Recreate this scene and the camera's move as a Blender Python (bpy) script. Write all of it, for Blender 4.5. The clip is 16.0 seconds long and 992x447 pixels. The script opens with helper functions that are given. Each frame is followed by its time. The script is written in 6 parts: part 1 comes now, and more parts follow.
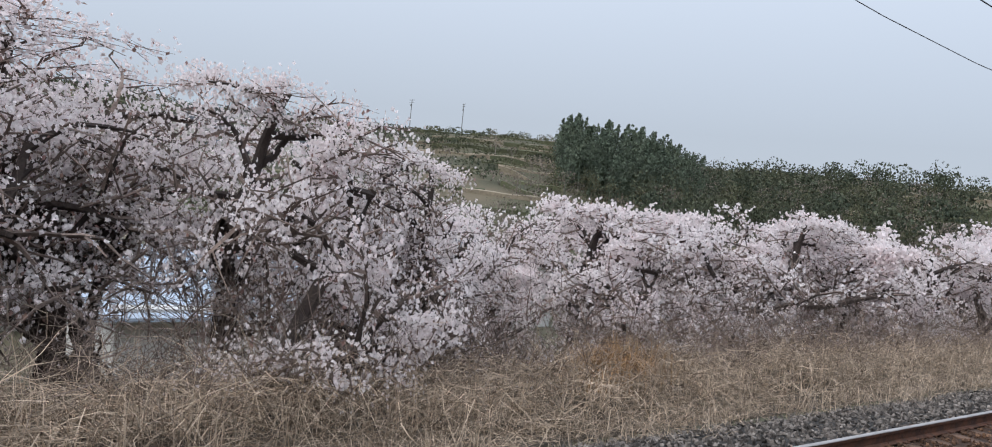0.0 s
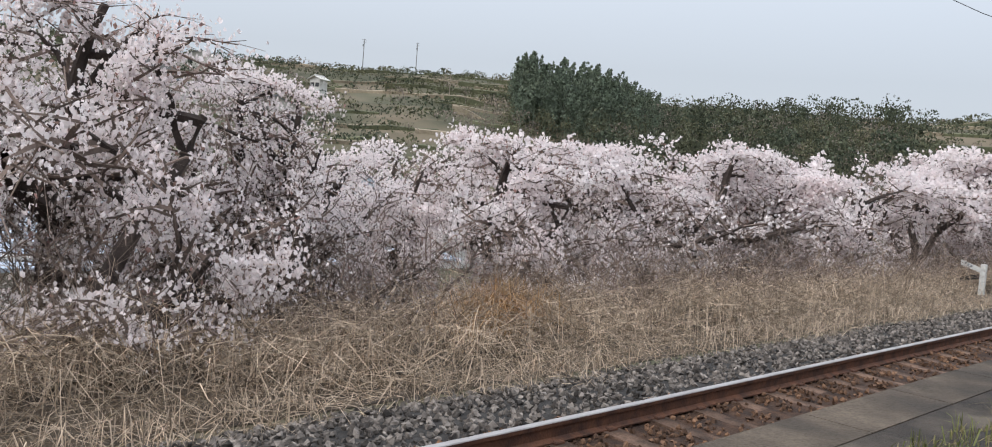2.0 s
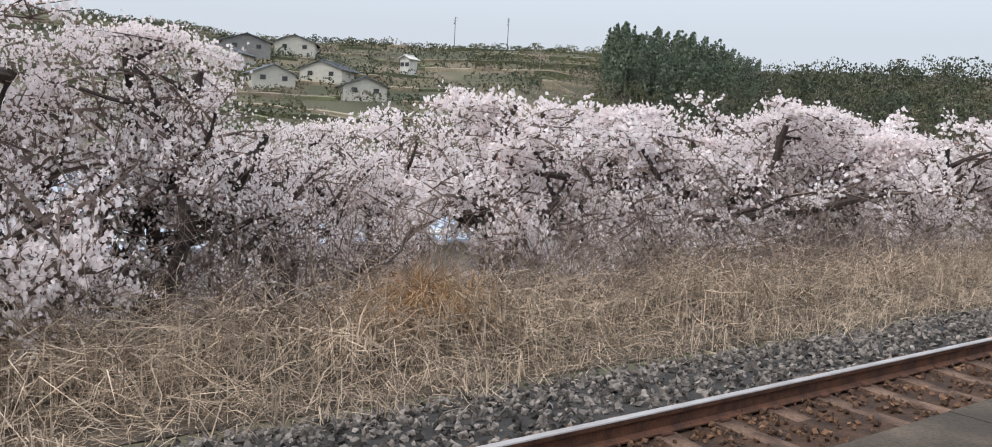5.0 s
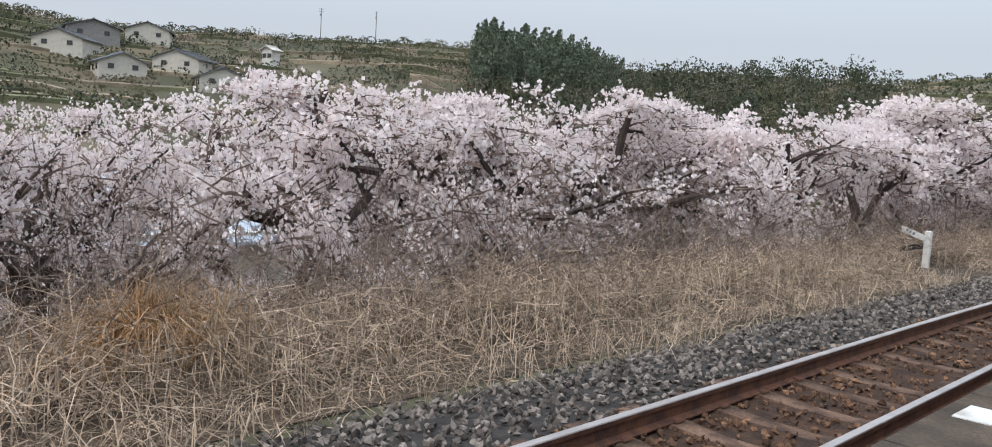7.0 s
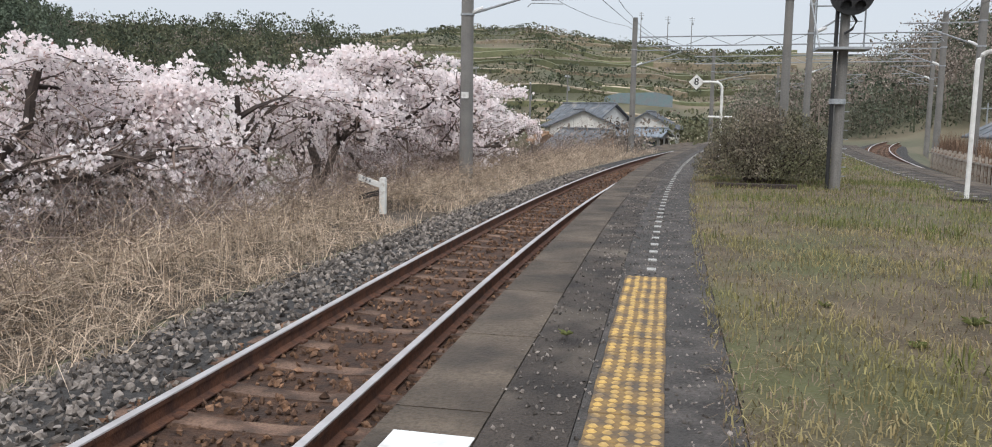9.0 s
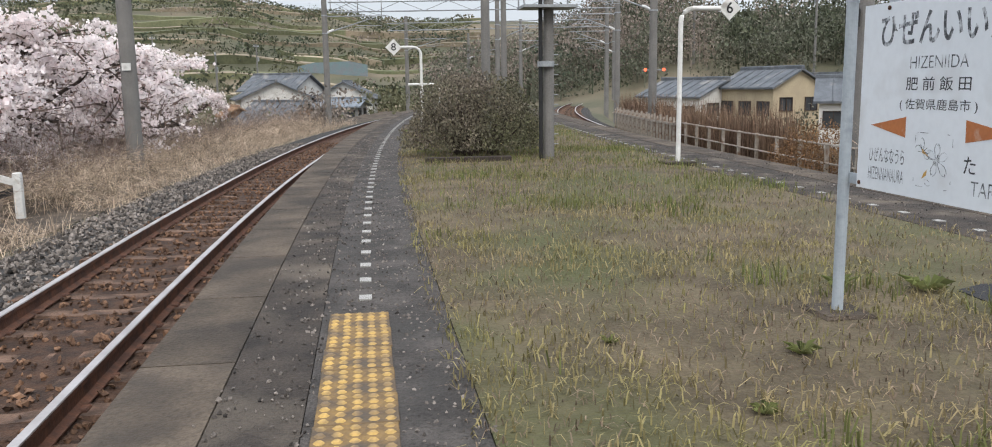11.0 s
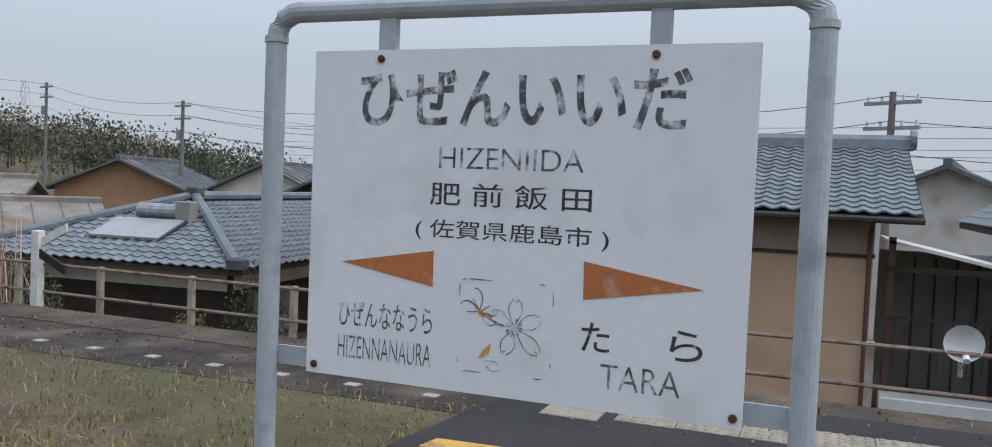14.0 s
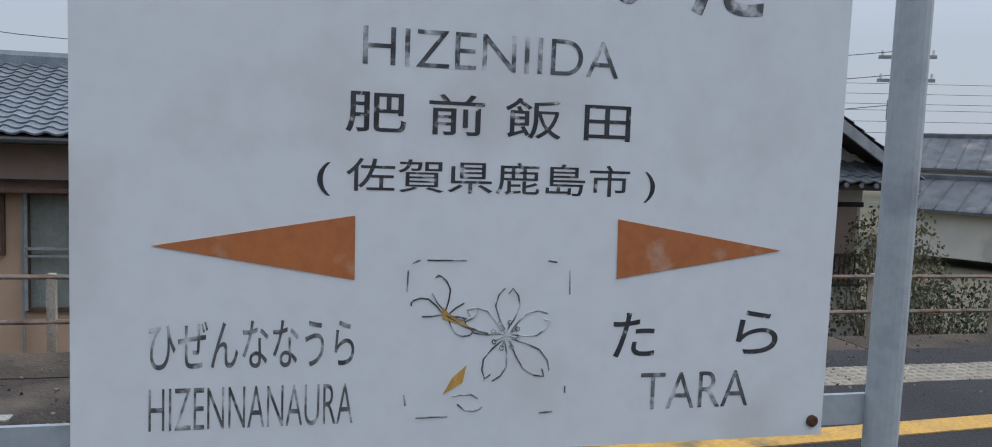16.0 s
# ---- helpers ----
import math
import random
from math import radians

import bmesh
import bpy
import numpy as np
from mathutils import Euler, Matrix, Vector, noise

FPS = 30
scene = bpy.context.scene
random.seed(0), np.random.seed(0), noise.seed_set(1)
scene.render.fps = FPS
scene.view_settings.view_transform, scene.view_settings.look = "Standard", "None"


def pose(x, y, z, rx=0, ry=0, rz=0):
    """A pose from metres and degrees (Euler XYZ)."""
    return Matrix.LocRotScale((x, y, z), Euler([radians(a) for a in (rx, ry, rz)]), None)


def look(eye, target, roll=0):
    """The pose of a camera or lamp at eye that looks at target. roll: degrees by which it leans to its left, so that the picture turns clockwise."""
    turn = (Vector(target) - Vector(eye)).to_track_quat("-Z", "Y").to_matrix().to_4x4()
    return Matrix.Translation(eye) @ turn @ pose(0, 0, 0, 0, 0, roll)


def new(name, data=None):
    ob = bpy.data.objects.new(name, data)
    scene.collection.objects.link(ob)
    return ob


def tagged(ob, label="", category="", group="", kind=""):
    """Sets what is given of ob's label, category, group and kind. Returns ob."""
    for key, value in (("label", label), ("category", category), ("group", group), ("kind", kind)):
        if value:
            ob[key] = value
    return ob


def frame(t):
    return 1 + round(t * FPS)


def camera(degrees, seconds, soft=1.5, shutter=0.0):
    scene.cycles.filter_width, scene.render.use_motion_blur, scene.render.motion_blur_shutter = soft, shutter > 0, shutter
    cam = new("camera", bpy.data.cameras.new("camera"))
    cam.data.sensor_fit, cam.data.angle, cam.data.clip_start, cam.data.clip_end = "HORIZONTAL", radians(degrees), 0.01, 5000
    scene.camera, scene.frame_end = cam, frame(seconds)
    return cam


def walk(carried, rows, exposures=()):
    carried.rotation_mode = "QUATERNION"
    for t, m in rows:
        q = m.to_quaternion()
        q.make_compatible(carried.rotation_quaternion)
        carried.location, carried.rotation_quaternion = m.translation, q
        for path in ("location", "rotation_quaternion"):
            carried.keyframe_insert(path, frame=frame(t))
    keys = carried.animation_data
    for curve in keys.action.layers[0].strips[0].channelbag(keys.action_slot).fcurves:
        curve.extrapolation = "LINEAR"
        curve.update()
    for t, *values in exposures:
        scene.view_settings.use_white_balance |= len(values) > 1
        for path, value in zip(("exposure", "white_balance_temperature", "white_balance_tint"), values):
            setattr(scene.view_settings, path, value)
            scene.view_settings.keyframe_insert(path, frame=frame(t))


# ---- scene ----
cam = camera(59.7, 16.0, soft=1.0)
PATH = [
    (0, (3.749, -6.956, 1.896), (2.235, -5.648, 1.892), 5.6),
    (0.5, (3.775, -6.58, 1.88), (2.28, -5.252, 1.853), 4.9),
    (1, (3.717, -6.135, 1.865), (2.346, -4.68, 1.806), 4.7),
    (1.5, (3.696, -5.724, 1.858), (2.287, -4.309, 1.741), 4.5),
    (2, (3.62, -5.301, 1.84), (2.177, -3.921, 1.709), 4.6),
    (2.5, (3.637, -4.823, 1.824), (2.084, -3.571, 1.682), 4.1),
    (3, (3.542, -4.3, 1.778), (1.96, -3.086, 1.629), 4.0),
    (3.2, (3.5, -4.079, 1.789), (1.918, -2.865, 1.644), 4.2),
    (5.3, (3.219, -2.158, 1.772), (1.629, -0.963, 1.569), 2.8),
    (5.5, (3.171, -1.972, 1.77), (1.577, -0.782, 1.566), 2.8),
    (6, (3.003, -1.605, 1.768), (1.421, -0.4, 1.553), 2.9),
    (6.5, (2.798, -1.164, 1.767), (1.337, 0.187, 1.565), 3.4),
    (7, (2.676, -0.761, 1.751), (1.282, 0.659, 1.558), 3.4),
    (7.5, (2.527, -0.319, 1.784), (1.415, 1.336, 1.621), 4.2),
    (7.7, (2.505, -0.127, 1.763), (1.5, 1.596, 1.612), 4.5),
    (8, (2.493, 0.147, 1.778), (1.622, 1.941, 1.614), 3.7),
    (8.5, (2.386, 0.633, 1.764), (1.829, 2.54, 1.533), 3.6),
    (9, (2.415, 0.962, 1.748), (2.03, 2.908, 1.497), 0.9),
    (9.2, (2.396, 1.146, 1.755), (2.039, 3.097, 1.495), 0.7),
    (11.3, (2.365, 3.192, 1.736), (2.852, 5.103, 1.405), -0.2),
    (11.5, (2.379, 3.389, 1.71), (3.015, 5.257, 1.388), 0.4),
    (12, (2.489, 3.799, 1.738), (3.446, 5.548, 1.581), 0.9),
    (12.5, (2.555, 4.209, 1.749), (3.701, 5.843, 1.627), -1.1),
    (13, (2.596, 4.609, 1.755), (4.134, 5.883, 1.65), 0.0),
    (13.5, (2.677, 5.01, 1.749), (4.39, 6.042, 1.694), 0.7),
    (14, (2.727, 5.394, 1.746), (4.59, 6.116, 1.661), 2.4),
    (14.5, (2.889, 5.723, 1.728), (4.834, 6.181, 1.646), 1.7),
    (15, (3.004, 5.992, 1.678), (4.997, 6.143, 1.627), 1.9),
    (15.5, (3.278, 6.188, 1.661), (5.27, 6.044, 1.572), 1.8),
    (16, (3.462, 6.395, 1.685), (5.391, 5.898, 1.505), 2.2),
]
walk(cam, [(t, look(eye, target, roll)) for t, eye, target, roll in PATH], exposures=[(0, -0.2, 6150, 10), (1.5, -0.05, 6350, 10), (3, 0.05, 6450, 10), (6, 0.1, 6400, 10), (7.5, -0.06, 6350, 10), (8.5, 0.14, 6450, 10), (9, 0.14, 6500, 10), (11.5, 0.24, 6550, 10), (12, 0.14, 6550, 10), (12.6, 0.04, 6450, 10), (14, -0.24, 6200, 10), (16, -0.34, 6080, 10)])

# ---------------------------------------------------------------- light
world = bpy.data.worlds.new("overcast_sky")
scene.world = world
world.use_nodes = True
wn, wl = world.node_tree.nodes, world.node_tree.links
sky = wn.new("ShaderNodeTexSky")
sky.sky_type = "NISHITA"
sky.sun_disc = False
sky.sun_elevation, sky.sun_rotation = radians(50), radians(200)
sky.air_density, sky.dust_density, sky.ozone_density = 1.0, 3.0, 1.0
cloud = wn.new("ShaderNodeMix")
cloud.data_type = "RGBA"
cloud.inputs[0].default_value = 0.80
cloud.inputs[7].default_value = (7.2, 7.75, 8.5, 1)
wl.new(sky.outputs[0], cloud.inputs[6])
# an overcast sky is brighter overhead than at the horizon
tcw, sep, lift = wn.new("ShaderNodeTexCoord"), wn.new("ShaderNodeSeparateXYZ"), wn.new("ShaderNodeMapRange")
wl.new(tcw.outputs["Generated"], sep.inputs[0])
wl.new(sep.outputs[2], lift.inputs[0])
lift.inputs[1].default_value, lift.inputs[2].default_value = 0.12, 1.0
lift.inputs[3].default_value, lift.inputs[4].default_value = 1.0, 2.7
gain = wn.new("ShaderNodeVectorMath")
gain.operation = "SCALE"
wl.new(cloud.outputs[2], gain.inputs[0])
wl.new(lift.outputs[0], gain.inputs[3])
wl.new(gain.outputs[0], wn["Background"].inputs[0])
wn["Background"].inputs[1].default_value = 0.098
sun = new("sun", bpy.data.lights.new("sun", "SUN"))
sun.data.energy, sun.data.angle, sun.data.color = 1.3, radians(30), (1.0, 0.96, 0.9)
sun.matrix_world = look((0, 0, 50), (8, 22, 0))
sun.rotation_euler = (radians(42), 0, radians(5))


# ---------------------------------------------------------------- materials
def mat(name, col, col2=None, rough=0.85, scale=6.0, fine=60.0, bump=0.25, metal=0.0, island=0.0, objvar=0.0,
        stain=None, stain_amt=0.0, stain_scale=0.8, trans=0.0, fine_amt=0.35):
    """Two scales of variation, optional stains, variation per island or per object, fine bump."""
    m = bpy.data.materials.new(name)
    m.use_nodes = True
    n, l = m.node_tree.nodes, m.node_tree.links
    bsdf = n["Principled BSDF"]
    tc = n.new("ShaderNodeTexCoord")

    def noise_tex(s, d=3.0):
        t = n.new("ShaderNodeTexNoise")
        t.inputs["Scale"].default_value, t.inputs["Detail"].default_value = s, d
        l.new(tc.outputs["Object"], t.inputs["Vector"])
        return t

    def ramp(src, a, b):
        r = n.new("ShaderNodeMapRange")
        r.inputs[1].default_value, r.inputs[2].default_value = a, b
        l.new(src, r.inputs[0])
        return r.outputs[0]

    def mix(f, a, b):
        x = n.new("ShaderNodeMix")
        x.data_type = "RGBA"
        for s, v in ((0, f), (6, a), (7, b)):
            if isinstance(v, (int, float)):
                x.inputs[s].default_value = v
            elif isinstance(v, tuple):
                x.inputs[s].default_value = (*v[:3], 1)
            else:
                l.new(v, x.inputs[s])
        return x.outputs[2]

    col2 = col2 or tuple(c * 0.7 for c in col)
    a, b = noise_tex(scale), noise_tex(fine, 2.0)
    c = mix(ramp(a.outputs[0], 0.35, 0.65), col, col2)
    dark = n.new("ShaderNodeHueSaturation")
    dark.inputs["Value"].default_value = 0.6
    l.new(c, dark.inputs["Color"])
    half = n.new("ShaderNodeMath")
    half.operation = "MULTIPLY"
    half.inputs[1].default_value = fine_amt * 2
    l.new(ramp(b.outputs[0], 0.4, 0.75), half.inputs[0])
    c = mix(half.outputs[0], c, dark.outputs[0])
    if stain:
        s = noise_tex(stain_scale, 6.0)
        c = mix(ramp(s.outputs[0], 0.62 - 0.3 * stain_amt, 0.72 - 0.1 * stain_amt), c, stain)
    for amount, node, out in ((island, "ShaderNodeNewGeometry", "Random Per Island"), (objvar, "ShaderNodeObjectInfo", "Random")):
        if amount:
            g = n.new(node)
            hs = n.new("ShaderNodeHueSaturation")
            r = n.new("ShaderNodeMapRange")
            r.inputs[3].default_value, r.inputs[4].default_value = 1 - amount, 1 + amount
            l.new(g.outputs[out], r.inputs[0])
            l.new(r.outputs[0], hs.inputs["Value"])
            l.new(c, hs.inputs["Color"])
            c = hs.outputs[0]
    l.new(c, bsdf.inputs["Base Color"])
    bsdf.inputs["Roughness"].default_value = rough
    bsdf.inputs["Metallic"].default_value = metal
    bsdf.inputs["Specular IOR Level"].default_value = 0.3
    if bump:
        bp = n.new("ShaderNodeBump")
        bp.inputs["Strength"].default_value = bump
        bp.inputs["Distance"].default_value = 0.02
        l.new(b.outputs[0], bp.inputs["Height"])
        l.new(bp.outputs[0], bsdf.inputs["Normal"])
    if trans:
        tr = n.new("ShaderNodeBsdfTranslucent")
        l.new(c, tr.inputs[0])
        ms = n.new("ShaderNodeMixShader")
        ms.inputs[0].default_value = trans
        l.new(bsdf.outputs[0], ms.inputs[1])
        l.new(tr.outputs[0], ms.inputs[2])
        l.new(ms.outputs[0], n["Material Output"].inputs[0])
    return m


def glow(name, col, power):
    m = bpy.data.materials.new(name)
    m.use_nodes = True
    b = m.node_tree.nodes["Principled BSDF"]
    b.inputs["Emission Color"].default_value = (*col, 1)
    b.inputs["Emission Strength"].default_value = power
    b.inputs["Base Color"].default_value = (*col, 1)
    return m


def ground_mat():
    """Soil, dry grass and orchard green by large noise."""
    m = mat("ground_soil", (0.105, 0.10, 0.06), (0.072, 0.072, 0.043), 0.95, 0.06, 3.0, 0.5, stain=(0.17, 0.135, 0.09), stain_amt=0.6, stain_scale=0.05)
    return m


GROUND = ground_mat()
BALLAST = mat("ballast_stone", (0.225, 0.195, 0.17), (0.08, 0.068, 0.06), 0.9, 9, 70, 0.4, island=0.75)
# near-black: the shade in the gaps between stones is put into this colour
BALLAST_GAP_BED = mat("ballast_gap_shade_bed", (0.055, 0.05, 0.046), (0.03, 0.027, 0.025), 0.95, 9, 45, 1.0)
RUST_BED = mat("rusty_bed", (0.085, 0.045, 0.027), (0.04, 0.024, 0.017), 0.95, 6, 40, 1.0, fine_amt=0.5)
RUST_STONE = mat("rusty_stone", (0.20, 0.112, 0.066), (0.085, 0.05, 0.034), 0.95, 9, 60, 0.5, island=0.6)
SLEEPER = mat("sleeper_concrete", (0.185, 0.115, 0.08), (0.11, 0.066, 0.046), 0.95, 5, 50, 0.8, objvar=0.3, stain=(0.055, 0.036, 0.027), stain_amt=0.4, stain_scale=5, fine_amt=0.5)
RAIL_RUST = mat("rail_rust", (0.135, 0.058, 0.032), (0.065, 0.032, 0.022), 0.85, 8, 60, 0.3)
RAIL_TOP = mat("rail_polished", (0.56, 0.52, 0.50), (0.44, 0.40, 0.38), 0.42, 3, 40, 0.05, metal=0.85, fine_amt=0.1)
CONCRETE = mat("platform_concrete", (0.135, 0.104, 0.076), (0.072, 0.056, 0.042), 0.95, 2.2, 55, 0.8, stain=(0.045, 0.036, 0.029), stain_amt=0.6, stain_scale=1.9, objvar=0.2, fine_amt=0.5)
ASPHALT = mat("old_asphalt", (0.075, 0.06, 0.049), (0.036, 0.03, 0.026), 0.95, 3.4, 70, 1.0, stain=(0.135, 0.11, 0.085), stain_amt=0.4, stain_scale=1.6, fine_amt=0.6)
ASPHALT_DARK = mat("new_asphalt", (0.045, 0.043, 0.045), (0.032, 0.031, 0.033), 0.9, 1.5, 80, 0.8)
GRAVEL_PATH = mat("gravelly_asphalt", (0.105, 0.092, 0.082), (0.05, 0.044, 0.04), 0.95, 4.0, 70, 1.0, stain=(0.05, 0.046, 0.042), stain_amt=0.45, stain_scale=2.2, fine_amt=0.6)
TURF = mat("turf_soil", (0.15, 0.118, 0.072), (0.09, 0.07, 0.044), 0.95, 2.5, 45, 1.0, stain=(0.08, 0.082, 0.034), stain_amt=0.5, stain_scale=0.6)
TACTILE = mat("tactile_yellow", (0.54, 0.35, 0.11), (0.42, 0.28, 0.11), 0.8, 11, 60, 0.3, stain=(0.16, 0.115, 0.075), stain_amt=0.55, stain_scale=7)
LITTER = mat("dead_grass_litter", (0.13, 0.098, 0.07), (0.065, 0.05, 0.037), 0.95, 3.0, 40, 1.0, stain=(0.045, 0.035, 0.027), stain_amt=0.45, stain_scale=1.5, fine_amt=0.6)
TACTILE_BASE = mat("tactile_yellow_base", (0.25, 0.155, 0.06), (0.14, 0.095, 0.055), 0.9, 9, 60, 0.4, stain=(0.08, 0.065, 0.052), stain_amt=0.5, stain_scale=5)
TACTILE_PALE = mat("tactile_pale", (0.34, 0.30, 0.235), (0.26, 0.23, 0.185), 0.85, 5, 60, 0.3, stain=(0.24, 0.22, 0.18), stain_amt=0.35, stain_scale=4)
WHITE_PAINT = mat("white_paint", (0.72, 0.71, 0.68), (0.6, 0.59, 0.56), 0.6, 7, 50, 0.15, stain=(0.36, 0.34, 0.31), stain_amt=0.15, stain_scale=4, fine_amt=0.12)
YELLOW_PAINT = mat("yellow_line_paint", (0.62, 0.36, 0.08), (0.5, 0.3, 0.09), 0.8, 9, 60, 0.2, stain=(0.2, 0.15, 0.08), stain_amt=0.3, stain_scale=6)
POLE = mat("pole_concrete", (0.21, 0.20, 0.185), (0.165, 0.158, 0.148), 0.9, 2.0, 60, 0.3)
STEEL = mat("galvanised_steel", (0.36, 0.38, 0.39), (0.27, 0.28, 0.29), 0.55, 6, 50, 0.1, metal=0.3)
DARK_STEEL = mat("dark_steel", (0.05, 0.05, 0.052), (0.035, 0.035, 0.036), 0.6, 6, 50, 0.15)
BLACK = mat("black_paint", (0.02, 0.02, 0.021), (0.028, 0.027, 0.027), 0.55, 8, 60, 0.1)
WIRE = mat("wire", (0.09, 0.09, 0.095), None, 0.6, 8, 40, 0)
BARK = mat("cherry_bark", (0.075, 0.056, 0.047), (0.045, 0.034, 0.03), 0.95, 5, 40, 0.7)
TWIG = mat("grey_twigs", (0.27, 0.205, 0.17), (0.16, 0.12, 0.10), 0.95, 5, 40, 0.2, island=0.45)
TERRACE_EARTH = mat("terrace_earth", (0.33, 0.27, 0.19), (0.21, 0.175, 0.12), 0.95, 0.25, 2.5, 0.4, island=0.3)
TERRACE_GRASS = mat("terrace_grass", (0.17, 0.17, 0.095), (0.115, 0.125, 0.068), 0.95, 0.2, 2.5, 0.4, island=0.35)
WORN_WHITE = mat("worn_white_paint", (0.5, 0.49, 0.46), (0.38, 0.37, 0.34), 0.8, 16, 60, 0.2, stain=(0.12, 0.105, 0.095), stain_amt=0.6, stain_scale=14, fine_amt=0.3)
# stem brown taken darker to stand for shadow inside the undergrowth
SHADE_STEM = mat("shade_dark_bramble_stems", (0.10, 0.074, 0.06), (0.055, 0.042, 0.036), 0.95, 5, 40, 0.2, island=0.4)
BLOSSOM = mat("cherry_blossom", (0.93, 0.865, 0.85), (0.88, 0.79, 0.78), 0.8, 1.1, 30, 0, island=0.1, trans=0.45, fine_amt=0.05)
BUD = mat("blossom_calyx", (0.40, 0.24, 0.22), (0.30, 0.2, 0.15), 0.85, 3, 30, 0, island=0.3, trans=0.3)
STRAW = mat("dry_grass", (0.58, 0.455, 0.34), (0.39, 0.305, 0.225), 0.9, 0.9, 12, 0, island=0.6, trans=0.2)
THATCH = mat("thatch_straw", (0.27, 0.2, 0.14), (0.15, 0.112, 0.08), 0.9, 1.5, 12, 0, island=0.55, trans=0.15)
STRAW_ORANGE = mat("orange_grass", (0.50, 0.30, 0.15), (0.40, 0.26, 0.14), 0.9, 2.0, 12, 0, island=0.4, trans=0.25)
GRASS = mat("grass_blades", (0.25, 0.222, 0.092), (0.315, 0.25, 0.135), 0.9, 1.3, 14, 0, island=0.5, trans=0.3)
GRASS_LUSH = mat("grass_lush", (0.14, 0.165, 0.052), (0.18, 0.175, 0.07), 0.9, 1.5, 14, 0, island=0.4, trans=0.3)
# evergreen and bamboo greens, brightened and desaturated to carry aerial haze
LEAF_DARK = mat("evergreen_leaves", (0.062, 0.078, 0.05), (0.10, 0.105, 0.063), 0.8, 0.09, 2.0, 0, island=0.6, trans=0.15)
LEAF_BAMBOO = mat("hazed_bamboo_leaves", (0.125, 0.155, 0.11), (0.15, 0.175, 0.12), 0.8, 0.15, 2.0, 0, island=0.55, trans=0.25)
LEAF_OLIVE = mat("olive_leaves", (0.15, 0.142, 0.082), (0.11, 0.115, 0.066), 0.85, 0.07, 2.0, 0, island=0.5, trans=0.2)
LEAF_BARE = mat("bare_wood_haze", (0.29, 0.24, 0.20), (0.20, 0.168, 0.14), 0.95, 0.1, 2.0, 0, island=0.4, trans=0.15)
# far woods: the grey-green veil of distance haze is mixed into the leaf colour
LEAF_HAZE = mat("hazed_woodland_leaves", (0.118, 0.126, 0.09), (0.165, 0.158, 0.115), 0.85, 0.07, 2.0, 0, island=0.45, trans=0.25)
HEDGE = mat("hedge_leaves", (0.20, 0.165, 0.13), (0.15, 0.15, 0.085), 0.85, 1.0, 10, 0, island=0.6, trans=0.2)
REED = mat("brown_reeds", (0.25, 0.165, 0.11), (0.15, 0.095, 0.065), 0.9, 0.8, 12, 0, island=0.4, trans=0.2)
RUST_BUSH = mat("russet_leaves", (0.26, 0.14, 0.07), (0.16, 0.10, 0.05), 0.9, 1.5, 10, 0, island=0.45, trans=0.2)
SIGN_WHITE = mat("sign_enamel", (0.70, 0.735, 0.765), (0.66, 0.70, 0.735), 0.45, 1.5, 30, 0.03, stain=(0.58, 0.59, 0.60), stain_amt=0.25, stain_scale=3, fine_amt=0.06)
SIGN_FRAME = mat("sign_frame_paint", (0.40, 0.44, 0.47), (0.35, 0.39, 0.42), 0.45, 5, 60, 0.08, stain=(0.25, 0.28, 0.31), stain_amt=0.15, stain_scale=9, fine_amt=0.15)
ARROW = mat("arrow_orange", (0.47, 0.165, 0.055), (0.40, 0.14, 0.055), 0.55, 8, 60, 0.05, stain=(0.5, 0.33, 0.24), stain_amt=0.08, stain_scale=14, fine_amt=0.15)
INK = mat("faded_ink", (0.05, 0.055, 0.063), (0.13, 0.14, 0.15), 0.6, 30, 120, 0, stain=(0.57, 0.60, 0.63), stain_amt=0.5, stain_scale=42)
INK_SOLID = mat("black_ink", (0.035, 0.037, 0.042), (0.06, 0.063, 0.07), 0.6, 30, 120, 0, stain=(0.5, 0.52, 0.54), stain_amt=0.06, stain_scale=60)
TILE_GREY = mat("roof_tile_grey", (0.185, 0.21, 0.235), (0.13, 0.148, 0.168), 0.5, 3, 40, 0.15, objvar=0.16, island=0.12)
TILE_FAR = mat("roof_tile_far", (0.14, 0.15, 0.165), (0.09, 0.098, 0.108), 0.75, 1.5, 20, 0.2, stain=(0.22, 0.21, 0.2), stain_amt=0.2)
TILE_DARK = mat("roof_tile_dark", (0.10, 0.115, 0.125), (0.07, 0.08, 0.09), 0.5, 3, 40, 0.15, objvar=0.2, island=0.15)
ROOF_METAL = mat("weathered_sheet_roof", (0.30, 0.275, 0.255), (0.2, 0.18, 0.165), 0.8, 1.0, 30, 0.3, stain=(0.18, 0.12, 0.09), stain_amt=0.3)
ROOF_BLUE = mat("pale_blue_sheet_roof", (0.46, 0.52, 0.60), (0.40, 0.46, 0.54), 0.6, 0.5, 20, 0.1)
BEIGE = mat("beige_stucco", (0.50, 0.345, 0.245), (0.46, 0.315, 0.22), 0.95, 2.0, 70, 0.3, stain=(0.37, 0.28, 0.2), stain_amt=0.15, fine_amt=0.12)
CREAM = mat("cream_siding", (0.56, 0.53, 0.46), (0.50, 0.475, 0.42), 0.9, 1.2, 60, 0.15, stain=(0.40, 0.38, 0.33), stain_amt=0.2, fine_amt=0.1)
WHITE_WALL = mat("white_plaster", (0.66, 0.64, 0.60), (0.58, 0.56, 0.52), 0.9, 1.0, 50, 0.15, stain=(0.42, 0.39, 0.35), stain_amt=0.2, fine_amt=0.1)
YELLOW_WALL = mat("ochre_plaster", (0.50, 0.41, 0.275), (0.43, 0.35, 0.24), 0.9, 1.0, 50, 0.15)
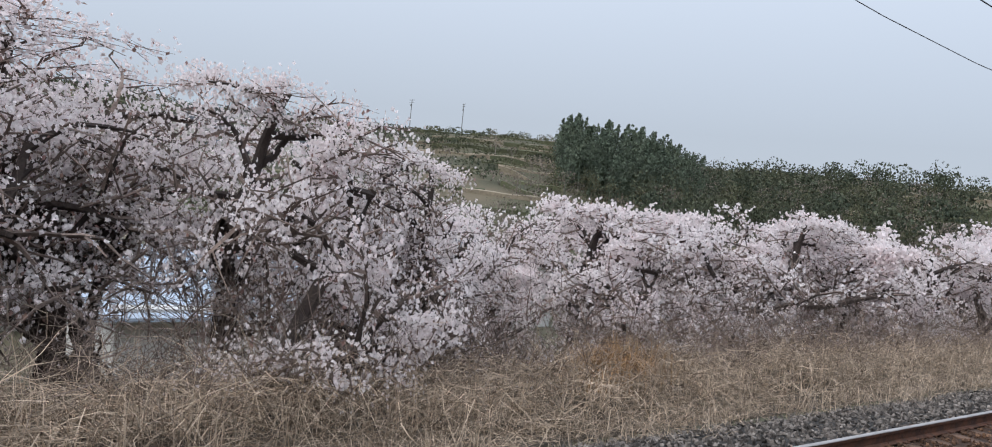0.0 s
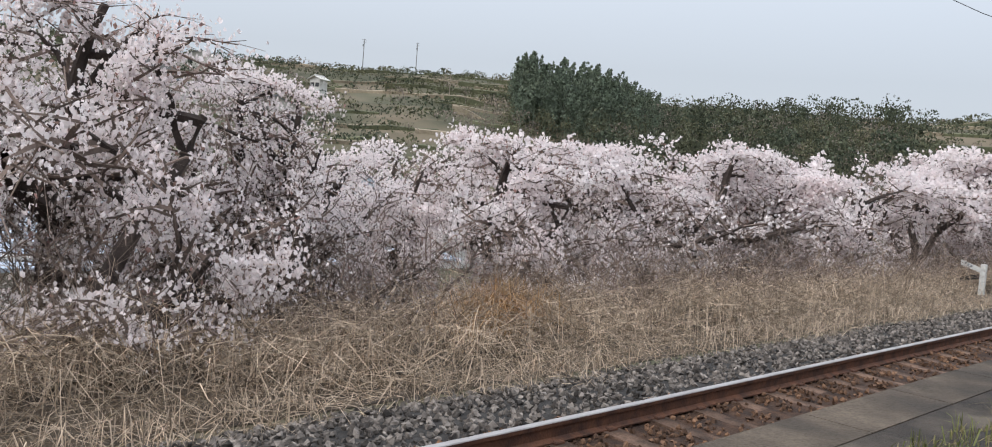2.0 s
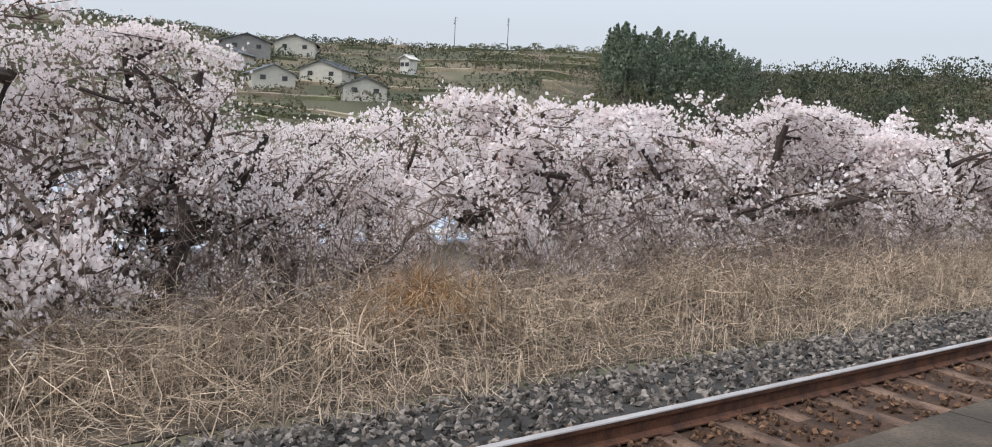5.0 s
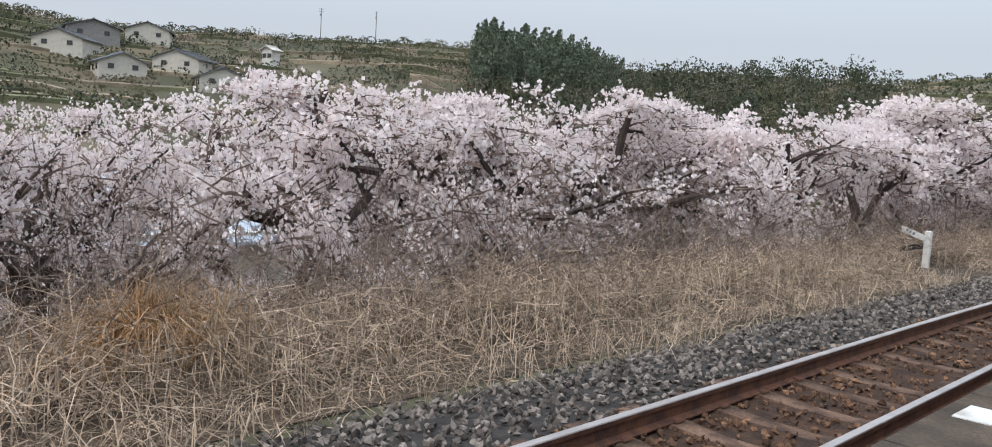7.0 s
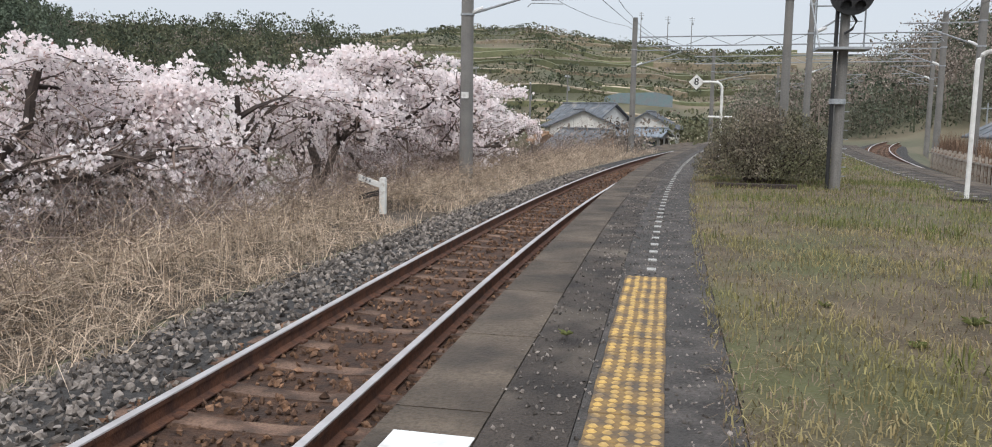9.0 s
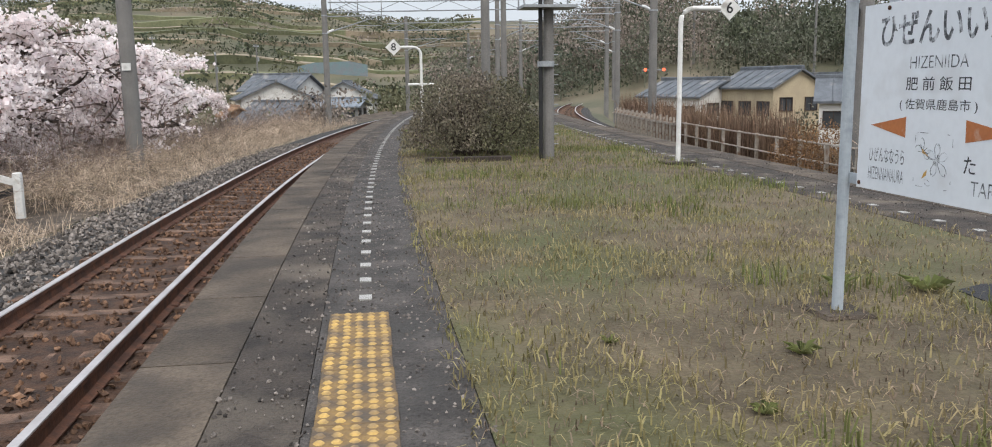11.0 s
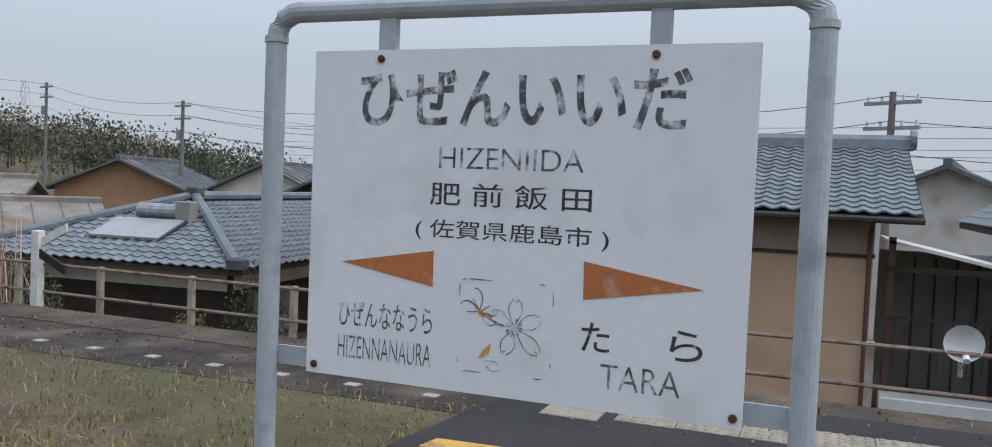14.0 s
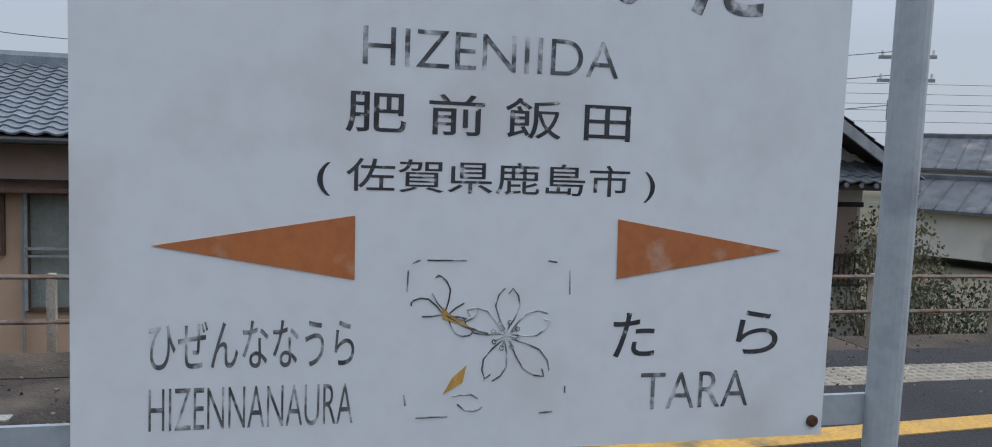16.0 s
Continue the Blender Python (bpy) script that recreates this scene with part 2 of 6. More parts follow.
DARK_WOOD = mat("dark_timber", (0.062, 0.046, 0.038), (0.04, 0.031, 0.027), 0.8, 3, 40, 0.3, objvar=0.2)
BROWN_TRIM = mat("brown_trim", (0.12, 0.068, 0.05), (0.085, 0.05, 0.038), 0.6, 4, 40, 0.1)
SHUTTER = mat("shutter_slats", (0.33, 0.295, 0.24), (0.28, 0.25, 0.205), 0.6, 3, 40, 0.05, fine_amt=0.1)
SHUTTER_PINK = mat("shutter_pink", (0.36, 0.265, 0.22), (0.31, 0.23, 0.19), 0.6, 3, 40, 0.05, fine_amt=0.1)
CURTAIN = mat("curtain_cloth", (0.62, 0.62, 0.60), (0.52, 0.52, 0.50), 0.95, 3, 30, 0.1)
FENCE_RUST = mat("rusty_rail_paint", (0.30, 0.20, 0.145), (0.22, 0.20, 0.18), 0.8, 5, 50, 0.2, stain=(0.15, 0.075, 0.045), stain_amt=0.45, stain_scale=7)
FENCE_PALE = mat("pale_fence_paint", (0.42, 0.37, 0.31), (0.30, 0.25, 0.2), 0.85, 4, 50, 0.2, stain=(0.2, 0.12, 0.08), stain_amt=0.3, stain_scale=6)
PLASTIC_WHITE = mat("white_plastic", (0.7, 0.7, 0.69), (0.62, 0.62, 0.61), 0.4, 4, 40, 0.03, fine_amt=0.08)
GREY_BLOCK = mat("grey_block_wall", (0.30, 0.29, 0.275), (0.24, 0.23, 0.22), 0.95, 2, 40, 0.4)
LAMP_ON = glow("signal_lamp_lit", (1.0, 0.80, 0.45), 3.0)
RED_ON = glow("red_lamp_lit", (1.0, 0.12, 0.05), 1.5)
GLASS = mat("window_glass", (0.06, 0.065, 0.07), (0.045, 0.05, 0.055), 0.06, 2, 20, 0, fine_amt=0.05)
GLASS.node_tree.nodes["Principled BSDF"].inputs["Specular IOR Level"].default_value = 0.6
SOLAR = mat("solar_heater_glass", (0.30, 0.32, 0.34), (0.26, 0.28, 0.30), 0.2, 2, 20, 0, fine_amt=0.05)
TEAL = mat("teal_netting", (0.17, 0.24, 0.25), (0.2, 0.22, 0.235), 0.9, 1, 10, 0.1)
FLAT_TAN = mat("tan_boards", (0.36, 0.22, 0.13), (0.3, 0.18, 0.11), 0.9, 2, 20, 0.2)


# ---------------------------------------------------------------- mesh helpers
class M:
    """Collects vertices and faces of one mesh."""

    def __init__(self):
        self.v, self.f, self.n = [], [], 0

    def add(self, verts, faces):
        o = self.n
        self.v.extend([tuple(p) for p in verts])
        self.f.extend([tuple(i + o for i in q) for q in faces])
        self.n += len(verts)
        return self

    def box(self, x0, y0, z0, x1, y1, z1, c=0.0):
        """An upright box; c: chamfer of its long and short edges at the top."""
        if c <= 0:
            v = [(x0, y0, z0), (x1, y0, z0), (x1, y1, z0), (x0, y1, z0), (x0, y0, z1), (x1, y0, z1), (x1, y1, z1), (x0, y1, z1)]
            return self.add(v, [(0, 3, 2, 1), (4, 5, 6, 7), (0, 1, 5, 4), (1, 2, 6, 5), (2, 3, 7, 6), (3, 0, 4, 7)])
        v = [(x0, y0, z0), (x1, y0, z0), (x1, y1, z0), (x0, y1, z0), (x0, y0, z1 - c), (x1, y0, z1 - c), (x1, y1, z1 - c), (x0, y1, z1 - c),
             (x0 + c, y0 + c, z1), (x1 - c, y0 + c, z1), (x1 - c, y1 - c, z1), (x0 + c, y1 - c, z1)]
        f = [(0, 3, 2, 1), (8, 9, 10, 11)]
        for a, b in ((0, 4), (4, 8)):
            f += [(a + i, a + (i + 1) % 4, b + (i + 1) % 4, b + i) for i in range(4)]
        return self.add(v, f)

    def tube(self, pts, radii, n=6, caps=True):
        """A tapered tube along points."""
        pts = [Vector(p) for p in pts]
        if isinstance(radii, (int, float)):
            radii = [radii] * len(pts)
        rings = []
        for i, p in enumerate(pts):
            d = (pts[min(i + 1, len(pts) - 1)] - pts[max(i - 1, 0)]).normalized()
            a = d.cross(Vector((0.31, 0.17, 0.93)) if abs(d.z) < 0.9 else Vector((1, 0, 0))).normalized()
            b = d.cross(a)
            rings.append([p + radii[i] * (math.cos(t) * a + math.sin(t) * b) for t in [2 * math.pi * k / n for k in range(n)]])
        f = []
        for i in range(len(pts) - 1):
            f += [(i * n + k, i * n + (k + 1) % n, (i + 1) * n + (k + 1) % n, (i + 1) * n + k) for k in range(n)]
        if caps:
            f += [tuple(range(n - 1, -1, -1)), tuple(range((len(pts) - 1) * n, len(pts) * n))]
        return self.add([p for r in rings for p in r], f)

    def cyl(self, x, y, z0, z1, r0, r1=None, n=14):
        return self.tube([(x, y, z0), (x, y, z1)], [r0, r0 if r1 is None else r1], n)

    def prism(self, poly, axis, a, b):
        """A polygon in the plane across axis (0 x, 1 y, 2 z), drawn out from a to b."""
        put = {0: lambda u, w, h: (h, u, w), 1: lambda u, w, h: (u, h, w), 2: lambda u, w, h: (u, w, h)}[axis]
        n = len(poly)
        v = [put(*p, a) for p in poly] + [put(*p, b) for p in poly]
        return self.add(v, [tuple(range(n - 1, -1, -1)), tuple(range(n, 2 * n))] + [(i, (i + 1) % n, n + (i + 1) % n, n + i) for i in range(n)])

    def mesh(self, name, material, smooth=False):
        me = bpy.data.meshes.new(name)
        me.from_pydata(self.v, [], self.f)
        me.materials.append(material)
        if smooth:
            me.polygons.foreach_set("use_smooth", [True] * len(me.polygons))
        me.update()
        return me


def fix(me):
    """Turns the faces of a closed mesh outwards."""
    bm = bmesh.new()
    bm.from_mesh(me)
    bmesh.ops.recalc_face_normals(bm, faces=bm.faces)
    bm.to_mesh(me)
    bm.free()
    return me


def thing(name, place=(0, 0, 0), turn=0.0, label="", category="", group="", kind=""):
    ob = new(name)
    ob.location, ob.rotation_euler = place, (0, 0, radians(turn))
    return tagged(ob, label, category, group, kind)


def part(name, m, material, parent, label="", smooth=False, kind=""):
    me = m if isinstance(m, bpy.types.Mesh) else fix(m.mesh(name, material, smooth))
    ob = new(name, me)
    ob.parent = parent
    return tagged(ob, label, kind=kind)


def solo(name, m, material, label, category, kind="", place=(0, 0, 0), turn=0.0, group="", smooth=False, raw=False):
    me = m.mesh(name, material, smooth)
    ob = new(name, me if raw else fix(me))
    ob.location, ob.rotation_euler = place, (0, 0, radians(turn))
    return tagged(ob, label, category, group, kind)


# ---------------------------------------------------------------- plan
R0, Y0 = 232.0, 8.0  # the line's curve begins at y = 8


def along(y, d=0.0):
    """The point beside the line: y metres along it, d metres to its right, and its heading in radians to the right."""
    if y <= Y0:
        return d, y, 0.0
    a = (y - Y0) / R0
    return R0 - (R0 - d) * math.cos(a), Y0 + (R0 - d) * math.sin(a), a


def offset_of(x, y):
    """How far right of the line a point lies, and how far along."""
    if y <= Y0 or x > R0:
        return x, y
    r = math.hypot(R0 - x, y - Y0)
    return R0 - r, Y0 + R0 * math.atan2(y - Y0, R0 - x)


def smooth(a, b, t):
    t = min(1.0, max(0.0, (t - a) / (b - a)))
    return t * t * (3 - 2 * t)


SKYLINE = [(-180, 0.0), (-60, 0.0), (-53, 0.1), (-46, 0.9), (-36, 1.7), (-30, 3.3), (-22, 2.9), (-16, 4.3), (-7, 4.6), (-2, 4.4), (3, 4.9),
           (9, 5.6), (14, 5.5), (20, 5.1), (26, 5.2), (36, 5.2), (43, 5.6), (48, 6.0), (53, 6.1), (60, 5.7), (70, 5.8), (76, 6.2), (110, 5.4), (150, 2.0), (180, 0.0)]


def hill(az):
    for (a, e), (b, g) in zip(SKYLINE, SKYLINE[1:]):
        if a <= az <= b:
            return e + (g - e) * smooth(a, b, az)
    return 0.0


def terrain(x, y):
    d, s = offset_of(x, y)
    if d < 5:
        z = -0.3 - 0.12 * smooth(-2.2, -3.6, d) if d > -3.6 else -0.42
        z = -0.3 + (-0.25) * smooth(-2.3, -4.2, d) - 2.6 * smooth(-4.2, -9.5, d) - 0.6 * smooth(-10, -40, d)
    else:
        z = -0.3 - 1.4 * smooth(11.6, 13.5, d) - 0.9 * smooth(17, 30, d)
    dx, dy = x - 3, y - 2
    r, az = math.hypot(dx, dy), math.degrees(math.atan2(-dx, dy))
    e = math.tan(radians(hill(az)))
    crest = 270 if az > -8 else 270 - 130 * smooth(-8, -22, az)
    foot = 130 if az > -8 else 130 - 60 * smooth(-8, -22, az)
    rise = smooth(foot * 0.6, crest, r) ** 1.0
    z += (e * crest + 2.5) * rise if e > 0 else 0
    if r > 40:
        z += 1.6 * smooth(60, 150, r) * (noise.noise((x * 0.025, y * 0.025, 0.3)) + 0.5 * noise.noise((x * 0.07, y * 0.07, 1.3)))
        # orchard terraces on the slope
        if e > 0:
            step = 3.2
            q = z / step
            z = z + 0.55 * step * smooth(90, 150, r) * (math.floor(q) + smooth(0.55, 0.95, q - math.floor(q)) - q)
    return z


def build_ground():
    xs, ys = [], []

    def axis(lo, hi, near):
        out, v = [near], near
        while v < hi:
            v += max(0.6, 0.055 * abs(v - near)) if abs(v - near) < 500 else 0.25 * abs(v - near)
            out.append(min(v, hi))
        v = near
        while v > lo:
            v -= max(0.6, 0.055 * abs(v - near)) if abs(v - near) < 500 else 0.25 * abs(v - near)
            out.insert(0, max(v, lo))
        return out

    xs, ys = axis(-3500, 3500, -3.0), axis(-3500, 3500, 8.0)
    m = M()
    m.add([(x, y, terrain(x, y)) for y in ys for x in xs], [(j * len(xs) + i, j * len(xs) + i + 1, (j + 1) * len(xs) + i + 1, (j + 1) * len(xs) + i)
                                                            for j in range(len(ys) - 1) for i in range(len(xs) - 1)])
    solo("ground", m, GROUND, "brown and green earth with terraced hill slopes", "ground", "structure", smooth=True, raw=True)


build_ground()


# ---------------------------------------------------------------- railway
def sweep(profile, d0, s0, s1, step, closed=True, z0=0.0):
    """A section (right, up) drawn along the line at d0 metres to its right."""
    m, n, rows = M(), len(profile), []
    k = max(1, int(round((s1 - s0) / step)))
    for i in range(k + 1):
        s = s0 + (s1 - s0) * i / k
        rows.append([(*along(s, d0 + u)[:2], z0 + w) for u, w in profile])
    f = []
    for i in range(k):
        f += [(i * n + j, i * n + (j + 1) % n, (i + 1) * n + (j + 1) % n, (i + 1) * n + j) for j in range(n if closed else n - 1)]
    if closed:
        f += [tuple(range(n - 1, -1, -1)), tuple(range(k * n, (k + 1) * n))]
    return m.add([p for r in rows for p in r], f)


RAIL_BODY = [(-0.062, -0.153), (0.062, -0.153), (0.062, -0.142), (0.012, -0.122), (0.009, -0.05), (0.030, -0.038), (0.032, -0.008), (-0.032, -0.008), (-0.030, -0.038), (-0.009, -0.05), (-0.012, -0.122), (-0.062, -0.142)]
RAIL_HEAD = [(-0.032, -0.0085), (0.032, -0.0085), (0.0285, 0.0), (-0.0285, 0.0)]


def track(name, centre, s0, s1, label):
    t = thing(name, (0, 0, 0), 0, label, "railway track", kind="structure")
    for side in (-0.5655, 0.5655):
        rail = part("rail", sweep(RAIL_BODY, centre + side, s0, s1, 1.0), RAIL_RUST, t, "rust-brown steel rail")
        part("rail_head", sweep(RAIL_HEAD, centre + side, s0, s1, 1.0), RAIL_TOP, rail, "shiny worn running surface")
    m = M()
    # a sleeper dips in its middle
    v = []
    for x, w, h in ((-0.95, 0.13, 0.0), (-0.55, 0.13, 0.005), (-0.2, 0.105, -0.022), (0.2, 0.105, -0.022), (0.55, 0.13, 0.005), (0.95, 0.13, 0.0)):
        v += [(x, -w, -0.14), (x, w, -0.14), (x, w * 0.8, h), (x, -w * 0.8, h)]
    f = [(0, 1, 2, 3), (20, 23, 22, 21)] + [(4 * i + j, 4 * i + 4 + j, 4 * i + 4 + (j + 1) % 4, 4 * i + (j + 1) % 4) for i in range(5) for j in range(4)]
    me = fix(m.add(v, f).mesh("sleeper", SLEEPER))
    clip = fix(M().box(-0.09, -0.05, 0, 0.09, 0.05, 0.022, 0.008).mesh("rail_clip", RAIL_RUST))
    s, rnd = s0 + 0.3, random.Random(5)
    while s < s1:
        x, y, a = along(s, centre)
        o = part("sleeper", me, SLEEPER, t)
        o.matrix_basis = pose(x, y, -0.152 + rnd.uniform(-0.008, 0.004), 0, 0, -math.degrees(a) + rnd.uniform(-1, 1))
        if s < 26:
            for side in (-0.5655, 0.5655):
                c = part("rail_clip", clip, RAIL_RUST, o)
                c.location = (side, 0, 0.0)
        s += 0.62
    return t


def stone_mesh(places, rnd, lo, hi):
    """Many angular stones in one mesh, each a crooked eight-sided lump."""
    base = np.array([(1, 0, 0), (-1, 0, 0), (0, 1, 0), (0, -1, 0), (0, 0, 1), (0, 0, -1), (0.7, 0.7, 0.5), (-0.6, 0.7, 0.5)], float)
    faces = [(0, 6, 4), (6, 2, 4), (2, 7, 4), (7, 1, 4), (1, 3, 4), (3, 0, 4), (0, 2, 6), (2, 1, 7), (2, 0, 5), (1, 2, 5), (3, 1, 5), (0, 3, 5)]
    m = M()
    for x, y, z in places:
        r = rnd.uniform(lo, hi)
        q = Euler((rnd.uniform(0, 6.3), rnd.uniform(0, 6.3), rnd.uniform(0, 6.3))).to_matrix()
        v = base * np.array([rnd.uniform(0.7, 1.2), rnd.uniform(0.6, 1.0), rnd.uniform(0.5, 0.8)]) * r
        v = v + np.array([[rnd.uniform(-0.18, 0.18) * r for _ in range(3)] for _ in range(8)])
        v = v @ np.array(q).T + np.array((x, y, z))
        m.add(v.tolist(), faces)
    return m


# beds: a rusty floor between the rails, gap-dark shoulders falling to the ground
solo("ballast_shoulder", sweep([(-2.6, -0.5), (-2.45, -0.36), (-1.75, -0.22), (-1.05, -0.165), (-0.66, -0.17), (-0.66, -0.5)], 0, -14, 110, 2.0), BALLAST_GAP_BED, "shoulder bed beside the rails, coloured dark as shaded gaps between stones", "ballast", "structure")
solo("track_bed", sweep([(-0.66, -0.5), (-0.66, -0.175), (0, -0.18), (0.66, -0.175), (1.7, -0.2), (1.7, -0.5)], 0, -14, 110, 2.0), RUST_BED, "rust-stained track bed with dead leaves", "ballast", "structure")
solo("far_track_bed", sweep([(-1.7, -0.5), (-1.5, -0.2), (1.3, -0.2), (2.1, -0.45), (2.1, -0.6)], 9.45, -14, 110, 2.0), BALLAST_GAP_BED, "crushed-stone bed of the second track, coloured dark as shaded gaps", "ballast", "structure")
track("railway_track", 0.0, -12, 105, "rust-brown rails with shiny heads on stained concrete sleepers")
track("railway_track", 9.45, -12, 105, "second curving track with rust-brown rails")

rnd = random.Random(11)


def shoulder_z(u):
    pts = [(-2.6, -0.5), (-2.45, -0.36), (-1.75, -0.22), (-1.05, -0.165), (-0.66, -0.17)]
    for (a, p), (b, q) in zip(pts, pts[1:]):
        if a <= u <= b:
            return p + (q - p) * (u - a) / (b - a)
    return -0.2


spots = []
for _ in range(13500):
    s = -7 + 40 * rnd.random() ** 1.35
    u = -0.72 - 1.65 * rnd.random() ** 0.8
    u += 0.25 * noise.noise((s * 0.8, 3.0, 0))
    x, y, _a = along(s, u)
    spots.append((x, y, shoulder_z(u) + rnd.uniform(-0.005, 0.025)))
solo("ballast_stones", stone_mesh(spots, rnd, 0.021, 0.05), BALLAST, "loose grey crushed stones beside the rail", "ballast", "stuff", raw=True)
spots = []
for _ in range(13000):
    s, u = -5 + 38 * rnd.random() ** 1.3, rnd.uniform(-0.95, 1.3)
    if abs((s - 0.3 + 12) % 0.62 - 0.31) > 0.2 and rnd.random() < 0.9 and abs(u) < 0.95:
        continue
    x, y, _a = along(s, u)
    spots.append((x, y, -0.168 + rnd.uniform(-0.006, 0.016)))
solo("rusty_stones", stone_mesh(spots, rnd, 0.013, 0.04), RUST_STONE, "rust-stained stones and leaves between the sleepers", "ballast", "stuff", raw=True)


# ---------------------------------------------------------------- platform
PZ = 0.575
S_END = 46.0
solo("platform_body", sweep([(1.42, -0.5), (1.42, PZ - 0.02), (8.02, PZ - 0.02), (8.02, -0.5)], 0, -14, S_END, 1.5), CONCRETE, "low concrete platform body with earth fill", "platform", "structure")
strip = thing("coping", (0, 0, 0), 0, "worn concrete coping along the platform edge", "kerb", kind="structure")
s = -13.8
while s < S_END - 1.2:
    k = part("coping_slab", sweep([(1.36, PZ - 0.16), (1.36, PZ - 0.014), (1.374, PZ), (1.765, PZ), (1.765, PZ - 0.16)], 0, s + 0.006, s + 1.194, 0.6), CONCRETE, strip)
    s += 1.2
strip = thing("far_coping", (0, 0, 0), 0, "worn concrete coping along the far platform edge", "kerb", kind="structure")
s = -13.8
while s < S_END - 1.2:
    part("coping_slab", sweep([(7.62, PZ - 0.16), (7.62, PZ), (8.09, PZ), (8.10, PZ - 0.01), (8.10, PZ - 0.16)], 0, s + 0.006, s + 1.194, 0.6), CONCRETE, strip)
    s += 1.2
solo("platform_paving", sweep([(1.77, PZ - 0.1), (1.77, PZ - 0.004), (2.10, PZ - 0.002), (2.10, PZ - 0.1)], 0, -14, S_END, 1.0), ASPHALT, "dark cracked asphalt strip behind the coping", "pavement", "structure")
solo("platform_paving", sweep([(2.104, PZ - 0.1), (2.104, PZ - 0.002), (2.74, PZ + 0.004), (2.74, PZ - 0.1)], 0, -14, S_END, 1.0), GRAVEL_PATH, "gravelly grey asphalt walk under the tactile strip", "pavement", "structure")
solo("platform_paving", sweep([(6.75, PZ - 0.1), (6.75, PZ + 0.006), (7.615, PZ - 0.004), (7.615, PZ - 0.1)], 0, -14, S_END, 1.0), ASPHALT, "grey asphalt walk along the far edge", "pavement", "structure")
solo("turf", sweep([(2.745, PZ - 0.1), (2.745, PZ + 0.003), (3.2, PZ + 0.02), (5.5, PZ + 0.03), (6.5, PZ + 0.02), (6.745, PZ + 0.004), (6.745, PZ - 0.1)], 0, -14, S_END, 1.0), TURF, "thin patchy turf in the middle of the platform", "grass", "structure")
solo("asphalt_pad", M().prism([(5.5, 7.05), (5.72, 7.15), (6.3, 7.1), (7.61, 6.95), (7.61, -13), (5.62, -13), (5.45, 3.0), (5.38, 5.5)], 2, PZ - 0.05, PZ + 0.036), ASPHALT_DARK, "fresh black asphalt patch on the platform", "pavement", "structure")
m = M().prism([(6.06, 7.0), (6.2, 6.98), (6.47, 3.0), (6.9, -4.0), (6.75, -4.0), (6.33, 3.0)], 2, PZ + 0.036, PZ + 0.041)
solo("yellow_line", m, YELLOW_PAINT, "worn yellow safety line painted on black asphalt", "road marking", "structure")

# tactile strip: blocks of six by six domes
dome = M().box(-0.149, -0.149, -0.02, 0.149, 0.149, 0.006, 0.003)
for i in range(5):
    for j in range(5):
        cx, cy = -0.118 + 0.059 * i, -0.118 + 0.059 * j
        ring = [(cx + r * math.cos(a), cy + r * math.sin(a), z) for r, z in ((0.021, 0.0061), (0.013, 0.0125)) for a in [math.pi / 3 * k for k in range(6)]]
        dome.add(ring, [(k, (k + 1) % 6, 6 + (k + 1) % 6, 6 + k) for k in range(6)] + [tuple(range(6, 12))])
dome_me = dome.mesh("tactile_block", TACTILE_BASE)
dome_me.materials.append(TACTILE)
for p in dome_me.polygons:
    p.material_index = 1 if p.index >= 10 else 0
strip = thing("tactile_strip", (2.29, 0, PZ), 0, "worn yellow tactile paving blocks with raised domes", "tactile paving", kind="structure")
for i in range(16):
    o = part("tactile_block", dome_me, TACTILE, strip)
    o.location, o.rotation_euler = (0.003 * math.sin(i * 2.1), 7.15 - 0.302 * i, 0.002 + 0.002 * math.sin(i * 1.7)), (0.004 * math.sin(i), 0.004 * math.cos(1.3 * i), 0)
pale = dome_me.copy()
pale.name = "tactile_block_pale"
pale.materials[0] = pale.materials[1] = TACTILE_PALE
strip = thing("pale_tactile_strip", (7.32, 0, PZ), 0, "pale cream tactile blocks along the far edge", "tactile paving", kind="structure")
for i in range(56):
    o = part("tactile_block", pale, TACTILE_PALE, strip)
    o.location = (0.004 * math.sin(i * 2.1) + 0.012 * i * 0.35 - 0.25, 6.2 - 0.302 * i, 0.034)
solo("white_block", M().box(6.85, 6.42, PZ + 0.03, 7.22, 6.72, PZ + 0.043, 0.004), TACTILE_PALE, "pale worn square at the end of the pale strip", "road marking", "structure")
solo("white_plate", M().prism([(1.45, 3.64), (1.76, 3.64), (1.765, 3.91), (1.455, 3.92)], 2, PZ, PZ + 0.006), WHITE_PAINT, "white stop plate painted on the platform edge", "road marking", "structure")


def dashes(d, s0, count, step, w, l, label):
    t = thing("dash_line", (0, 0, 0), 0, label, "road marking", kind="structure")
    for i in range(count):
        x, y, a = along(s0 + step * i, d)
        o = part("dash", dash_me, WHITE_PAINT, t)
        o.matrix_basis = pose(x, y, PZ + 0.004, 0, 0, -math.degrees(a)) @ Matrix.Diagonal((w, l, 1, 1))


dash_me = fix(M().box(-0.5, -0.5, -0.004, 0.5, 0.5, 0.005).mesh("dash", WORN_WHITE))
dashes(2.32, 7.64, 78, 0.45, 0.07, 0.10, "row of small white dashes along the walk")
dashes(7.02, 7.4, 66, 0.5, 0.07, 0.085, "row of small white marks along the far walk")

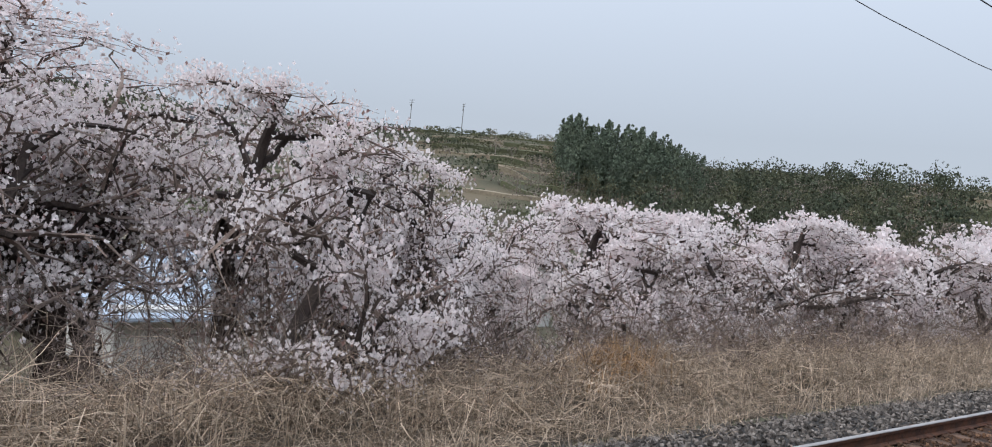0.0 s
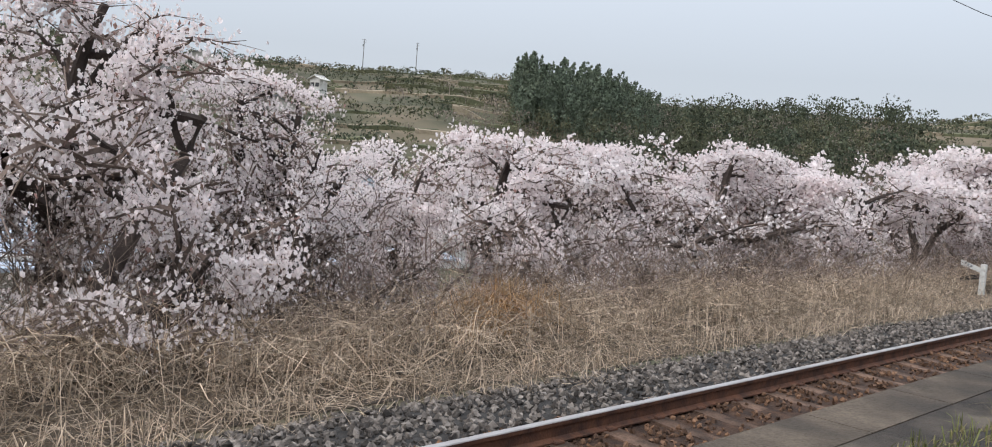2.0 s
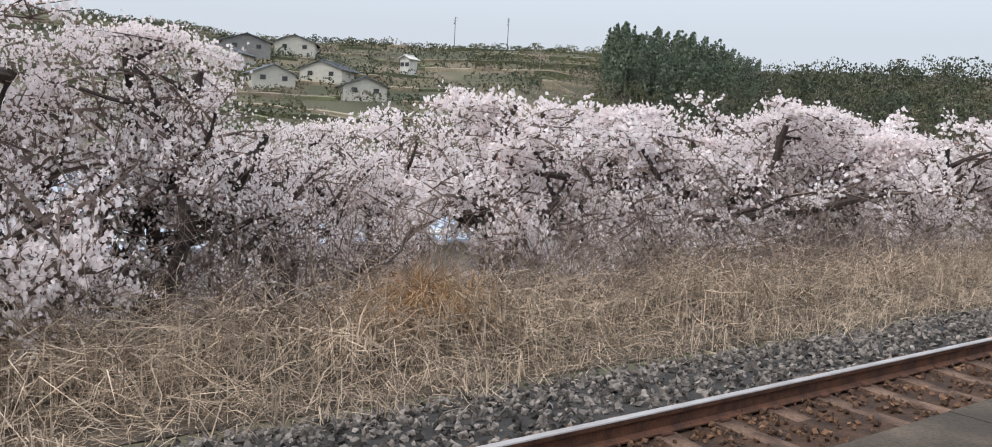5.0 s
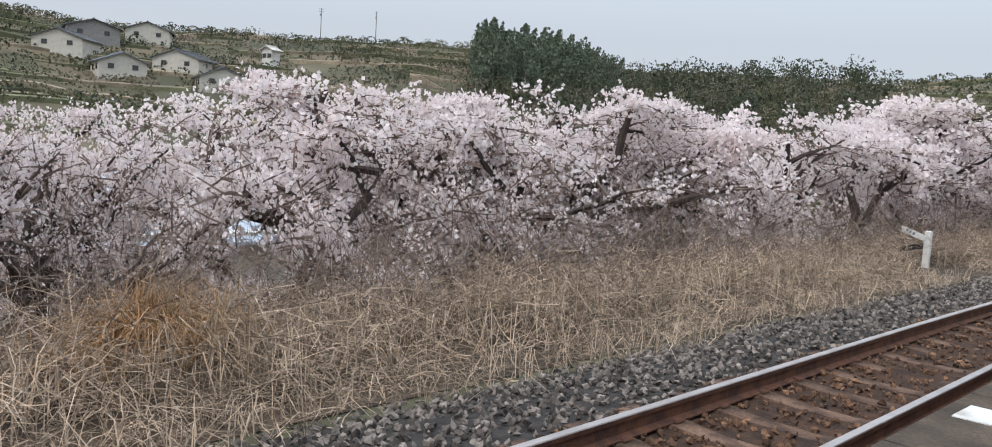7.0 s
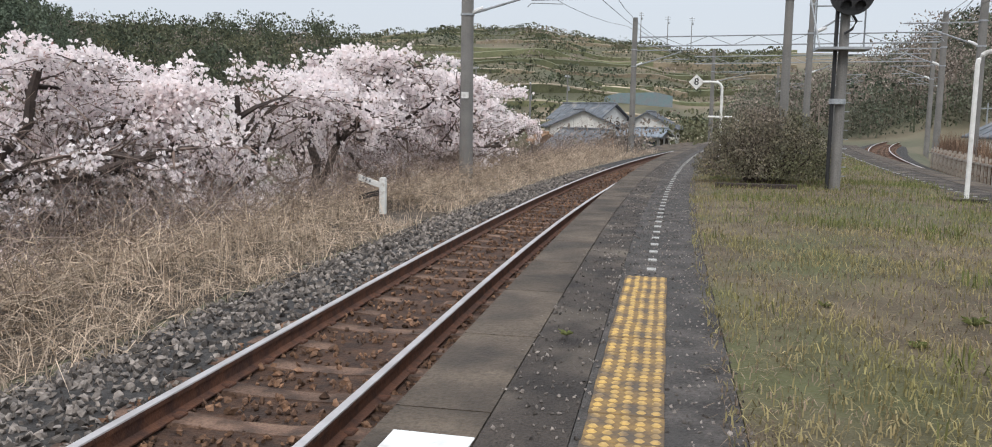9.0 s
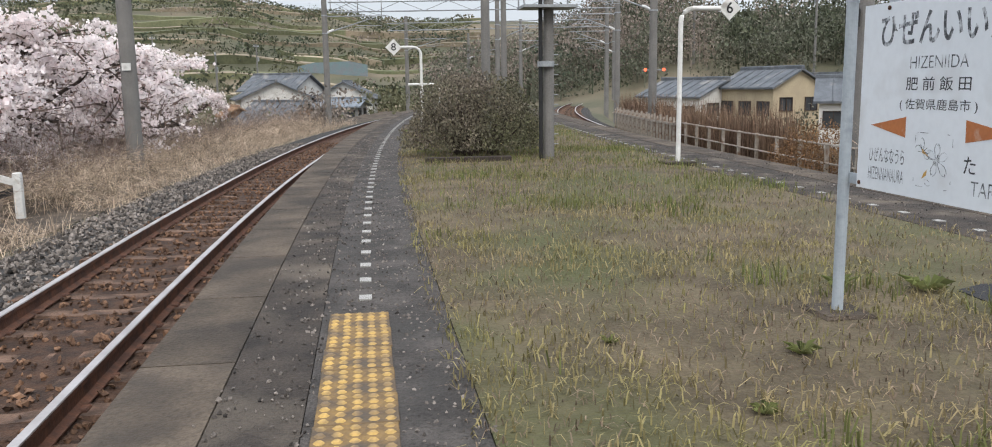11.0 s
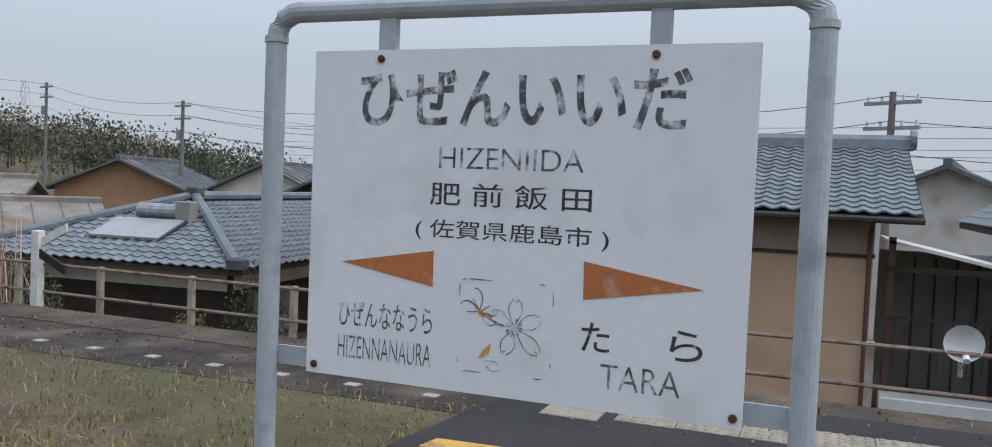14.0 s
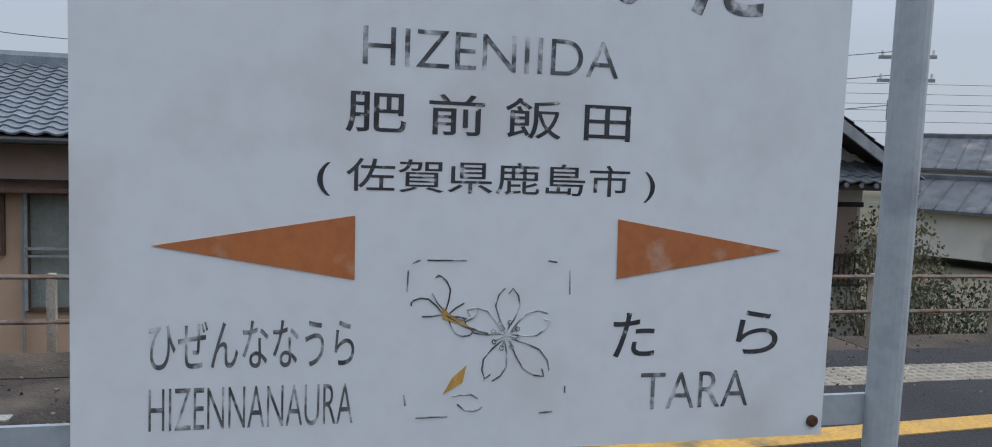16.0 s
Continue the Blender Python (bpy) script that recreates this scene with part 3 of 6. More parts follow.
# grit on the walk
spots = []
for _ in range(6000):
    s, u = 1.5 + 22 * rnd.random() ** 1.5, 1.72 + 1.05 * rnd.random() ** 0.7
    if 2.13 < u < 2.45 and s < 7.32:
        continue
    x, y, _a = along(s, u)
    spots.append((x, y, PZ + 0.002))
solo("path_grit", stone_mesh(spots, rnd, 0.004, 0.014), BALLAST, "loose grit on the worn walk", "gravel", "stuff", raw=True)
spots = []
for _ in range(1200):
    s, u = 1.0 + 16 * rnd.random(), rnd.uniform(6.75, 8.05)
    x, y, _a = along(s, u)
    spots.append((x, y, PZ + (0.038 if u < 7.6 and y < 7 else 0.004)))
solo("path_grit", stone_mesh(spots, rnd, 0.005, 0.014), BALLAST, "loose grit on the far walk", "gravel", "stuff", raw=True)


# ---------------------------------------------------------------- station sign
def lettering(name, text, size, y, z, width, material, parent, bold=0.0, x=-0.0125):
    """A line of raised paint on the board, centred at y and z, as wide as given. The board faces -x; its right is -y."""
    cu = bpy.data.curves.new(name, "FONT")
    cu.body, cu.size, cu.offset, cu.extrude = text, 1.0, bold, 0.0
    cu.align_x = "LEFT"
    tmp = bpy.data.objects.new("tmp", cu)
    me = bpy.data.meshes.new_from_object(tmp)
    bpy.data.objects.remove(tmp)
    me.name = name
    pts = np.array([v.co[:] for v in me.vertices])
    lo, hi = pts.min(0), pts.max(0)
    sx, sz = width / (hi[0] - lo[0]), size / (hi[1] - lo[1])
    for v in me.vertices:
        u, w = (v.co.x - (lo[0] + hi[0]) / 2) * sx, (v.co.y - (lo[1] + hi[1]) / 2) * sz
        v.co = (x, y - u, z + w)
    me.materials.clear()
    me.materials.append(material)
    ob = new(name, me)
    ob.parent = parent
    return ob


SX = 4.64
sign = thing("station_sign", (SX, 6.1, PZ), 0, "white enamel station name board in a grey pipe frame", "station sign")
YA, YB = 0.672, -0.672  # posts
ZT = 1.605


def sign_pt(y, z):
    return (0, y, z)


for yy in (YA, YB):
    part("post", M().cyl(0, yy, -0.03, ZT - 0.07, 0.0275, n=16), SIGN_FRAME, sign, "grey painted steel pipe post", smooth=False)
    part("footing", M().box(-0.13, yy - 0.14, -0.04, 0.13, yy + 0.14, 0.045, 0.015), CONCRETE, sign, "small concrete footing")
bend = [(0, YA, ZT - 0.075)] + [(0, YA - 0.07 + 0.07 * math.cos(a), ZT - 0.075 + 0.07 * math.sin(a)) for a in [radians(k) for k in (25, 50, 75, 90)]]
bend += [(0, YB + 0.07 - 0.07 * math.cos(a), ZT - 0.075 + 0.07 * math.sin(a)) for a in [radians(k) for k in (90, 75, 50, 25)]] + [(0, YB, ZT - 0.075)]
part("top_rail", M().tube(bend, 0.027, 14), SIGN_FRAME, sign, "bent grey pipe across the top")
for yy in (YA, YB):
    part("joint", M().cyl(0, yy, ZT - 0.082, ZT - 0.066, 0.031, n=16), SIGN_FRAME, sign)
BY0, BY1, BZ0, BZ1 = -0.551, 0.542, 0.673, 1.497
part("board", M().box(-0.012, BY0, BZ0, 0.012, BY1, BZ1), SIGN_WHITE, sign, "flat white enamel board")
for yy in (0.339, -0.3365):
    part("hanger", M().box(-0.011, yy - 0.023, BZ1 - 0.03, 0.011, yy + 0.023, ZT - 0.01), SIGN_FRAME, sign, "flat steel hanger strap")
for y0, y1 in ((0.51, YA - 0.02), (YB + 0.02, -0.52)):
    part("bracket", M().box(0.0125, y0, BZ0 + 0.005, 0.022, y1, BZ0 + 0.055), SIGN_FRAME, sign, "flat steel bracket to the post")
for yy, zz in ((0.352, BZ1 - 0.022), (-0.33, BZ1 - 0.022), (0.518, BZ0 + 0.023), (-0.532, BZ0 + 0.023)):
    part("bolt", M().tube([(-0.0125, yy, zz), (-0.017, yy, zz), (-0.02, yy, zz)], [0.0095, 0.0095, 0.006], 10), RAIL_RUST, sign, "rusty bolt head")
lettering("lettering", "ひぜんいいだ", 0.138, -0.002, 1.378, 0.82, INK, sign, 0.02)
lettering("lettering", "HIZENIIDA", 0.050, 0.004, 1.236, 0.362, INK, sign, -0.006)
lettering("lettering", "肥 前 飯 田", 0.056, 0.003, 1.149, 0.405, INK_SOLID, sign, 0.006)
lettering("lettering", "( 佐賀県鹿島市 )", 0.052, -0.001, 1.061, 0.484, INK_SOLID, sign, 0.003)
lettering("lettering", "ひぜんななうら", 0.064, 0.318, 0.836, 0.262, INK, sign, 0.004)
lettering("lettering", "HIZENNANAURA", 0.057, 0.318, 0.751, 0.262, INK, sign, -0.006)
lettering("lettering", "た", 0.067, -0.2225, 0.839, 0.067, INK_SOLID, sign, 0.006)
lettering("lettering", "ら", 0.068, -0.426, 0.840, 0.072, INK_SOLID, sign, 0.004)
lettering("lettering", "TARA", 0.056, -0.327, 0.753, 0.180, INK, sign, -0.006)


def flat_on_board(name, poly, material, label="", x=-0.0135, t=0.0012):
    """poly: metres along y and up."""
    m = M().prism(poly, 0, x, x + t)
    return part(name, m, material, sign, label)


flat_on_board("arrow", [(0.446, 0.966), (0.190, 1.009), (0.189, 0.922)], ARROW, "faded orange arrow")
flat_on_board("arrow", [(-0.457, 0.966), (-0.188, 1.010), (-0.190, 0.923)], ARROW, "faded orange arrow")
LINE = M()


def stroke(pts, r=0.0011):
    LINE.tube([(-0.0126, y, z) for y, z in pts], r, 4)


def petal(cy, cz, deg, length, width, notch=0.88):
    """A petal's outline from its base round its notched tip."""
    a = radians(deg)
    prof = [(0.12, 0.1), (0.35, 0.62), (0.62, 1.0), (0.85, 0.8), (1.0, 0.32), (notch, 0.0), (1.0, -0.32), (0.85, -0.8), (0.62, -1.0), (0.35, -0.62), (0.12, -0.1)]
    return [(cy + length * k * math.cos(a) - width * w * math.sin(a), cz + length * k * math.sin(a) + width * w * math.cos(a)) for k, w in prof]


# drawn cherry flowers with the corners of their frame; y runs to the board's left
CY, CZ = -0.026, 0.842
for deg in (92, 158, 222, 290, 28):
    p = petal(CY, CZ, deg, 0.068 if deg != 222 else 0.085, 0.018)
    stroke(p[:6]), stroke(p[6:])
for k in range(8):
    a = 0.785 * k + 0.3
    stroke([(CY, CZ), (CY + 0.019 * math.cos(a), CZ + 0.019 * math.sin(a))], 0.0008)
    stroke([(CY + 0.019 * math.cos(a) + 0.0035 * math.cos(b), CZ + 0.019 * math.sin(a) + 0.0035 * math.sin(b)) for b in (0, 1.26, 2.5, 3.77, 5.0, 6.28)], 0.0008)
for deg, ln in ((78, 0.055), (172, 0.045), (20, 0.05), (215, 0.045)):
    p = petal(0.062, 0.872, deg, ln, 0.013, 1.04)
    stroke(p[:7]), stroke(p[8:])
p = petal(0.055, 0.757, 200, 0.05, 0.012, 1.05)
stroke(p[1:6]), stroke(p[7:])
stroke([(0.062, 0.872), (0.035, 0.856), (0.0, 0.845)], 0.0016)
for pts in (([(0.110, 0.945), (0.100, 0.949)]), ([(0.090, 0.949), (0.035, 0.949)]), ([(-0.085, 0.949), (-0.098, 0.947)]), ([(-0.118, 0.935), (-0.119, 0.900)]), ([(0.116, 0.935), (0.117, 0.905)]),
            ([(0.100, 0.727), (0.055, 0.727)]), ([(0.117, 0.760), (0.115, 0.745)]), ([(-0.080, 0.727), (-0.100, 0.728)]), ([(-0.118, 0.765), (-0.118, 0.755)])):
    stroke(pts)
part("flower_drawing", LINE, INK, sign, "worn line drawing of cherry blossom", kind="stuff")
flat_on_board("flower_stem", [(0.068, 0.884), (0.055, 0.873), (0.022, 0.852), (0.050, 0.862), (0.066, 0.866)], YELLOW_PAINT, "faded yellow bud")
flat_on_board("flower_stem", [(0.030, 0.800), (0.035, 0.775), (0.062, 0.760), (0.050, 0.782)], YELLOW_PAINT, "faded yellow bud")

# ---------------------------------------------------------------- small trackside things
def curved_lamp_sign(x, y, z0, h, arm, digit, label, diamond_r, low_arm=False):
    """A white bent pipe that carries a square sign on its corner."""
    t = thing("marker_post", (x, y, z0), 0, label, "railway marker", group="hooked marker posts")
    r, pts = 0.18, [(0, 0, 0), (0, 0, h - 0.18)]
    sg = 1 if arm > 0 else -1
    pts += [(sg * (r - r * math.cos(a)), 0, h - r + r * math.sin(a)) for a in [radians(k) for k in (22, 45, 68, 90)]] + [(arm - sg * diamond_r * 0.8, 0, h)]
    part("pipe", M().tube(pts, 0.034, 12), WHITE_PAINT, t, "white painted bent pipe", smooth=False)
    part("base", M().box(-0.22, -0.16, -0.03, 0.22, 0.16, 0.03, 0.01), CONCRETE, t)
    d = diamond_r
    plate = part("plate", M().prism([(arm, h - d), (arm + d, h), (arm, h + d), (arm - d, h)], 1, -0.012, 0.012), WHITE_PAINT, t, "white diamond plate")
    cu = bpy.data.curves.new("digit", "FONT")
    cu.body, cu.size, cu.offset, cu.align_x, cu.align_y = digit, d * 1.25, 0.003, "CENTER", "CENTER"
    tmp = bpy.data.objects.new("tmp", cu)
    me = bpy.data.meshes.new_from_object(tmp)
    bpy.data.objects.remove(tmp)
    me.materials.clear()
    me.materials.append(BLACK)
    for v in me.vertices:
        v.co = (arm + v.co.x, -0.016, h + v.co.y)
    part("digit", me, BLACK, plate, "black digit")
    if low_arm:
        part("side_arm", M().tube([(-0.33, 0.03, h - 0.9), (0.3, 0.03, h - 0.9), (0.42, 0.03, h - 0.98), (0.44, 0.03, h - 1.4)], 0.03, 8), WHITE_PAINT, t)
    return t


curved_lamp_sign(6.70, 14.62, PZ + 0.03, 2.14, 0.70, "6", "white hooked pipe with a diamond plate numbered 6", 0.165)
curved_lamp_sign(3.72, 24.5, PZ, 2.09, -0.66, "8", "white hooked pipe with a diamond plate numbered 8", 0.2, True)

# gradient posts: a white post with a tilted arm
def gradient_post(x, y, z0, h, turn, up, black_foot, label):
    t = thing("gradient_post", (x, y, z0), turn, label, "railway marker", group="gradient posts")
    part("post", M().box(-0.062, -0.055, 0.0 if not black_foot else 0.42, 0.062, 0.055, h, 0.012), WHITE_PAINT, t, "white square post")
    part("foot", M().box(-0.049, -0.044, -0.4, 0.049, 0.044, 0.42 if black_foot else 0.0), BLACK if black_foot else CONCRETE, t)
    for sg, material, k in ((-1, WHITE_PAINT, 0), (-1, BLACK, 1)):
        a = radians(up if k == 0 else -up * 0.9)
        p = M()
        c, s = math.cos(a), math.sin(a)
        z = h - 0.16 if k == 0 else h - 0.3
        quad = [(-0.05 - 0.0 * c, z - 0.06), (-0.05, z + 0.06), (-0.05 - 0.5 * c, z + 0.06 + 0.5 * s), (-0.05 - 0.5 * c, z - 0.06 + 0.5 * s)]
        p.prism(quad, 1, -0.03 + 0.035 * k, 0.0 + 0.035 * k)
        part("arm", p, material, t, "white lettered arm" if k == 0 else "black rear arm")
    bars = M()
    for i in range(3):
        bars.box(-0.30 - 0.07 * i, -0.034, h - 0.15 + 0.5 * 0.25 * math.tan(radians(up)) + 0.03 * i, -0.26 - 0.07 * i, -0.031, h - 0.09 + 0.5 * 0.25 * math.tan(radians(up)) + 0.03 * i)
    part("marking", bars, INK, t, "dark marks on the arm")
    return t


gradient_post(-3.4, 18.15, -0.62, 1.02, 0, 18, False, "white concrete gradient post with a tilted arm")
tagged(gradient_post(11.35, 15.35, -0.55, 1.45, 90, 26, True, "white gradient post with a black foot and raised arm"))

# ---------------------------------------------------------------- colour light signal
sg = thing("railway_signal", (5.05, 15.85, PZ), 0, "dark signal mast with a round head and three lit lamps", "railway signal")
part("mast", M().cyl(0.05, 0.04, -0.02, 3.0, 0.085, 0.075, 16), POLE, sg, "grey concrete mast")
part("cable_pipe", M().cyl(-0.085, -0.03, 0, 2.9, 0.032, n=10), BLACK, sg, "black cable pipe")
part("collar", M().cyl(0, 0, 1.42, 1.5, 0.13, n=12), STEEL, sg)
deck = part("deck", M().box(-0.38, -0.28, 2.27, 0.42, 0.3, 2.31), STEEL, sg, "small steel service deck")
for x0 in (-0.36, 0.40):
    part("stanchion", M().tube([(x0, 0.28, 2.3), (x0, 0.28, 3.2)], 0.014, 6), STEEL, deck)
part("handrail", M().tube([(-0.36, 0.28, 3.2), (0.40, 0.28, 3.2)], 0.014, 6), STEEL, deck)
part("brace", M().tube([(-0.36, -0.26, 2.3), (-0.5, 0.2, 3.25), (-0.1, 0.28, 3.25)], 0.014, 6), STEEL, deck)
for i in range(14):
    part("rung", M().tube([(0.04, 0.13, 0.25 + 0.15 * i), (0.22, 0.13, 0.25 + 0.15 * i)], 0.008, 5), STEEL, sg)
head = part("head", M().tube([(0.1, -0.18, 3.14), (0.1, -0.1, 3.14), (0.1, -0.07, 3.14)], [0.335, 0.335, 0.29], 28), BLACK, sg, "round black backing disc")
for i, (u, w, lit) in enumerate(((-0.22, 0.0, 1), (0.0, -0.01, 1), (0.22, 0.0, 1), (-0.11, 0.19, 0), (0.11, 0.19, 0), (-0.1, -0.19, 0), (0.11, -0.2, 0))):
    part("lens", M().tube([(0.1 + u, -0.181, 3.14 + w), (0.1 + u, -0.187, 3.14 + w)], 0.042 if lit else 0.05, 14), LAMP_ON if lit else DARK_STEEL, head, "lit pale yellow lamp" if lit else "unlit dark lamp")
    hood = M()
    ring = [radians(a) for a in range(-10, 191, 20)]
    for r in (0.07, 0.076):
        hood.add([(0.1 + u + r * math.cos(a), yy, 3.14 + w + r * math.sin(a)) for yy in (-0.18, -0.31) for a in ring], [(k, k + 1, 11 + k + 1, 11 + k) for k in range(10)])
    part("hood", hood, BLACK, head)
part("cable", M().tube([(0.12, -0.05, 2.85), (0.2, -0.08, 2.72), (0.14, -0.1, 2.6), (0.02, -0.1, 2.52)], 0.022, 6), BLACK, sg)

# ---------------------------------------------------------------- catenary poles and wires
def catenary_pole(x, y, z0, h, arm_dir, arm_len, arm_z, label, r=0.17, tag_z=None, arms=True):
    t = thing("catenary_pole", (x, y, z0), 0, label, "catenary pole", group="concrete catenary poles")
    part("shaft", M().cyl(0, 0, -0.4, h, r, r * 0.78, 16), POLE, t, "tapered concrete shaft")
    if tag_z:
        part("plate", M().box(-0.1, -r - 0.012, tag_z, 0.1, -r + 0.01, tag_z + 0.17), WHITE_PAINT, t, "small white number plate")
    for bz in (arm_z - z0, arm_z - z0 + 0.9):
        part("band", M().cyl(0, 0, bz - 0.03, bz + 0.03, r * 0.97, n=14), STEEL, t, "steel band")
    if arms:
        a = Vector((math.cos(arm_dir), math.sin(arm_dir), 0))
        at = lambda k, z: tuple(a * k + Vector((0, 0, z - z0)))
        part("top_arm", M().tube([at(0.1, arm_z + 0.85), at(arm_len, arm_z + 0.85)], 0.028, 8), STEEL, t, "horizontal steel arm")
        part("stay", M().tube([at(0.1, arm_z + 0.02), at(arm_len * 0.82, arm_z + 0.78)], [0.038, 0.025], 8), STEEL, t, "slanting steel stay")
        part("registration_arm", M().tube([at(arm_len * 0.5, arm_z + 0.36), at(arm_len * 0.93, arm_z + 0.36)], 0.018, 6), STEEL, t)
        part("pull_off", M().tube([at(arm_len * 0.47, arm_z + 0.18), at(arm_len * 0.5, arm_z + 0.28), at(arm_len * 0.74, arm_z + 0.24)], 0.012, 6), STEEL, t)
        part("insulator", M().tube([at(0.12, arm_z + 0.03), at(0.3, arm_z + 0.12), at(0.45, arm_z + 0.18)], [0.05, 0.06, 0.05], 10), PLASTIC_WHITE, t, "ribbed insulator")
        part("dropper", M().tube([at(arm_len * 0.55, arm_z + 0.88), at(arm_len * 0.78, arm_z + 0.36)], 0.012, 6), STEEL, t)
    return t


def pole_on_line(s, d, label, arm=2.9, direction=1, h=7.5, z0=-0.45, tag_z=None, r=0.17):
    x, y, a = along(s, d)
    return catenary_pole(x, y, z0, h, (0 if direction > 0 else math.pi) - a, arm, 4.45, label, r, tag_z)


pole_on_line(24.4, -3.75, "grey concrete catenary pole with a white plate", 3.6, tag_z=2.62, r=0.2)
for s in (49, 72, 95):
    pole_on_line(s, -3.3, "grey concrete catenary pole beside the curve", 3.2)
pole_on_line(18.9, 11.45, "thick grey concrete catenary pole by the fence", 2.6, -1, r=0.18)
solo("pole_box", M().box(-0.1, -0.09, 0, 0.1, 0.09, 0.34, 0.02), BLACK, "small black box fixed high on a pole", "equipment box", place=(along(18.9, 11.18)[0], along(18.9, 11.18)[1] - 0.05, 2.72))
for s in (37, 50, 66, 84):
    pole_on_line(s, 11.6 + 0.02 * (s - 37), "grey concrete catenary pole beside the second track", 2.6, -1)
pole_on_line(22.3, 4.55, "slender grey concrete pole behind the hedge", 0.6, 1, h=8.0, z0=0.3, r=0.105)
pole_on_line(31, 5.6, "slender grey concrete pole on the platform end", 1.6, 1, h=5.5, z0=0.2, r=0.105)
pole_on_line(58, 5.2, "grey concrete catenary pole between the tracks", 2.4, 1)
pole_on_line(78, 5.0, "grey concrete catenary pole between the tracks", 2.4, 1)


def wire(pts, r=0.008, label="thin overhead wire", name="overhead_wire"):
    solo(name, M().tube(pts, r, 4), WIRE, label, "wire", group="overhead wires")


def line_wire(d, z, s_list, sag, r=0.008, label="overhead contact wire over the rails"):
    pts = []
    for s0, s1 in zip(s_list, s_list[1:]):
        for k in range(6):
            s = s0 + (s1 - s0) * k / 6
            x, y, _ = along(s, d)
            pts.append((x, y, z - sag * 4 * (k / 6) * (1 - k / 6)))
    x, y, _ = along(s_list[-1], d)
    wire(pts + [(x, y, z)], r, label)


for d in (0.0, 9.45):
    line_wire(d, 4.75, [-26, 0, 24.4, 49, 72, 95], 0.02)
    line_wire(d, 5.3, [-26, 0, 24.4, 49, 72, 95], 0.45, 0.009, "sagging messenger wire over the rails")
line_wire(11.7, 6.7, [-26, 0, 18.3, 37, 50, 66, 84], 0.35, 0.009, "feeder wire along the poles")
line_wire(11.3, 6.2, [-26, 0, 18.3, 37, 50, 66, 84], 0.4, 0.008, "feeder wire along the poles")
line_wire(-3.7, 6.6, [-26, 0, 24.4, 49, 72, 95], 0.4, 0.009, "feeder wire along the poles")

# cross spans over both tracks on the curve
for s in (50, 66):
    xa, ya, _ = along(s, -3.3)
    xb, yb, _ = along(s, 11.9)
    t = thing("cross_beam", (0, 0, 0), 0, "grey lattice beam spanning both tracks", "catenary beam", group="catenary beams")
    for z in (5.6, 6.1):
        part("chord", M().tube([(xa, ya, z), (xb, yb, z)], 0.035, 6), STEEL, t)
    for i in range(12):
        f, g = i / 12, (i + 1) / 12
        part("lacing", M().tube([(xa + (xb - xa) * f, ya + (yb - ya) * f, 5.6 + 0.5 * (i % 2)), (xa + (xb - xa) * g, ya + (yb - ya) * g, 6.1 - 0.5 * (i % 2))], 0.018, 5), STEEL, t)


# ---------------------------------------------------------------- railing beyond the second track
def railing(s0, s1, step, d, top, material, label):
    t = thing("railing", (0, 0, 0), 0, label, "fence", kind="structure")
    s = s0
    while s <= s1 + 0.01:
        x, y, a = along(s, d)
        part("post", M().box(x - 0.035, y - 0.035, -1.2, x + 0.035, y + 0.035, top + 0.03, 0.008), FENCE_PALE, t)
        s += step
    for z in (top, top - 0.38):
        part("pipe", sweep([(0.022 * math.cos(k), z + 0.022 * math.sin(k)) for k in [math.pi / 3 * i for i in range(6)]], d - 0.02, s0 - 0.6, s1 + 0.6, 1.0), material, t, "weathered pipe rail")


railing(-14.2, 17.6, 1.6, 11.3, 0.45, FENCE_RUST, "rust-streaked pipe railing on pale posts")
railing(18.6, 31, 1.3, 11.3, 0.45, FENCE_PALE, "pale weathered pipe railing")
for s in range(31, 44):
    for q in (0, 0.33, 0.66):
        x, y, a = along(s + q, 11.2)
        if q == 0:
            fence = thing("picket", (x, y, -0.5), 0, "old pale wooden fence pickets", "fence", group="old pickets")
            part("rail", M().box(-0.03, -0.05, 0.85, 0.03, 1.05, 0.92), FENCE_PALE, fence)
        part("stake", M().box(-0.03, q - 0.03, 0, 0.03, q + 0.03, 1.1 + 0.05 * math.sin(7 * s + 9 * q)), FENCE_PALE, fence)


# ---------------------------------------------------------------- foliage
def leaf_cloud(m, pts, size, rnd, n=1, flat=0.0):
    """Small bent leaf shapes, each an island of two triangles pairs."""
    for p in pts:
        for _ in range(n):
            r = size * rnd.uniform(0.6, 1.35)
            q = Euler((rnd.uniform(-1.5, 1.5) * (1 - flat), rnd.uniform(-1.5, 1.5) * (1 - flat), rnd.uniform(0, 6.3))).to_matrix()
            v = [q @ Vector(c) * r + Vector(p) for c in ((-0.5, 0, 0.0), (-0.1, -0.34, 0.12), (0.5, 0.05, 0.02), (0.05, 0.36, 0.1))]
            m.add(v, [(0, 1, 2), (0, 2, 3)])


def blossom_cloud(m, pts, size, rnd):
    """Clusters of flowers: crooked four-cornered tufts, two to a cluster."""
    c4 = [(1.0, 0.1), (0.0, 0.95), (-1.0, -0.1), (0.05, -1.0)]
    for p in pts:
        for _ in range(2):
            r = size * rnd.uniform(0.55, 1.25)
            q = Euler((rnd.uniform(-1.4, 1.4), rnd.uniform(-1.4, 1.4), rnd.uniform(0, 6.3))).to_matrix()
            o = Vector(p) + Vector((rnd.uniform(-1, 1), rnd.uniform(-1, 1), rnd.uniform(-1, 1))) * size * 0.5
            v = [q @ Vector((x * r * rnd.uniform(0.6, 1.1), y * r * rnd.uniform(0.6, 1.1), rnd.uniform(-0.2, 0.35) * r)) + o for x, y in c4]
            m.add(v, [(0, 1, 2), (0, 2, 3)])


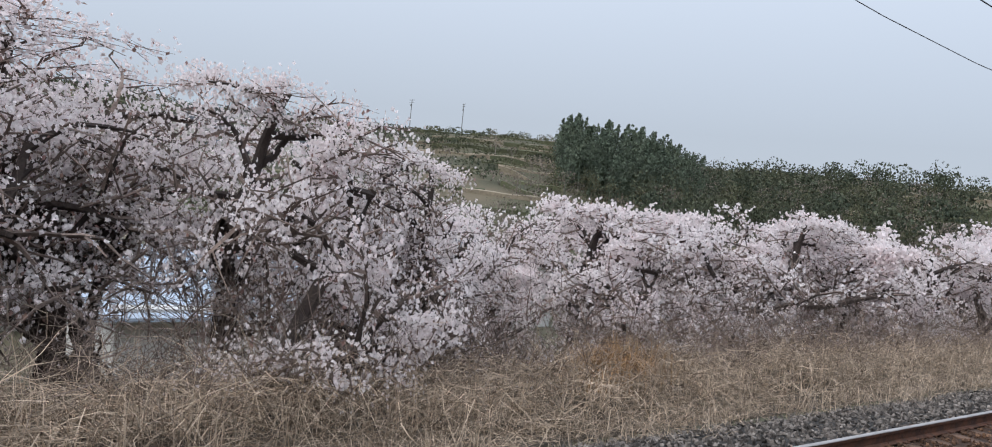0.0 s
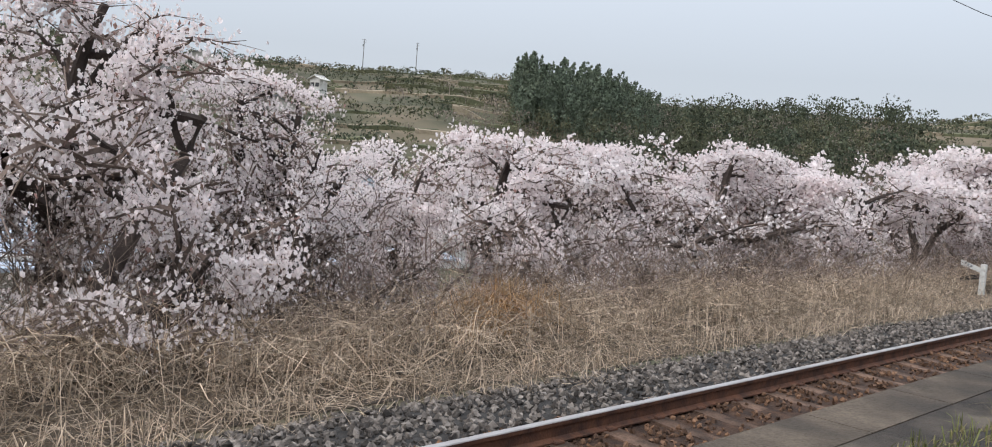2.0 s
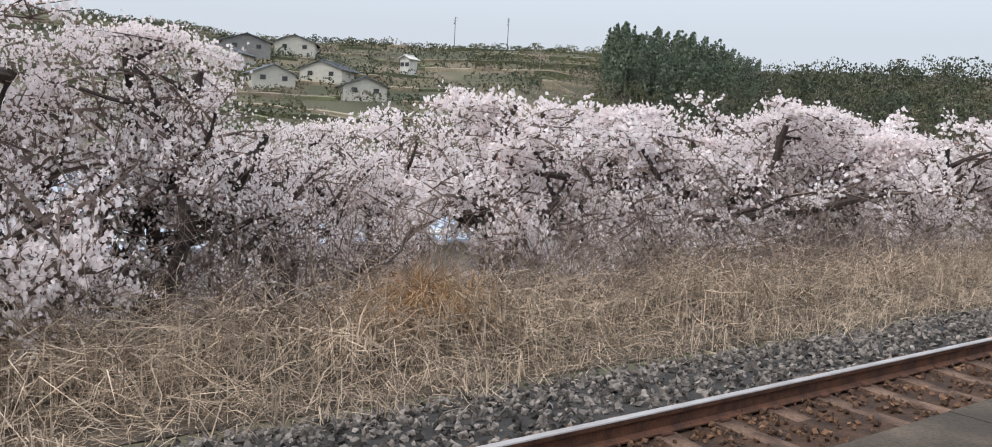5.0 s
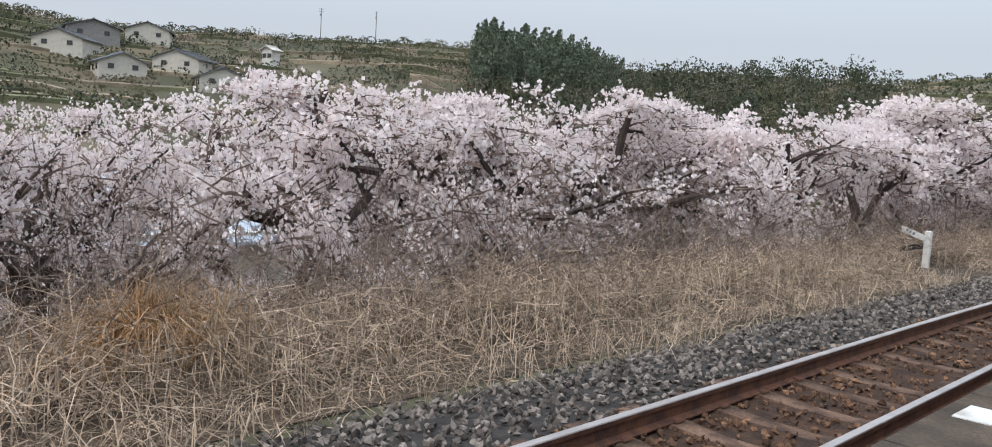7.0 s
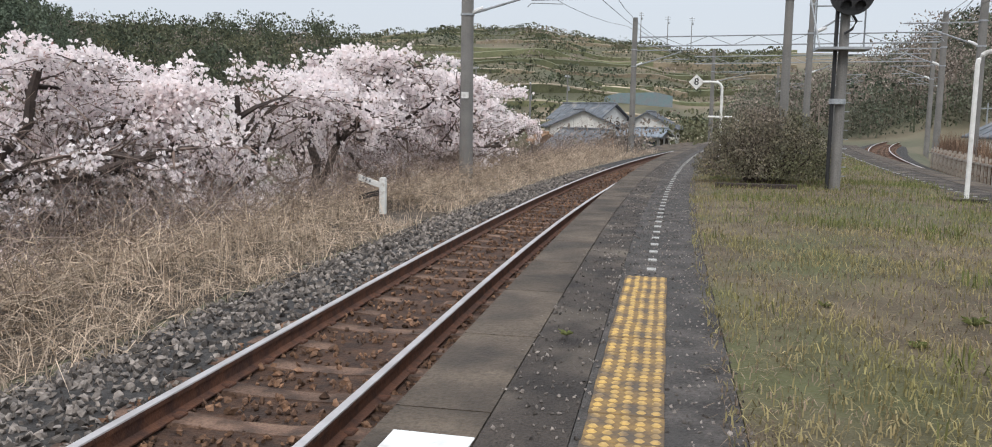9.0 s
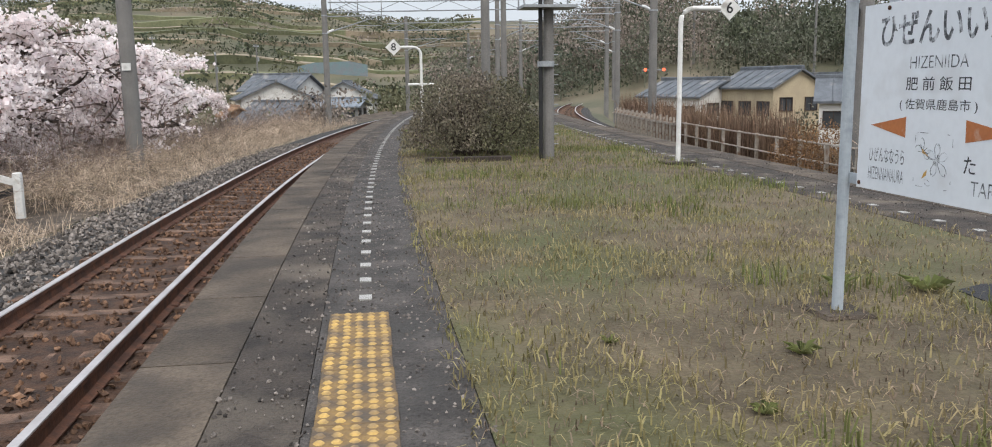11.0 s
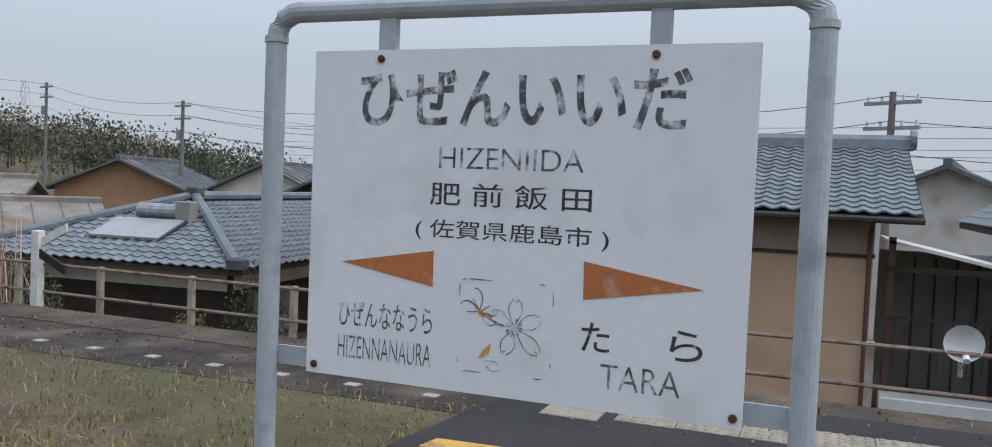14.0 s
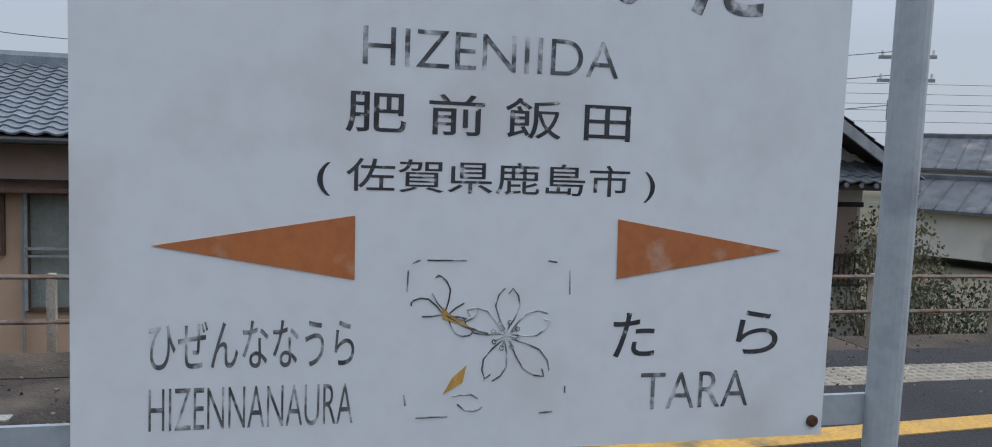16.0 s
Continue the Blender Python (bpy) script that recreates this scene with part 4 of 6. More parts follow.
def grow(rnd, wood, twigs, tips, p, d, length, r, depth, up, wander=0.35):
    """One limb and the limbs that leave it. Ends of twigs are kept in tips."""
    steps = 5 if depth > 1 else (3 if depth else 2)
    pts, q = [p], p.copy()
    dd = d.copy()
    for i in range(steps):
        dd = (dd + Vector((rnd.gauss(0, wander), rnd.gauss(0, wander), rnd.gauss(0, wander) + up))).normalized()
        q = q + dd * (length / steps)
        pts.append(q.copy())
    (wood if depth > 1 else twigs).tube(pts, [r * (1 - 0.55 * i / steps) for i in range(steps + 1)], 6 if depth > 2 else (4 if depth > 1 else 3), False)
    if depth <= 2:
        for a, b in zip(pts, pts[1:]):
            for k in range(3):
                tips.append(a.lerp(b, rnd.random()))
    if depth == 0:
        return
    kids = {4: 4, 3: 4, 2: 5, 1: 4}.get(depth, 3)
    for k in range(kids):
        f = 0.35 + 0.65 * (k + rnd.random()) / kids
        i = min(steps - 1, int(f * steps))
        at = pts[i].lerp(pts[i + 1], f * steps - i if f * steps - i < 1 else 1)
        side = Vector((rnd.gauss(0, 1), rnd.gauss(0, 1), rnd.gauss(0.25 if depth > 3 else 0.06, 0.4))).normalized()
        nd = (dd * 0.45 + side * 0.8).normalized()
        grow(rnd, wood, twigs, tips, at, nd, length * rnd.uniform(0.5, 0.72), r * 0.52, depth - 1, up * 0.6 if depth > 3 else up * 0.1, wander)


def cherry_meshes(seed, count, size, low=1.9):
    """A multi-stemmed old cherry about 6 m high: trunks, twigs, blossom and calyx meshes."""
    rnd = random.Random(seed)
    wood, twigs, tips = M(), M(), []
    for k in range(3):
        a = k * 2.1 + rnd.uniform(-0.5, 0.5)
        grow(rnd, wood, twigs, tips, Vector((0.15 * math.cos(a), 0.15 * math.sin(a), -0.2)), Vector((0.42 * math.cos(a), 0.5 * math.sin(a), 1)).normalized(),
             rnd.uniform(3.2, 3.9), rnd.uniform(0.16, 0.21), 4, 0.10, 0.22)
    # light prunes the crown to a dome: what reaches past it bends in
    zs, rs = sorted(t.z for t in tips), sorted(math.hypot(t.x, t.y) for t in tips)
    zc, rc = zs[int(0.86 * len(zs))], rs[int(0.86 * len(rs))]

    def dome(p):
        r = math.hypot(p[0], p[1])
        k = (rc + 0.7 * math.tanh((r - rc) / 0.9)) / r if r > rc else 1.0
        top = zc - 0.8 * max(0.0, r * k / rc - 0.3)
        return (p[0] * k, p[1] * k, top + 0.65 * math.tanh((p[2] - top) / 0.9) if p[2] > top else p[2])

    wood.v, twigs.v, tips = [dome(p) for p in wood.v], [dome(p) for p in twigs.v], [Vector(dome(t)) for t in tips]
    # flowers crowd on some of the twigs and leave others nearly bare
    tips = [t for t in tips if t.z > low]
    top = sorted(t.z for t in tips)[int(0.8 * len(tips))]
    full = [t for t in tips if noise.noise((t.x * 1.3 + seed, t.y * 1.3, t.z * 1.3)) > -0.22 and rnd.random() < 0.5]
    keep = full * 3 + [t for t in full if t.z > 2.3] * 2 + [t for t in full if t.z > top] + tips + [t for t in full if math.hypot(t.x, t.y) > 0.7 * rc] * 3
    pts = []
    while len(pts) < count:
        t = rnd.choice(keep)
        for _ in range(3):
            pts.append(t + Vector((rnd.gauss(0, 0.075), rnd.gauss(0, 0.075), rnd.gauss(0.03, 0.065))))
    fl, bud = M(), M()
    blossom_cloud(fl, pts, size, rnd)
    leaf_cloud(bud, [rnd.choice(tips) + Vector((rnd.gauss(0, 0.07), rnd.gauss(0, 0.07), rnd.gauss(0, 0.07))) for _ in range(1300)], 0.05, rnd)
    return wood.mesh("branchwork", BARK), twigs.mesh("twig_mass", TWIG), fl.mesh("blossom", BLOSSOM), bud.mesh("calyx", BUD), sorted(p.z for p in pts)[int(0.985 * len(pts))]


KINDS = [cherry_meshes(k, 20000, 0.026, 1.9) for k in (3, 8, 21, 34)] + [cherry_meshes(k, 11000, 0.05, 0.6) for k in (5, 13)] + [cherry_meshes(k, 15500, 0.037, 0.6) for k in (8, 21)]
CHERRIES = [  # along, right of the line, top above rail, kind, turn, width
    (-8.6, -8.6, 4.2, 0, 40, 1.0), (-6.6, -8.2, 3.3, 3, 260, 0.95), (-4.6, -9.2, 4.1, 1, 200, 1.1), (-2.3, -7.7, 3.3, 2, 100, 0.85), (0.3, -7.5, 2.75, 1, 10, 0.9), (3.4, -9.6, 1.75, 0, 300, 0.85),
    (7.3, -10.2, 2.7, 1, 70, 1.0), (10.6, -9.0, 2.75, 2, 250, 1.0), (12.6, -9.2, 3.0, 3, 150, 1.05), (15.8, -8.8, 3.0, 0, 190, 1.05), (19.2, -9.0, 3.0, 1, 330, 1.05),
    (22.6, -8.8, 3.0, 2, 20, 1.0), (26.4, -8.6, 3.8, 3, 80, 1.1), (30.2, -8.4, 3.6, 0, 120, 1.1), (34.4, -8.2, 3.4, 1, 290, 1.1), (37.6, -8.4, 2.3, 2, 60, 0.8),
    (-12.4, -9.0, 4.6, 2, 330, 1.1), (5.0, -12.5, 1.6, 3, 45, 0.9), (14.5, -12.5, 2.3, 1, 15, 1.0), (24.5, -12.8, 2.6, 0, 75, 1.0)]
for s, d, top, k, turn, wide in CHERRIES:
    x, y, _ = along(s, d)
    z0 = terrain(x, y) - 0.1
    wood, twigs, fl, bud, high = KINDS[k if s < 5 and d > -11 else (6 if s < 16.5 and d > -11 else 4) + k % 2]
    sc = (top - (0.32 if s > 4 else 0.0) - z0) / high
    t = thing("cherry_tree", (x, y, z0), turn, "old cherry tree in pale pink full bloom with dark crooked limbs", "cherry tree", "cherry trees along the embankment")
    t.scale = (0.9 * sc * wide, 0.95 * sc * wide, sc)
    part("branchwork", wood, BARK, t, "dark rough crooked limbs", kind="stuff")
    part("twig_mass", twigs, TWIG, t, "thin grey twigs", kind="stuff")
    part("blossom", fl, BLOSSOM, t, "pale pink blossom clusters", kind="stuff")
    part("calyx", bud, BUD, t, "reddish buds and calyxes", kind="stuff")

# a low leaning thicket tree on the bank, its crown mostly bare and hung with vines
rnd = random.Random(52)
lean_wood, lean_twig, lean_tips, lean_fl = M(), M(), [], M()
for k in range(5):
    a = 0.6 + 1.25 * k
    grow(rnd, lean_wood, lean_twig, lean_tips, Vector((0.12 * math.cos(a), 0.12 * math.sin(a), -0.2)), Vector((0.9 * math.cos(a), 0.9 * math.sin(a), 0.8)).normalized(), rnd.uniform(1.3, 1.9), rnd.uniform(0.06, 0.1), 3, 0.12, 0.3)
blossom_cloud(lean_fl, [rnd.choice(lean_tips) + Vector((rnd.gauss(0, 0.05), rnd.gauss(0, 0.05), rnd.gauss(0, 0.05))) for _ in range(350)], 0.027, rnd)
lean_me = [lean_wood.mesh("branchwork", BARK), lean_twig.mesh("twig_mass", TWIG), lean_fl.mesh("blossom", BLOSSOM)]
for s, d, turn, k in ((1.5, -5.6, 20, 0.85), (-0.4, -6.3, 140, 0.8), (-2.9, -6.2, 250, 0.85), (-5.0, -6.4, 80, 0.9)):
    x, y, _ = along(s, d)
    t = thing("thicket_tree", (x, y, terrain(x, y)), turn, "low crooked thicket tree with dark stems and sparse blossom", "tree", "thicket trees on the bank")
    t.scale = (k, k, k)
    part("branchwork", lean_me[0], BARK, t, "dark crooked stems", kind="stuff")
    part("twig_mass", lean_me[1], TWIG, t, "thin grey twigs", kind="stuff")
    part("blossom", lean_me[2], BLOSSOM, t, "a few pale blossom clusters", kind="stuff")

# the bare upright sapling among the blossom
rnd = random.Random(77)
bare, btw, _t = M(), M(), []
for k in range(3):
    grow(rnd, bare, btw, _t, Vector((0, 0, 0)), Vector((rnd.uniform(-0.2, 0.2), rnd.uniform(-0.2, 0.2), 1)).normalized(), 3.6, 0.035, 3, 0.22, 0.16)
bare_me, btw_me = bare.mesh("trunk", TWIG), btw.mesh("twig_mass", TWIG)
for s, d, h in ((-2.3, -6.9, 0.72), (-1.9, -7.0, 0.66), (0.6, -6.4, 0.45)):
    x, y, _ = along(s, d)
    t = thing("bare_sapling", (x, y, terrain(x, y) - 0.1), 50 * s, "leafless grey sapling among the blossom", "tree", "bare saplings")
    t.scale = (h * 0.8, h * 0.8, h)
    part("trunk", bare_me, TWIG, t, kind="stuff")
    part("twig_mass", btw_me, TWIG, t, kind="stuff")


# ---------------------------------------------------------------- grasses
def blades(m, places, rnd, lo, hi, width, lean, up=1.0):
    """Bent narrow blades of two segments."""
    for x, y, z in places:
        h, a, b = rnd.uniform(lo, hi), rnd.uniform(0, 6.283), rnd.gauss(0, lean)
        dx, dy = math.cos(a), math.sin(a)
        w = width * rnd.uniform(0.6, 1.3)
        k1, k2 = abs(b) * 0.35 * h, abs(b) * h
        z1, z2 = z + 0.6 * h * up, z + h * up * max(0.15, 1 - 0.45 * abs(b))
        nx, ny = -dy * w, dx * w
        m.add([(x - nx, y - ny, z), (x + nx, y + ny, z), (x + dx * k1 + nx * 0.8, y + dy * k1 + ny * 0.8, z1), (x + dx * k1 - nx * 0.8, y + dy * k1 - ny * 0.8, z1), (x + dx * k2, y + dy * k2, z2)],
              [(0, 1, 2, 3), (3, 2, 4)])


BANK = ((-2.35, -0.29), (-3.3, -0.34), (-4.2, -0.44), (-5.3, -0.93), (-7.0, -1.9), (-9.6, -3.1))


def bank_z(s, u):
    """Height of the matted bank: its fall away from the line, with humps of fallen grass."""
    z = float(np.interp(-u, [-p[0] for p in BANK], [p[1] for p in BANK]))
    hump = 0.5 + 0.7 * noise.noise((s * 0.55, u * 0.8, 9.0)) + 0.35 * noise.noise((s * 1.7, u * 1.9, 4.0))
    clear = smooth(0.8, 2.2, math.hypot(u + 3.0, s - 17.2))  # round the gradient post
    return z + 0.36 * clear * smooth(-2.5, -4.0, u) * smooth(-9.0, -6.0, u) * max(0.0, hump)


def bank_mesh():
    m, ss, us = M(), [-14 + 0.3 * i for i in range(281)], [-2.35 - 0.29 * k for k in range(26)]
    rows = [[(*along(s, u)[:2], bank_z(s, u)) for u in us] for s in ss]
    n = len(us)
    return m.add([p for r in rows for p in r], [(i * n + k, i * n + k + 1, (i + 1) * n + k + 1, (i + 1) * n + k) for i in range(len(ss) - 1) for k in range(n - 1)])


solo("embankment_litter", bank_mesh(), LITTER, "matted dead grass and leaf litter on the bank", "ground", "structure", raw=True, smooth=True)
rnd = random.Random(4)
pl = []
for _ in range(18000):
    s = -9 + 60 * rnd.random() ** 1.5
    u = -2.05 - 2.9 * rnd.random()
    u += 0.35 * noise.noise((s * 0.5, 0, 0))
    if noise.noise((s * 0.6, u * 0.9, 5.0)) < -0.28 and rnd.random() < 0.7:
        continue
    x, y, _ = along(s, u)
    if math.hypot(x + 2.9, y - 17.2) < 1.1:
        continue
    pl.append((x, y, bank_z(s, u) - 0.03 if u < -2.6 else max(terrain(x, y), shoulder_z(u) - 0.02)))
m = M()
far = [p for p in pl if offset_of(p[0], p[1])[0] < -2.9]
near = [p for p in pl if offset_of(p[0], p[1])[0] >= -2.9]
blades(m, far, rnd, 0.3, 0.8, 0.005, 1.1)
blades(m, near, rnd, 0.15, 0.45, 0.0042, 1.5)
solo("dry_grass", m, STRAW, "tangled dry tan grass on the embankment edge", "grass", "stuff", raw=True)
m = M()
pl = []
for _ in range(1200):
    a, r = rnd.uniform(0, 6.283), abs(rnd.gauss(0, 0.34))
    x, y = -4.1 + r * math.cos(a) * 0.8, 2.2 + r * math.sin(a) * 1.1
    pl.append((x, y, bank_z(y, x)))
blades(m, pl, rnd, 0.35, 0.85, 0.005, 1.0)
solo("orange_grass", m, STRAW_ORANGE, "clump of orange-brown dead grass", "grass", "stuff", raw=True)

# arching, tangled dead stalks and bare stems: long bent ribbons
def tangle(seed, count, s0, s1, power, u0, u1, lo, hi, width, rise, droop, lift, wander=0.45, side=0.9):
    """count bent stalks of four segments on the bank; lift: how far above it they start at most."""
    r, g = random.Random(seed), np.random.default_rng(seed)
    base, size = [], []
    while len(base) < count:
        s, u = s0 + (s1 - s0) * r.random() ** power, u0 + (u1 - u0) * r.random()
        u += 0.3 * noise.noise((s * 0.5, 0, 0))
        x, y, _a = along(s, u)
        if math.hypot(x + 2.9, y - 17.2) < 1.2 or noise.noise((s * 0.7, u * 0.9, seed)) < r.uniform(-0.9, 0.1):
            continue
        k = smooth(-2.2, -3.6, u)
        base.append((x, y, (bank_z(s, u) if u < -2.35 else shoulder_z(u)) + r.uniform(-0.02, lift * k)))
        size.append(r.uniform(lo, hi) * (0.45 + 0.55 * k))
    p, size = np.array(base), np.array(size)[:, None]
    d = np.stack([g.normal(0, side, count), g.normal(0, side, count), g.uniform(0.15, 1, count) * rise], 1)
    across = g.normal(0, 1, (count, 3))
    rows = []
    for i in range(5):
        d /= np.linalg.norm(d, axis=1, keepdims=True)
        w = np.cross(d, across)
        w *= width * (1 - 0.16 * i) * g.uniform(0.6, 1.3, (count, 1)) / (np.linalg.norm(w, axis=1, keepdims=True) + 1e-6)
        rows += [p - w, p + w]
        p = p + d * size / 4
        d = d + g.normal(0, wander, (count, 3)) + np.array((0, 0, -droop))
    v = np.stack(rows, 1).reshape(-1, 3)
    q = np.array([(2 * i, 2 * i + 1, 2 * i + 3, 2 * i + 2) for i in range(4)])
    m = M()
    m.v, m.f, m.n = v.tolist(), (np.arange(count)[:, None, None] * 10 + q).reshape(-1, 4).tolist(), len(v)
    return m


solo("dead_stalks", tangle(41, 20000, -8, 46, 1.5, -2.15, -5.2, 0.45, 1.3, 0.0048, 0.6, 0.24, 0.45, 0.6), STRAW, "arching tangled dead grass stalks", "grass", "stuff", raw=True)
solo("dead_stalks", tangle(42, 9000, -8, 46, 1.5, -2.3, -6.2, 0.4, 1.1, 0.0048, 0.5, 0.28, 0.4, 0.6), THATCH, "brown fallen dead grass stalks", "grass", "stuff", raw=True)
solo("fallen_straw", tangle(43, 6500, -8, 34, 1.4, -1.75, -3.2, 0.3, 0.8, 0.003, 0.15, 0.12, 0.05, 0.3, 1.0), STRAW, "straw lying over the edge of the stones", "grass", "stuff", raw=True)
# dark stems added to deepen the thicket's shadowed gaps
solo("bramble_stems", tangle(45, 4500, -9, 40, 1.7, -4.6, -7.6, 0.7, 1.8, 0.006, 1.3, 0.12, 0.3, 0.36, 0.7), SHADE_STEM, "brown stems and vines, coloured dark as the thicket's shadowed gaps", "shrub", "stuff", raw=True)
solo("bramble_stems", tangle(46, 3600, 4.5, 42, 1.3, -4.0, -7.0, 0.8, 1.8, 0.006, 1.2, 0.14, 0.8, 0.5, 0.9), TWIG, "grey-brown vines hung over the lower branches", "shrub", "stuff", raw=True)
solo("bramble_stems", tangle(44, 10000, -9, 50, 1.5, -3.6, -7.8, 0.9, 2.3, 0.0042, 1.5, 0.14, 0.5, 0.36, 0.6), TWIG, "tangled grey-brown bare stems and vines", "shrub", "stuff", raw=True)

# turf on the platform
pl, lush, thatch = [], [], []
for _ in range(105000):
    s, u = 1.5 + 36 * rnd.random() ** 1.7, rnd.uniform(2.66, 6.9)
    if s < 7.1 and u > 5.4 + 0.2 * rnd.random():
        continue
    g = noise.noise((s * 0.7, u * 0.7, 2.0)) + 0.4 * noise.noise((s * 3, u * 3, 2.0))
    x, y, _a = along(s, u)
    z = PZ + 0.004 + 0.024 * smooth(2.75, 3.4, u) * smooth(6.7, 6.2, u)
    if (g < 0.0 and rnd.random() < 0.3) or (u > 5.4 + 0.5 * g and s < 16 and rnd.random() < 0.35):
        continue
    if g < 0.1 and rnd.random() < 0.6:
        thatch.append((x, y, z))
    else:
        (lush if (s > 10.5 and u > 3.0 and rnd.random() < 0.35) or (g > 0.42 and rnd.random() < 0.5) else pl).append((x, y, z))
for _ in range(9000):
    s, u = rnd.uniform(-4, 2.3), 2.02 + 1.6 * rnd.random()
    u += 0.12 * noise.noise((s * 2.0, 1.0, 0))
    (pl if rnd.random() < 0.6 else lush).append((u, s, PZ + 0.003))
m = M()
blades(m, pl, rnd, 0.025, 0.075, 0.0036, 1.0)
solo("turf_blades", m, GRASS, "short patchy olive and straw-coloured grass", "grass", "stuff", raw=True)
m = M()
blades(m, thatch, rnd, 0.015, 0.05, 0.0028, 1.6)
solo("thatch_blades", m, THATCH, "matted straw-coloured dead grass in the turf", "grass", "stuff", raw=True)
m = M()
blades(m, lush, rnd, 0.05, 0.15, 0.0042, 0.7)
solo("lush_blades", m, GRASS_LUSH, "longer green grass round the hedge and signal", "grass", "stuff", raw=True)

# weeds: rosettes of broad leaves
for x, y, r in ((4.15, 6.2, 0.07), (4.5, 5.3, 0.07), (3.7, 5.6, 0.05), (4.95, 7.3, 0.09), (5.35, 7.1, 0.12), (3.4, 6.5, 0.045), (1.92, 5.4, 0.035), (4.9, 5.9, 0.06)):
    m = M()
    for k in range(16):
        a, L = k * 2.4, r * rnd.uniform(0.7, 1.3)
        dx, dy = math.cos(a), math.sin(a)
        w = L * 0.16
        m.add([(0, 0, 0.0), (dx * L * 0.6 - dy * w, dy * L * 0.6 + dx * w, L * 0.55), (dx * L * 1.1, dy * L * 1.1, L * rnd.uniform(0.3, 0.7)), (dx * L * 0.6 + dy * w, dy * L * 0.6 - dx * w, L * 0.55)], [(0, 1, 2), (0, 2, 3)])
    solo("weed", m, GRASS_LUSH, "low bright green weed in the turf", "weed", place=(x, y, PZ + 0.02), group="weeds in the turf", raw=True)


# ---------------------------------------------------------------- hedge bush on the platform
def shrub(name, x, y, z0, rx, ry, h, n, leafmat, stemmat, label, category, size=0.06, seed=1, squash=0.75, group=""):
    r = random.Random(seed)
    t = thing(name, (x, y, z0), 0, label, category, group)
    st, lf = M(), M()
    pts = []
    for k in range(46):
        a, e = r.uniform(0, 6.283), r.uniform(0.25, 1.5)
        tip = Vector((rx * math.cos(a) * math.cos(e), ry * math.sin(a) * math.cos(e), h * (0.25 + 0.72 * math.sin(e)))) * r.uniform(0.75, 1.0)
        base = Vector((rx * 0.25 * math.cos(a), ry * 0.25 * math.sin(a), 0))
        mid = base.lerp(tip, 0.5) + Vector((r.gauss(0, 0.08), r.gauss(0, 0.08), r.gauss(0.06, 0.05)))
        st.tube([base, mid, tip], [0.02, 0.012, 0.004], 4, False)
    for _ in range(n):
        a, e = r.uniform(0, 6.283), math.asin(min(1, r.random() ** 0.9))
        k = (r.random() ** 0.25) * (1 + 0.16 * noise.noise((3 * math.cos(a) + seed, 3 * math.sin(a), 3 * e)))
        p = Vector((rx * math.cos(a) * math.cos(e) ** squash * k, ry * math.sin(a) * math.cos(e) ** squash * k, h * 0.10 + h * 0.9 * math.sin(e) * k))
        pts.append(p)
    leaf_cloud(lf, pts, size, r)
    part("stem_mass", st, stemmat, t, "bare brown stems", kind="stuff")
    ob = new("foliage", lf.mesh("foliage", leafmat))
    ob.parent = t
    tagged(ob, kind="stuff")
    return t


shrub("hedge_bush", 4.12, 17.1, PZ, 1.2, 1.0, 1.38, 19000, HEDGE, BARK, "round clipped hedge bush of olive and brown leaves", "bush", 0.042, 5, 0.95)
wood_edge = solo("timber_edging", M().box(3.2, 15.75, PZ, 4.5, 15.85, PZ + 0.1, 0.01), DARK_WOOD, "old dark timber lying before the hedge", "timber")
shrub("russet_bush", 12.1, 20.3, -1.3, 1.2, 1.7, 2.15, 15000, RUST_BUSH, TWIG, "russet brown shrub behind the railing", "bush", 0.045, 9)
shrub("green_bush", 12.8, 17.6, -1.3, 0.8, 0.9, 1.6, 3000, LEAF_DARK, TWIG, "dark green shrub behind the railing", "bush", 0.07, 12)
shrub("garden_pine", 14.6, 14.2, -1.7, 0.55, 0.55, 2.0, 1500, LEAF_DARK, BARK, "small clipped garden pine", "bush", 0.06, 15)
shrub("garden_pine", 15.0, 12.6, -1.7, 0.5, 0.5, 1.75, 1500, LEAF_DARK, BARK, "small clipped garden pine", "bush", 0.06, 16)
shrub("yellow_shrub", 12.6, 13.9, -1.4, 0.6, 0.5, 1.15, 1600, GRASS_LUSH, TWIG, "low yellow-green shrub by the railing", "bush", 0.05, 17)
shrub("garden_shrub", 15.5, -3.4, -1.6, 1.0, 1.0, 2.6, 3500, LEAF_OLIVE, TWIG, "loose olive-brown garden shrub", "bush", 0.07, 18)
shrub("garden_shrub", 13.5, -3.0, -1.4, 1.6, 1.2, 1.5, 3000, LEAF_DARK, TWIG, "dark green garden shrub behind the railing", "bush", 0.07, 19)

# reeds along the fence of the second track
m, pl = M(), []
for _ in range(9000):
    s, u = rnd.uniform(22.4, 46), 11.5 + abs(rnd.gauss(0, 0.9))
    x, y, _a = along(s, u)
    pl.append((x, y, terrain(x, y) - 0.05))
blades(m, pl, rnd, 0.7, 1.9, 0.012, 0.25)
solo("brown_reeds", m, REED, "tall dead brown reeds along the fence", "reeds", "stuff", raw=True)
m, pl = M(), []
for _ in range(700):
    a, r = rnd.uniform(0, 6.3), abs(rnd.gauss(0, 0.35))
    x, y = 11.75 + r * math.cos(a), 17.2 + r * math.sin(a)
    pl.append((x, y, terrain(x, y)))
blades(m, pl, rnd, 0.8, 1.7, 0.009, 0.35)
solo("straw_clump", m, STRAW, "clump of straw-coloured reeds at the pole foot", "reeds", "stuff", raw=True)


